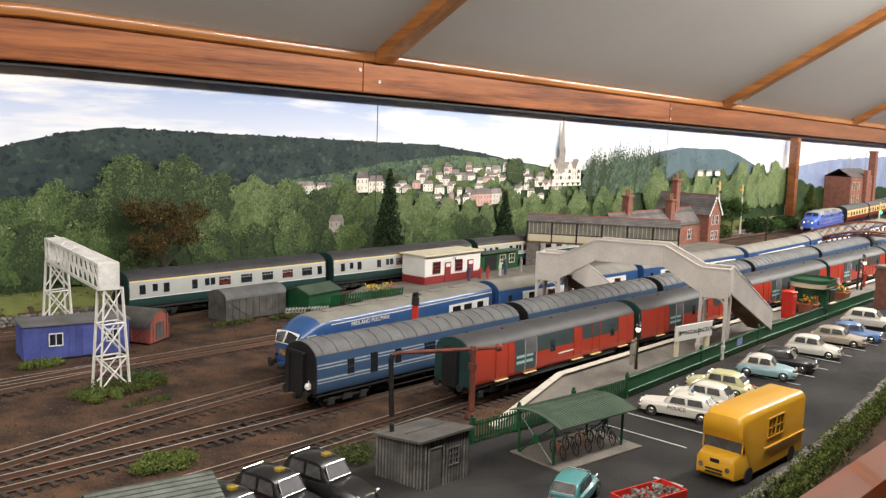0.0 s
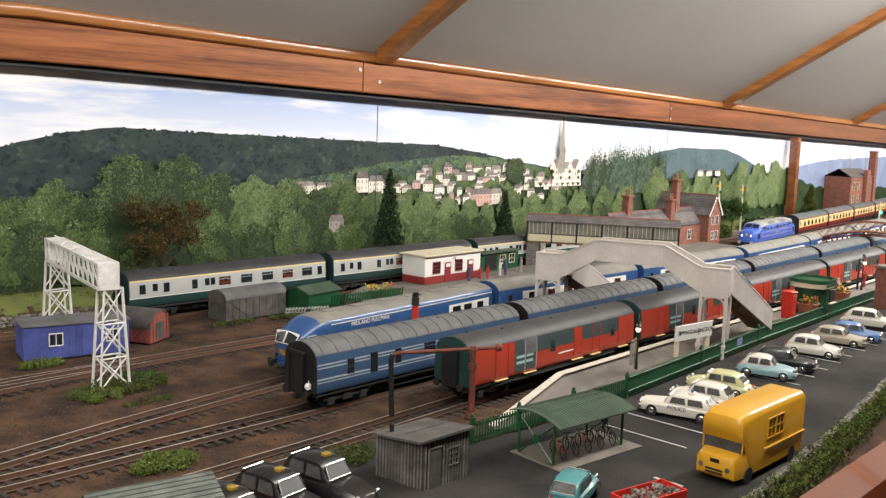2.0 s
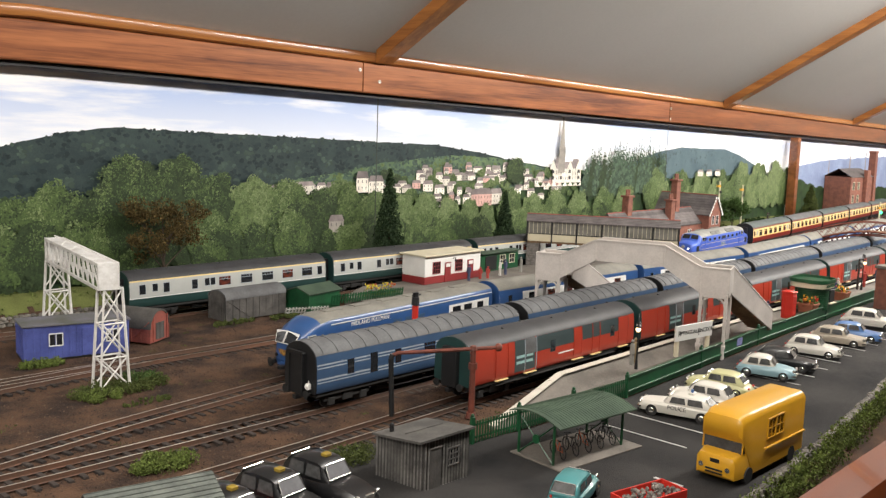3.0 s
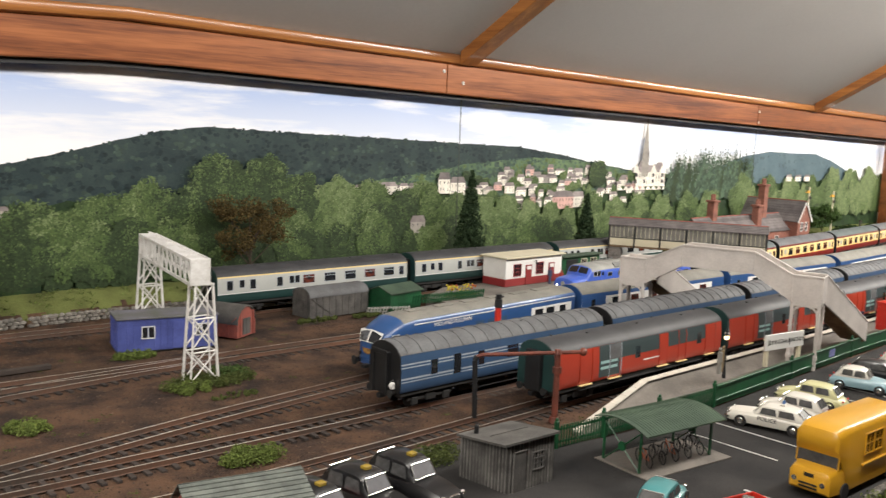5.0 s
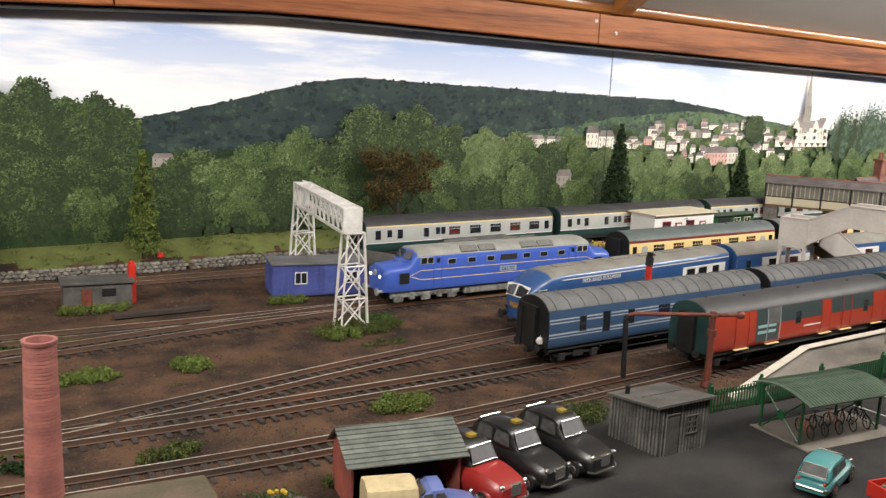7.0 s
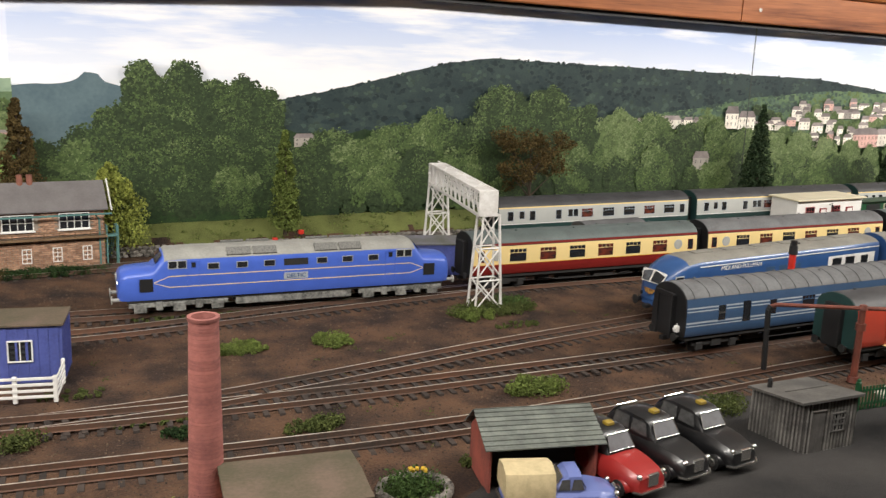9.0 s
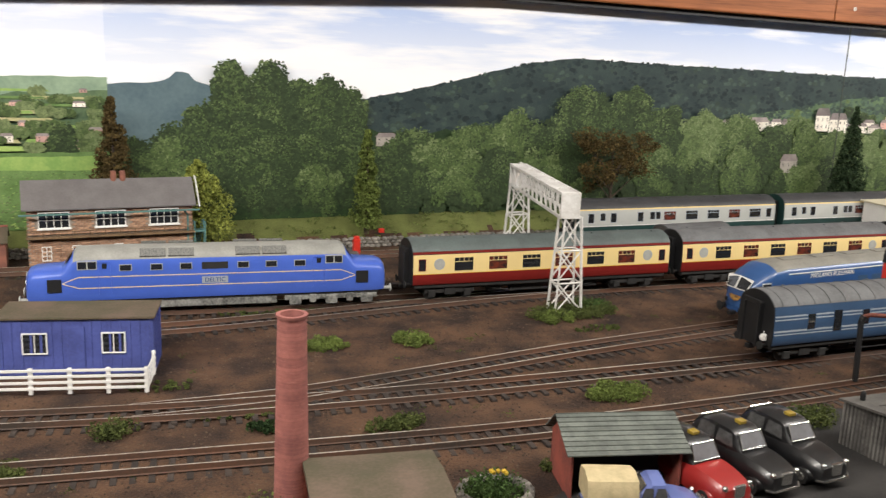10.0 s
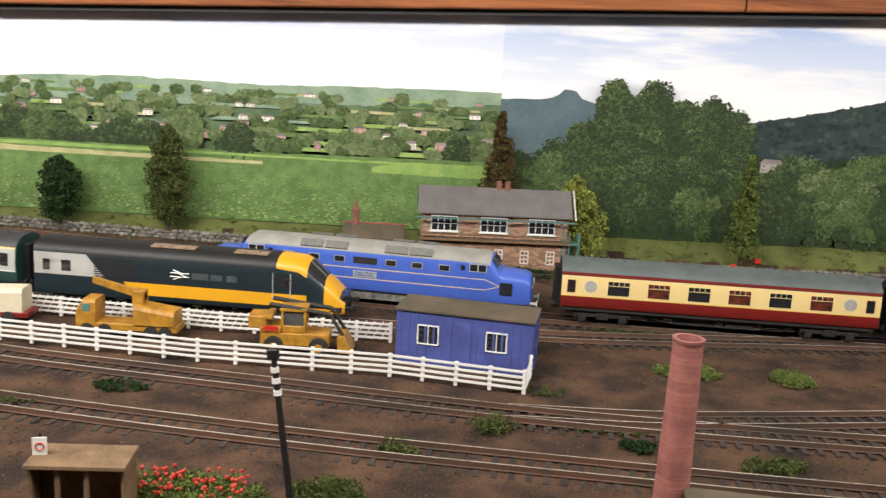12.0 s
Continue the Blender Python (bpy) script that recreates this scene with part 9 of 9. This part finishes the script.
bush(0.300, 0.640, 0.070, 0.026, 0.0075, L_OLIVE, 260)
bush(0.279, 0.628, 0.026, 0.018, 0.0070, L_BRIGHT)
bush(0.322, 0.652, 0.026, 0.018, 0.0085, L_MID)
for x, y, w, d, h, m in ((0.243, 0.476, 0.034, 0.020, 0.0085, L_BRIGHT), (0.083, 0.609, 0.042, 0.018, 0.0055, L_BRIGHT), (0.152, 0.604, 0.026, 0.020, 0.0060, L_BRIGHT), (0.285, 0.745, 0.030, 0.014, 0.0065, L_BRIGHT), (0.332, 0.410, 0.022, 0.016, 0.0115, L_OLIVE), (0.095, 0.468, 0.034, 0.012, 0.006, L_OLIVE),
                         (0.128, 0.776, 0.052, 0.014, 0.0065, L_BRIGHT), (0.180, 0.400, 0.055, 0.010, 0.006, L_OLIVE), (0.1168, 0.3765, 0.026, 0.020, 0.012, L_MID), (0.500, 0.790, 0.05, 0.01, 0.004, L_OLIVE), (0.560, 0.782, 0.04, 0.01, 0.004, L_OLIVE), (-0.035, 0.855, 0.11, 0.016, 0.008, L_DARK), (-0.08, 0.852, 0.05, 0.012, 0.007, L_BROWN),
                         (0.700, 0.783, 0.046, 0.014, 0.018, L_BRIGHT), (1.005, 0.4085, 0.022, 0.010, 0.010, L_BRIGHT), (1.10, 0.415, 0.022, 0.010, 0.010, L_BRIGHT), (0.012, 0.372, 0.014, 0.012, 0.018, L_BRIGHT), (0.03, 0.484, 0.02, 0.012, 0.004, L_DARK), (-0.05, 0.497, 0.018, 0.012, 0.008, L_OLIVE), (-0.10, 0.465, 0.02, 0.012, 0.005, L_OLIVE), (-0.27, 0.525, 0.03, 0.012, 0.004, L_DARK), (-0.13, 0.409, 0.03, 0.02, 0.007, L_OLIVE)):
    bush(x, y, w, d, h, m)
for x, y, w, d in ((0.07, 0.700, 0.075, 0.022), (-0.02, 0.560, 0.04, 0.014), (0.30, 0.600, 0.04, 0.012), (-0.33, 0.50, 0.05, 0.014), (0.02, 0.505, 0.045, 0.010)):
    bush(x, y, w, d, 0.0022, L_OLIVE, 200, 0.0006, "thin patch of static grass on the earth")
# weeds and stones strewn over the earth
me = Mesh()
for _ in range(520):
    x, y = random.uniform(-0.5, 0.7), random.uniform(0.40, 0.92)
    if noise.noise((x * 11, y * 11, 8)) < 0.12:
        continue
    clump(me, (x, y, ground_z(x, y) + 0.0006), 0.0045, 16, 0.0006, 0.25, 0.0)
solid("weeds", me, L_OLIVE, "sparse olive weeds on the cinder ground", "weeds", kind="stuff")
me = Mesh()
for _ in range(42000):
    x, y = random.uniform(-0.55, 0.75), random.uniform(0.40, 0.92)
    r = random.uniform(0.0003, 0.0007)
    me.ball((x, y, ground_z(x, y) + r * 0.3), r, rough=0.25, rows=2, n=5)
solid("cinders", me, mat("cinder_grit", (0.118, 0.078, 0.052), 0.95, rnd=0.5, dark=(0.024, 0.017, 0.014)), "scattered brown cinder grit", "gravel", kind="stuff")
me = Mesh()
for k in range(110):
    x, y = -0.205 + random.uniform(-0.024, 0.040), 0.402 + random.uniform(-0.012, 0.012)
    me.ball((x, y, 0.005 + random.uniform(0, 0.004)), 0.0011, rough=0.2, rows=3, n=5)
solid("red_flowers", me, mat("flower_red", (0.55, 0.05, 0.03), 0.6), "small red flowers in a green bed", "flowers", kind="stuff")
bush(-0.195, 0.402, 0.070, 0.026, 0.007, L_BRIGHT, 300, label="leafy green flower bed")
me = Mesh()
for k in range(5):
    me.ball((0.1168 + random.uniform(-0.008, 0.008), 0.3765 + random.uniform(-0.006, 0.006), 0.0125 + random.uniform(-0.002, 0.001)), 0.0012, rough=0.2, rows=3, n=5)
solid("yellow_flowers", me, mat("flower_yellow", (0.75, 0.50, 0.04), 0.6), "small yellow flowers in the stone ring", "flowers", kind="stuff")


def stone_wall(pts, h, label, near):
    """Dry stone wall of single stones; those within the plan's stretch are pieces of their own."""
    t = thing("stone_wall", label, "stone wall", kind="structure")
    shapes = []
    for k in range(6):
        me = Mesh()
        me.ball((0, 0, 0), 0.0030, rough=0.18, sx=1.25, sy=1.0, sz=0.72, rows=3, n=6)
        shapes.append((me, me.data("stone", STONE)))
    rest = Mesh()
    made = 0
    for a, b in zip(pts, pts[1:]):
        L = dist(a, b)
        for r in range(int(h / 0.0034)):
            for k in range(int(L / 0.0060)):
                f = (k + 0.5 * (r % 2) + random.uniform(-0.2, 0.2)) * 0.0060 / L
                x, y = a[0] + (b[0] - a[0]) * f, a[1] + (b[1] - a[1]) * f + random.uniform(-0.0008, 0.0008)
                m = pose(x, y, ground_z(x, y) * (1 if y > 0.5 else 0) + 0.0018 + 0.0034 * r, random.uniform(-15, 15), random.uniform(-12, 12), random.uniform(-25, 25))
                me, data = random.choice(shapes)
                if near[0] < x < near[1] and made < 300:
                    part("stone", data, None, t, at=m)
                    made += 1
                else:
                    i = len(rest.v)
                    rest.v += [tuple(m @ Vector(v)) for v in me.v]
                    rest.f += [tuple(i + q for q in ff) for ff in me.f]
                    rest.m += me.m
    tagged(part("stones", rest, STONE, t), kind="stuff")


stone_wall([(-1.2, 0.944), (-0.3, 0.920), (0.25, 0.906), (0.62, 0.920), (0.80, 0.93)], 0.013, "low grey dry stone wall below the grass bank", (0.15, 0.42))
stone_wall([(0.40, 0.2005), (0.62, 0.2190), (0.80, 0.2405), (1.3, 0.260)], 0.012, "mossy dry stone wall edging the car park", (0.42, 0.72))
stone_wall([(1.35, 0.915), (1.72, 0.905), (2.12, 0.912)], 0.012, "dry stone wall below the far bank", (0, 0))
me = Mesh()
for _ in range(640):
    x = random.uniform(0.40, 1.25)
    yc = float(np.interp(x, (0.40, 0.62, 0.80, 1.3), (0.2005, 0.2190, 0.2405, 0.260)))
    clump(me, (x, yc + random.uniform(-0.016, -0.001), random.uniform(0.001, 0.0085)), 0.0048, 22, 0.0010, 0.8, 0.2)
solid("hedge", me, L_OLIVE, "low straggling hedge along the mossy wall", "hedge", kind="stuff")
me = Mesh()
for _ in range(420):
    x = random.uniform(0.40, 1.25)
    yc = float(np.interp(x, (0.40, 0.62, 0.80, 1.3), (0.2005, 0.2190, 0.2405, 0.260)))
    clump(me, (x, yc + random.uniform(-0.014, 0.0), random.uniform(0.003, 0.012)), 0.0045, 26, 0.0010, 0.8, 0.2)
solid("hedge_growth", me, L_BRIGHT, "green shoots through the low hedge", "hedge", kind="stuff")
# tufts along the grass bank
me = Mesh()
for _ in range(900):
    x, y = random.uniform(-0.8, 0.9), random.uniform(0.916, 0.956)
    clump(me, (x, y, ground_z(x, y) + 0.001), 0.0045, 9, 0.0011, 0.5, 0.0)
solid("bank_grass", me, leaf_mat("bank_tuft", (0.15, 0.19, 0.055), (0.075, 0.095, 0.030)), "tufted grass on the bank behind the wall", "grass", kind="stuff")


def tree(x, y, h, w, m, label, kind="round", z=0.0, trunk=0.3, n=1.0, size=0.0013):
    t = thing("tree", label, "tree", pose(x, y, z))
    me = Mesh()
    top = h * (0.75 if kind == "round" else 0.95)
    me.tube((0, 0, -0.002), (0.001, 0, top * 0.4), h * 0.022, h * 0.014, 7)
    me.tube((0.001, 0, top * 0.4), (0, 0, top), h * 0.014, h * 0.003, 6)
    limbs = []
    if kind == "round":
        for k in range(11):
            a, f = k * 2.4, random.uniform(0.28, 0.72)
            e = (math.cos(a) * w * random.uniform(0.22, 0.44), math.sin(a) * w * random.uniform(0.12, 0.26), h * min(f + random.uniform(0.08, 0.22), 0.95))
            me.tube((0.001, 0, h * f * 0.8), e, h * 0.008, h * 0.003, 5)
            limbs.append(e)
    part("trunk", me, BARK, t)
    me = Mesh()
    if kind == "round":
        for e in limbs:
            for _ in range(5):
                c = (e[0] + random.gauss(0, w * 0.07), e[1] + random.gauss(0, w * 0.05), e[2] + random.gauss(0, h * 0.05))
                clump(me, c, w * random.uniform(0.07, 0.13), int(60 * n), size, 0.75, 0.4)
        for _ in range(8):
            clump(me, (random.gauss(0, w * 0.08), 0, h * random.uniform(0.75, 0.93)), w * 0.13, int(70 * n), size, 0.8, 0.4)
    elif kind == "spruce":
        rows = 44
        for k in range(rows):
            f = k / rows
            r = w / 2 * (1 - f) ** 0.85 * random.uniform(0.85, 1.1)
            zz = h * (0.05 + 0.93 * f)
            for j in range(max(9, int(34 * (1 - f)))):
                a = random.random() * 6.283
                for q in range(7):
                    u = (q + random.random()) / 7
                    p = Vector((math.cos(a) * r * u, math.sin(a) * r * u, zz - r * u * 0.35))
                    clump(me, p, size * 1.3, 3, size * 1.15, 0.8, 0.2)
    else:
        for k in range(34):
            f = (k + 0.5) / 34
            r = w / 2 * (math.sin(math.pi * min(0.98, 0.12 + 0.86 * f)) ** 0.6 if kind == "oval" else (1 - f) ** 0.7)
            for _ in range(4):
                a, q = random.random() * 6.283, random.uniform(0.3, 0.95)
                clump(me, (math.cos(a) * r * q, math.sin(a) * r * q, h * (0.08 + 0.9 * f)), max(0.0026, r * 0.42), int(55 * n), size * 1.15, 0.9, 0.3)
    part("crown", me, m, t)
    return t


tree(0.497, 0.925, 0.118, 0.100, L_BROWN, "rusty brown broadleaf model tree with bare limbs", "round", 0.008, n=1.7, size=0.0013)
tree(0.838, 0.918, 0.150, 0.066, L_SPRUCE, "tall dark green spruce before the scenery", "spruce", 0.006)
tree(1.090, 0.918, 0.115, 0.052, L_SPRUCE, "smaller dark green spruce before the scenery", "spruce", 0.004)
tree(0.207, 0.925, 0.108, 0.036, L_BRIGHT, "slender yellow-green conifer on the grass bank", "cone", 0.012)
tree(-0.040, 0.925, 0.140, 0.054, L_BROWN, "slender brownish conifer behind the signal box", "cone", 0.010)
tree(0.036, 0.918, 0.080, 0.080, L_YELLOW, "bright yellow-green shrub beside the signal box", "cone", 0.010)
tree(-0.372, 0.920, 0.105, 0.044, L_OLIVE, "tall oval olive green tree", "oval", 0.012)
tree(-0.482, 0.920, 0.068, 0.040, L_DARK, "small round dark green tree", "oval", 0.012)
tree(-0.595, 0.925, 0.065, 0.050, L_DARK, "round dark green tree", "oval", 0.012)
tree(2.243, 0.888, 0.096, 0.052, L_OLIVE, "ivy covered tapering tree beside the post", "cone", 0.008, size=0.0017)
tree(1.88, 0.915, 0.075, 0.09, L_MID, "small spreading green tree", "round", 0.006, size=0.002)
for x, y, w, h, m in ((1.78, 0.90, 0.06, 0.025, L_OLIVE), (1.98, 0.90, 0.07, 0.030, L_DARK), (2.05, 0.90, 0.06, 0.024, L_MID), (2.14, 0.905, 0.05, 0.028, L_DARK), (2.40, 0.90, 0.1, 0.03, L_DARK)):
    bush(x, y, w, 0.03, h, m, 500, 0.0022, "leafy bush on the far bank", 0.002)

motions()
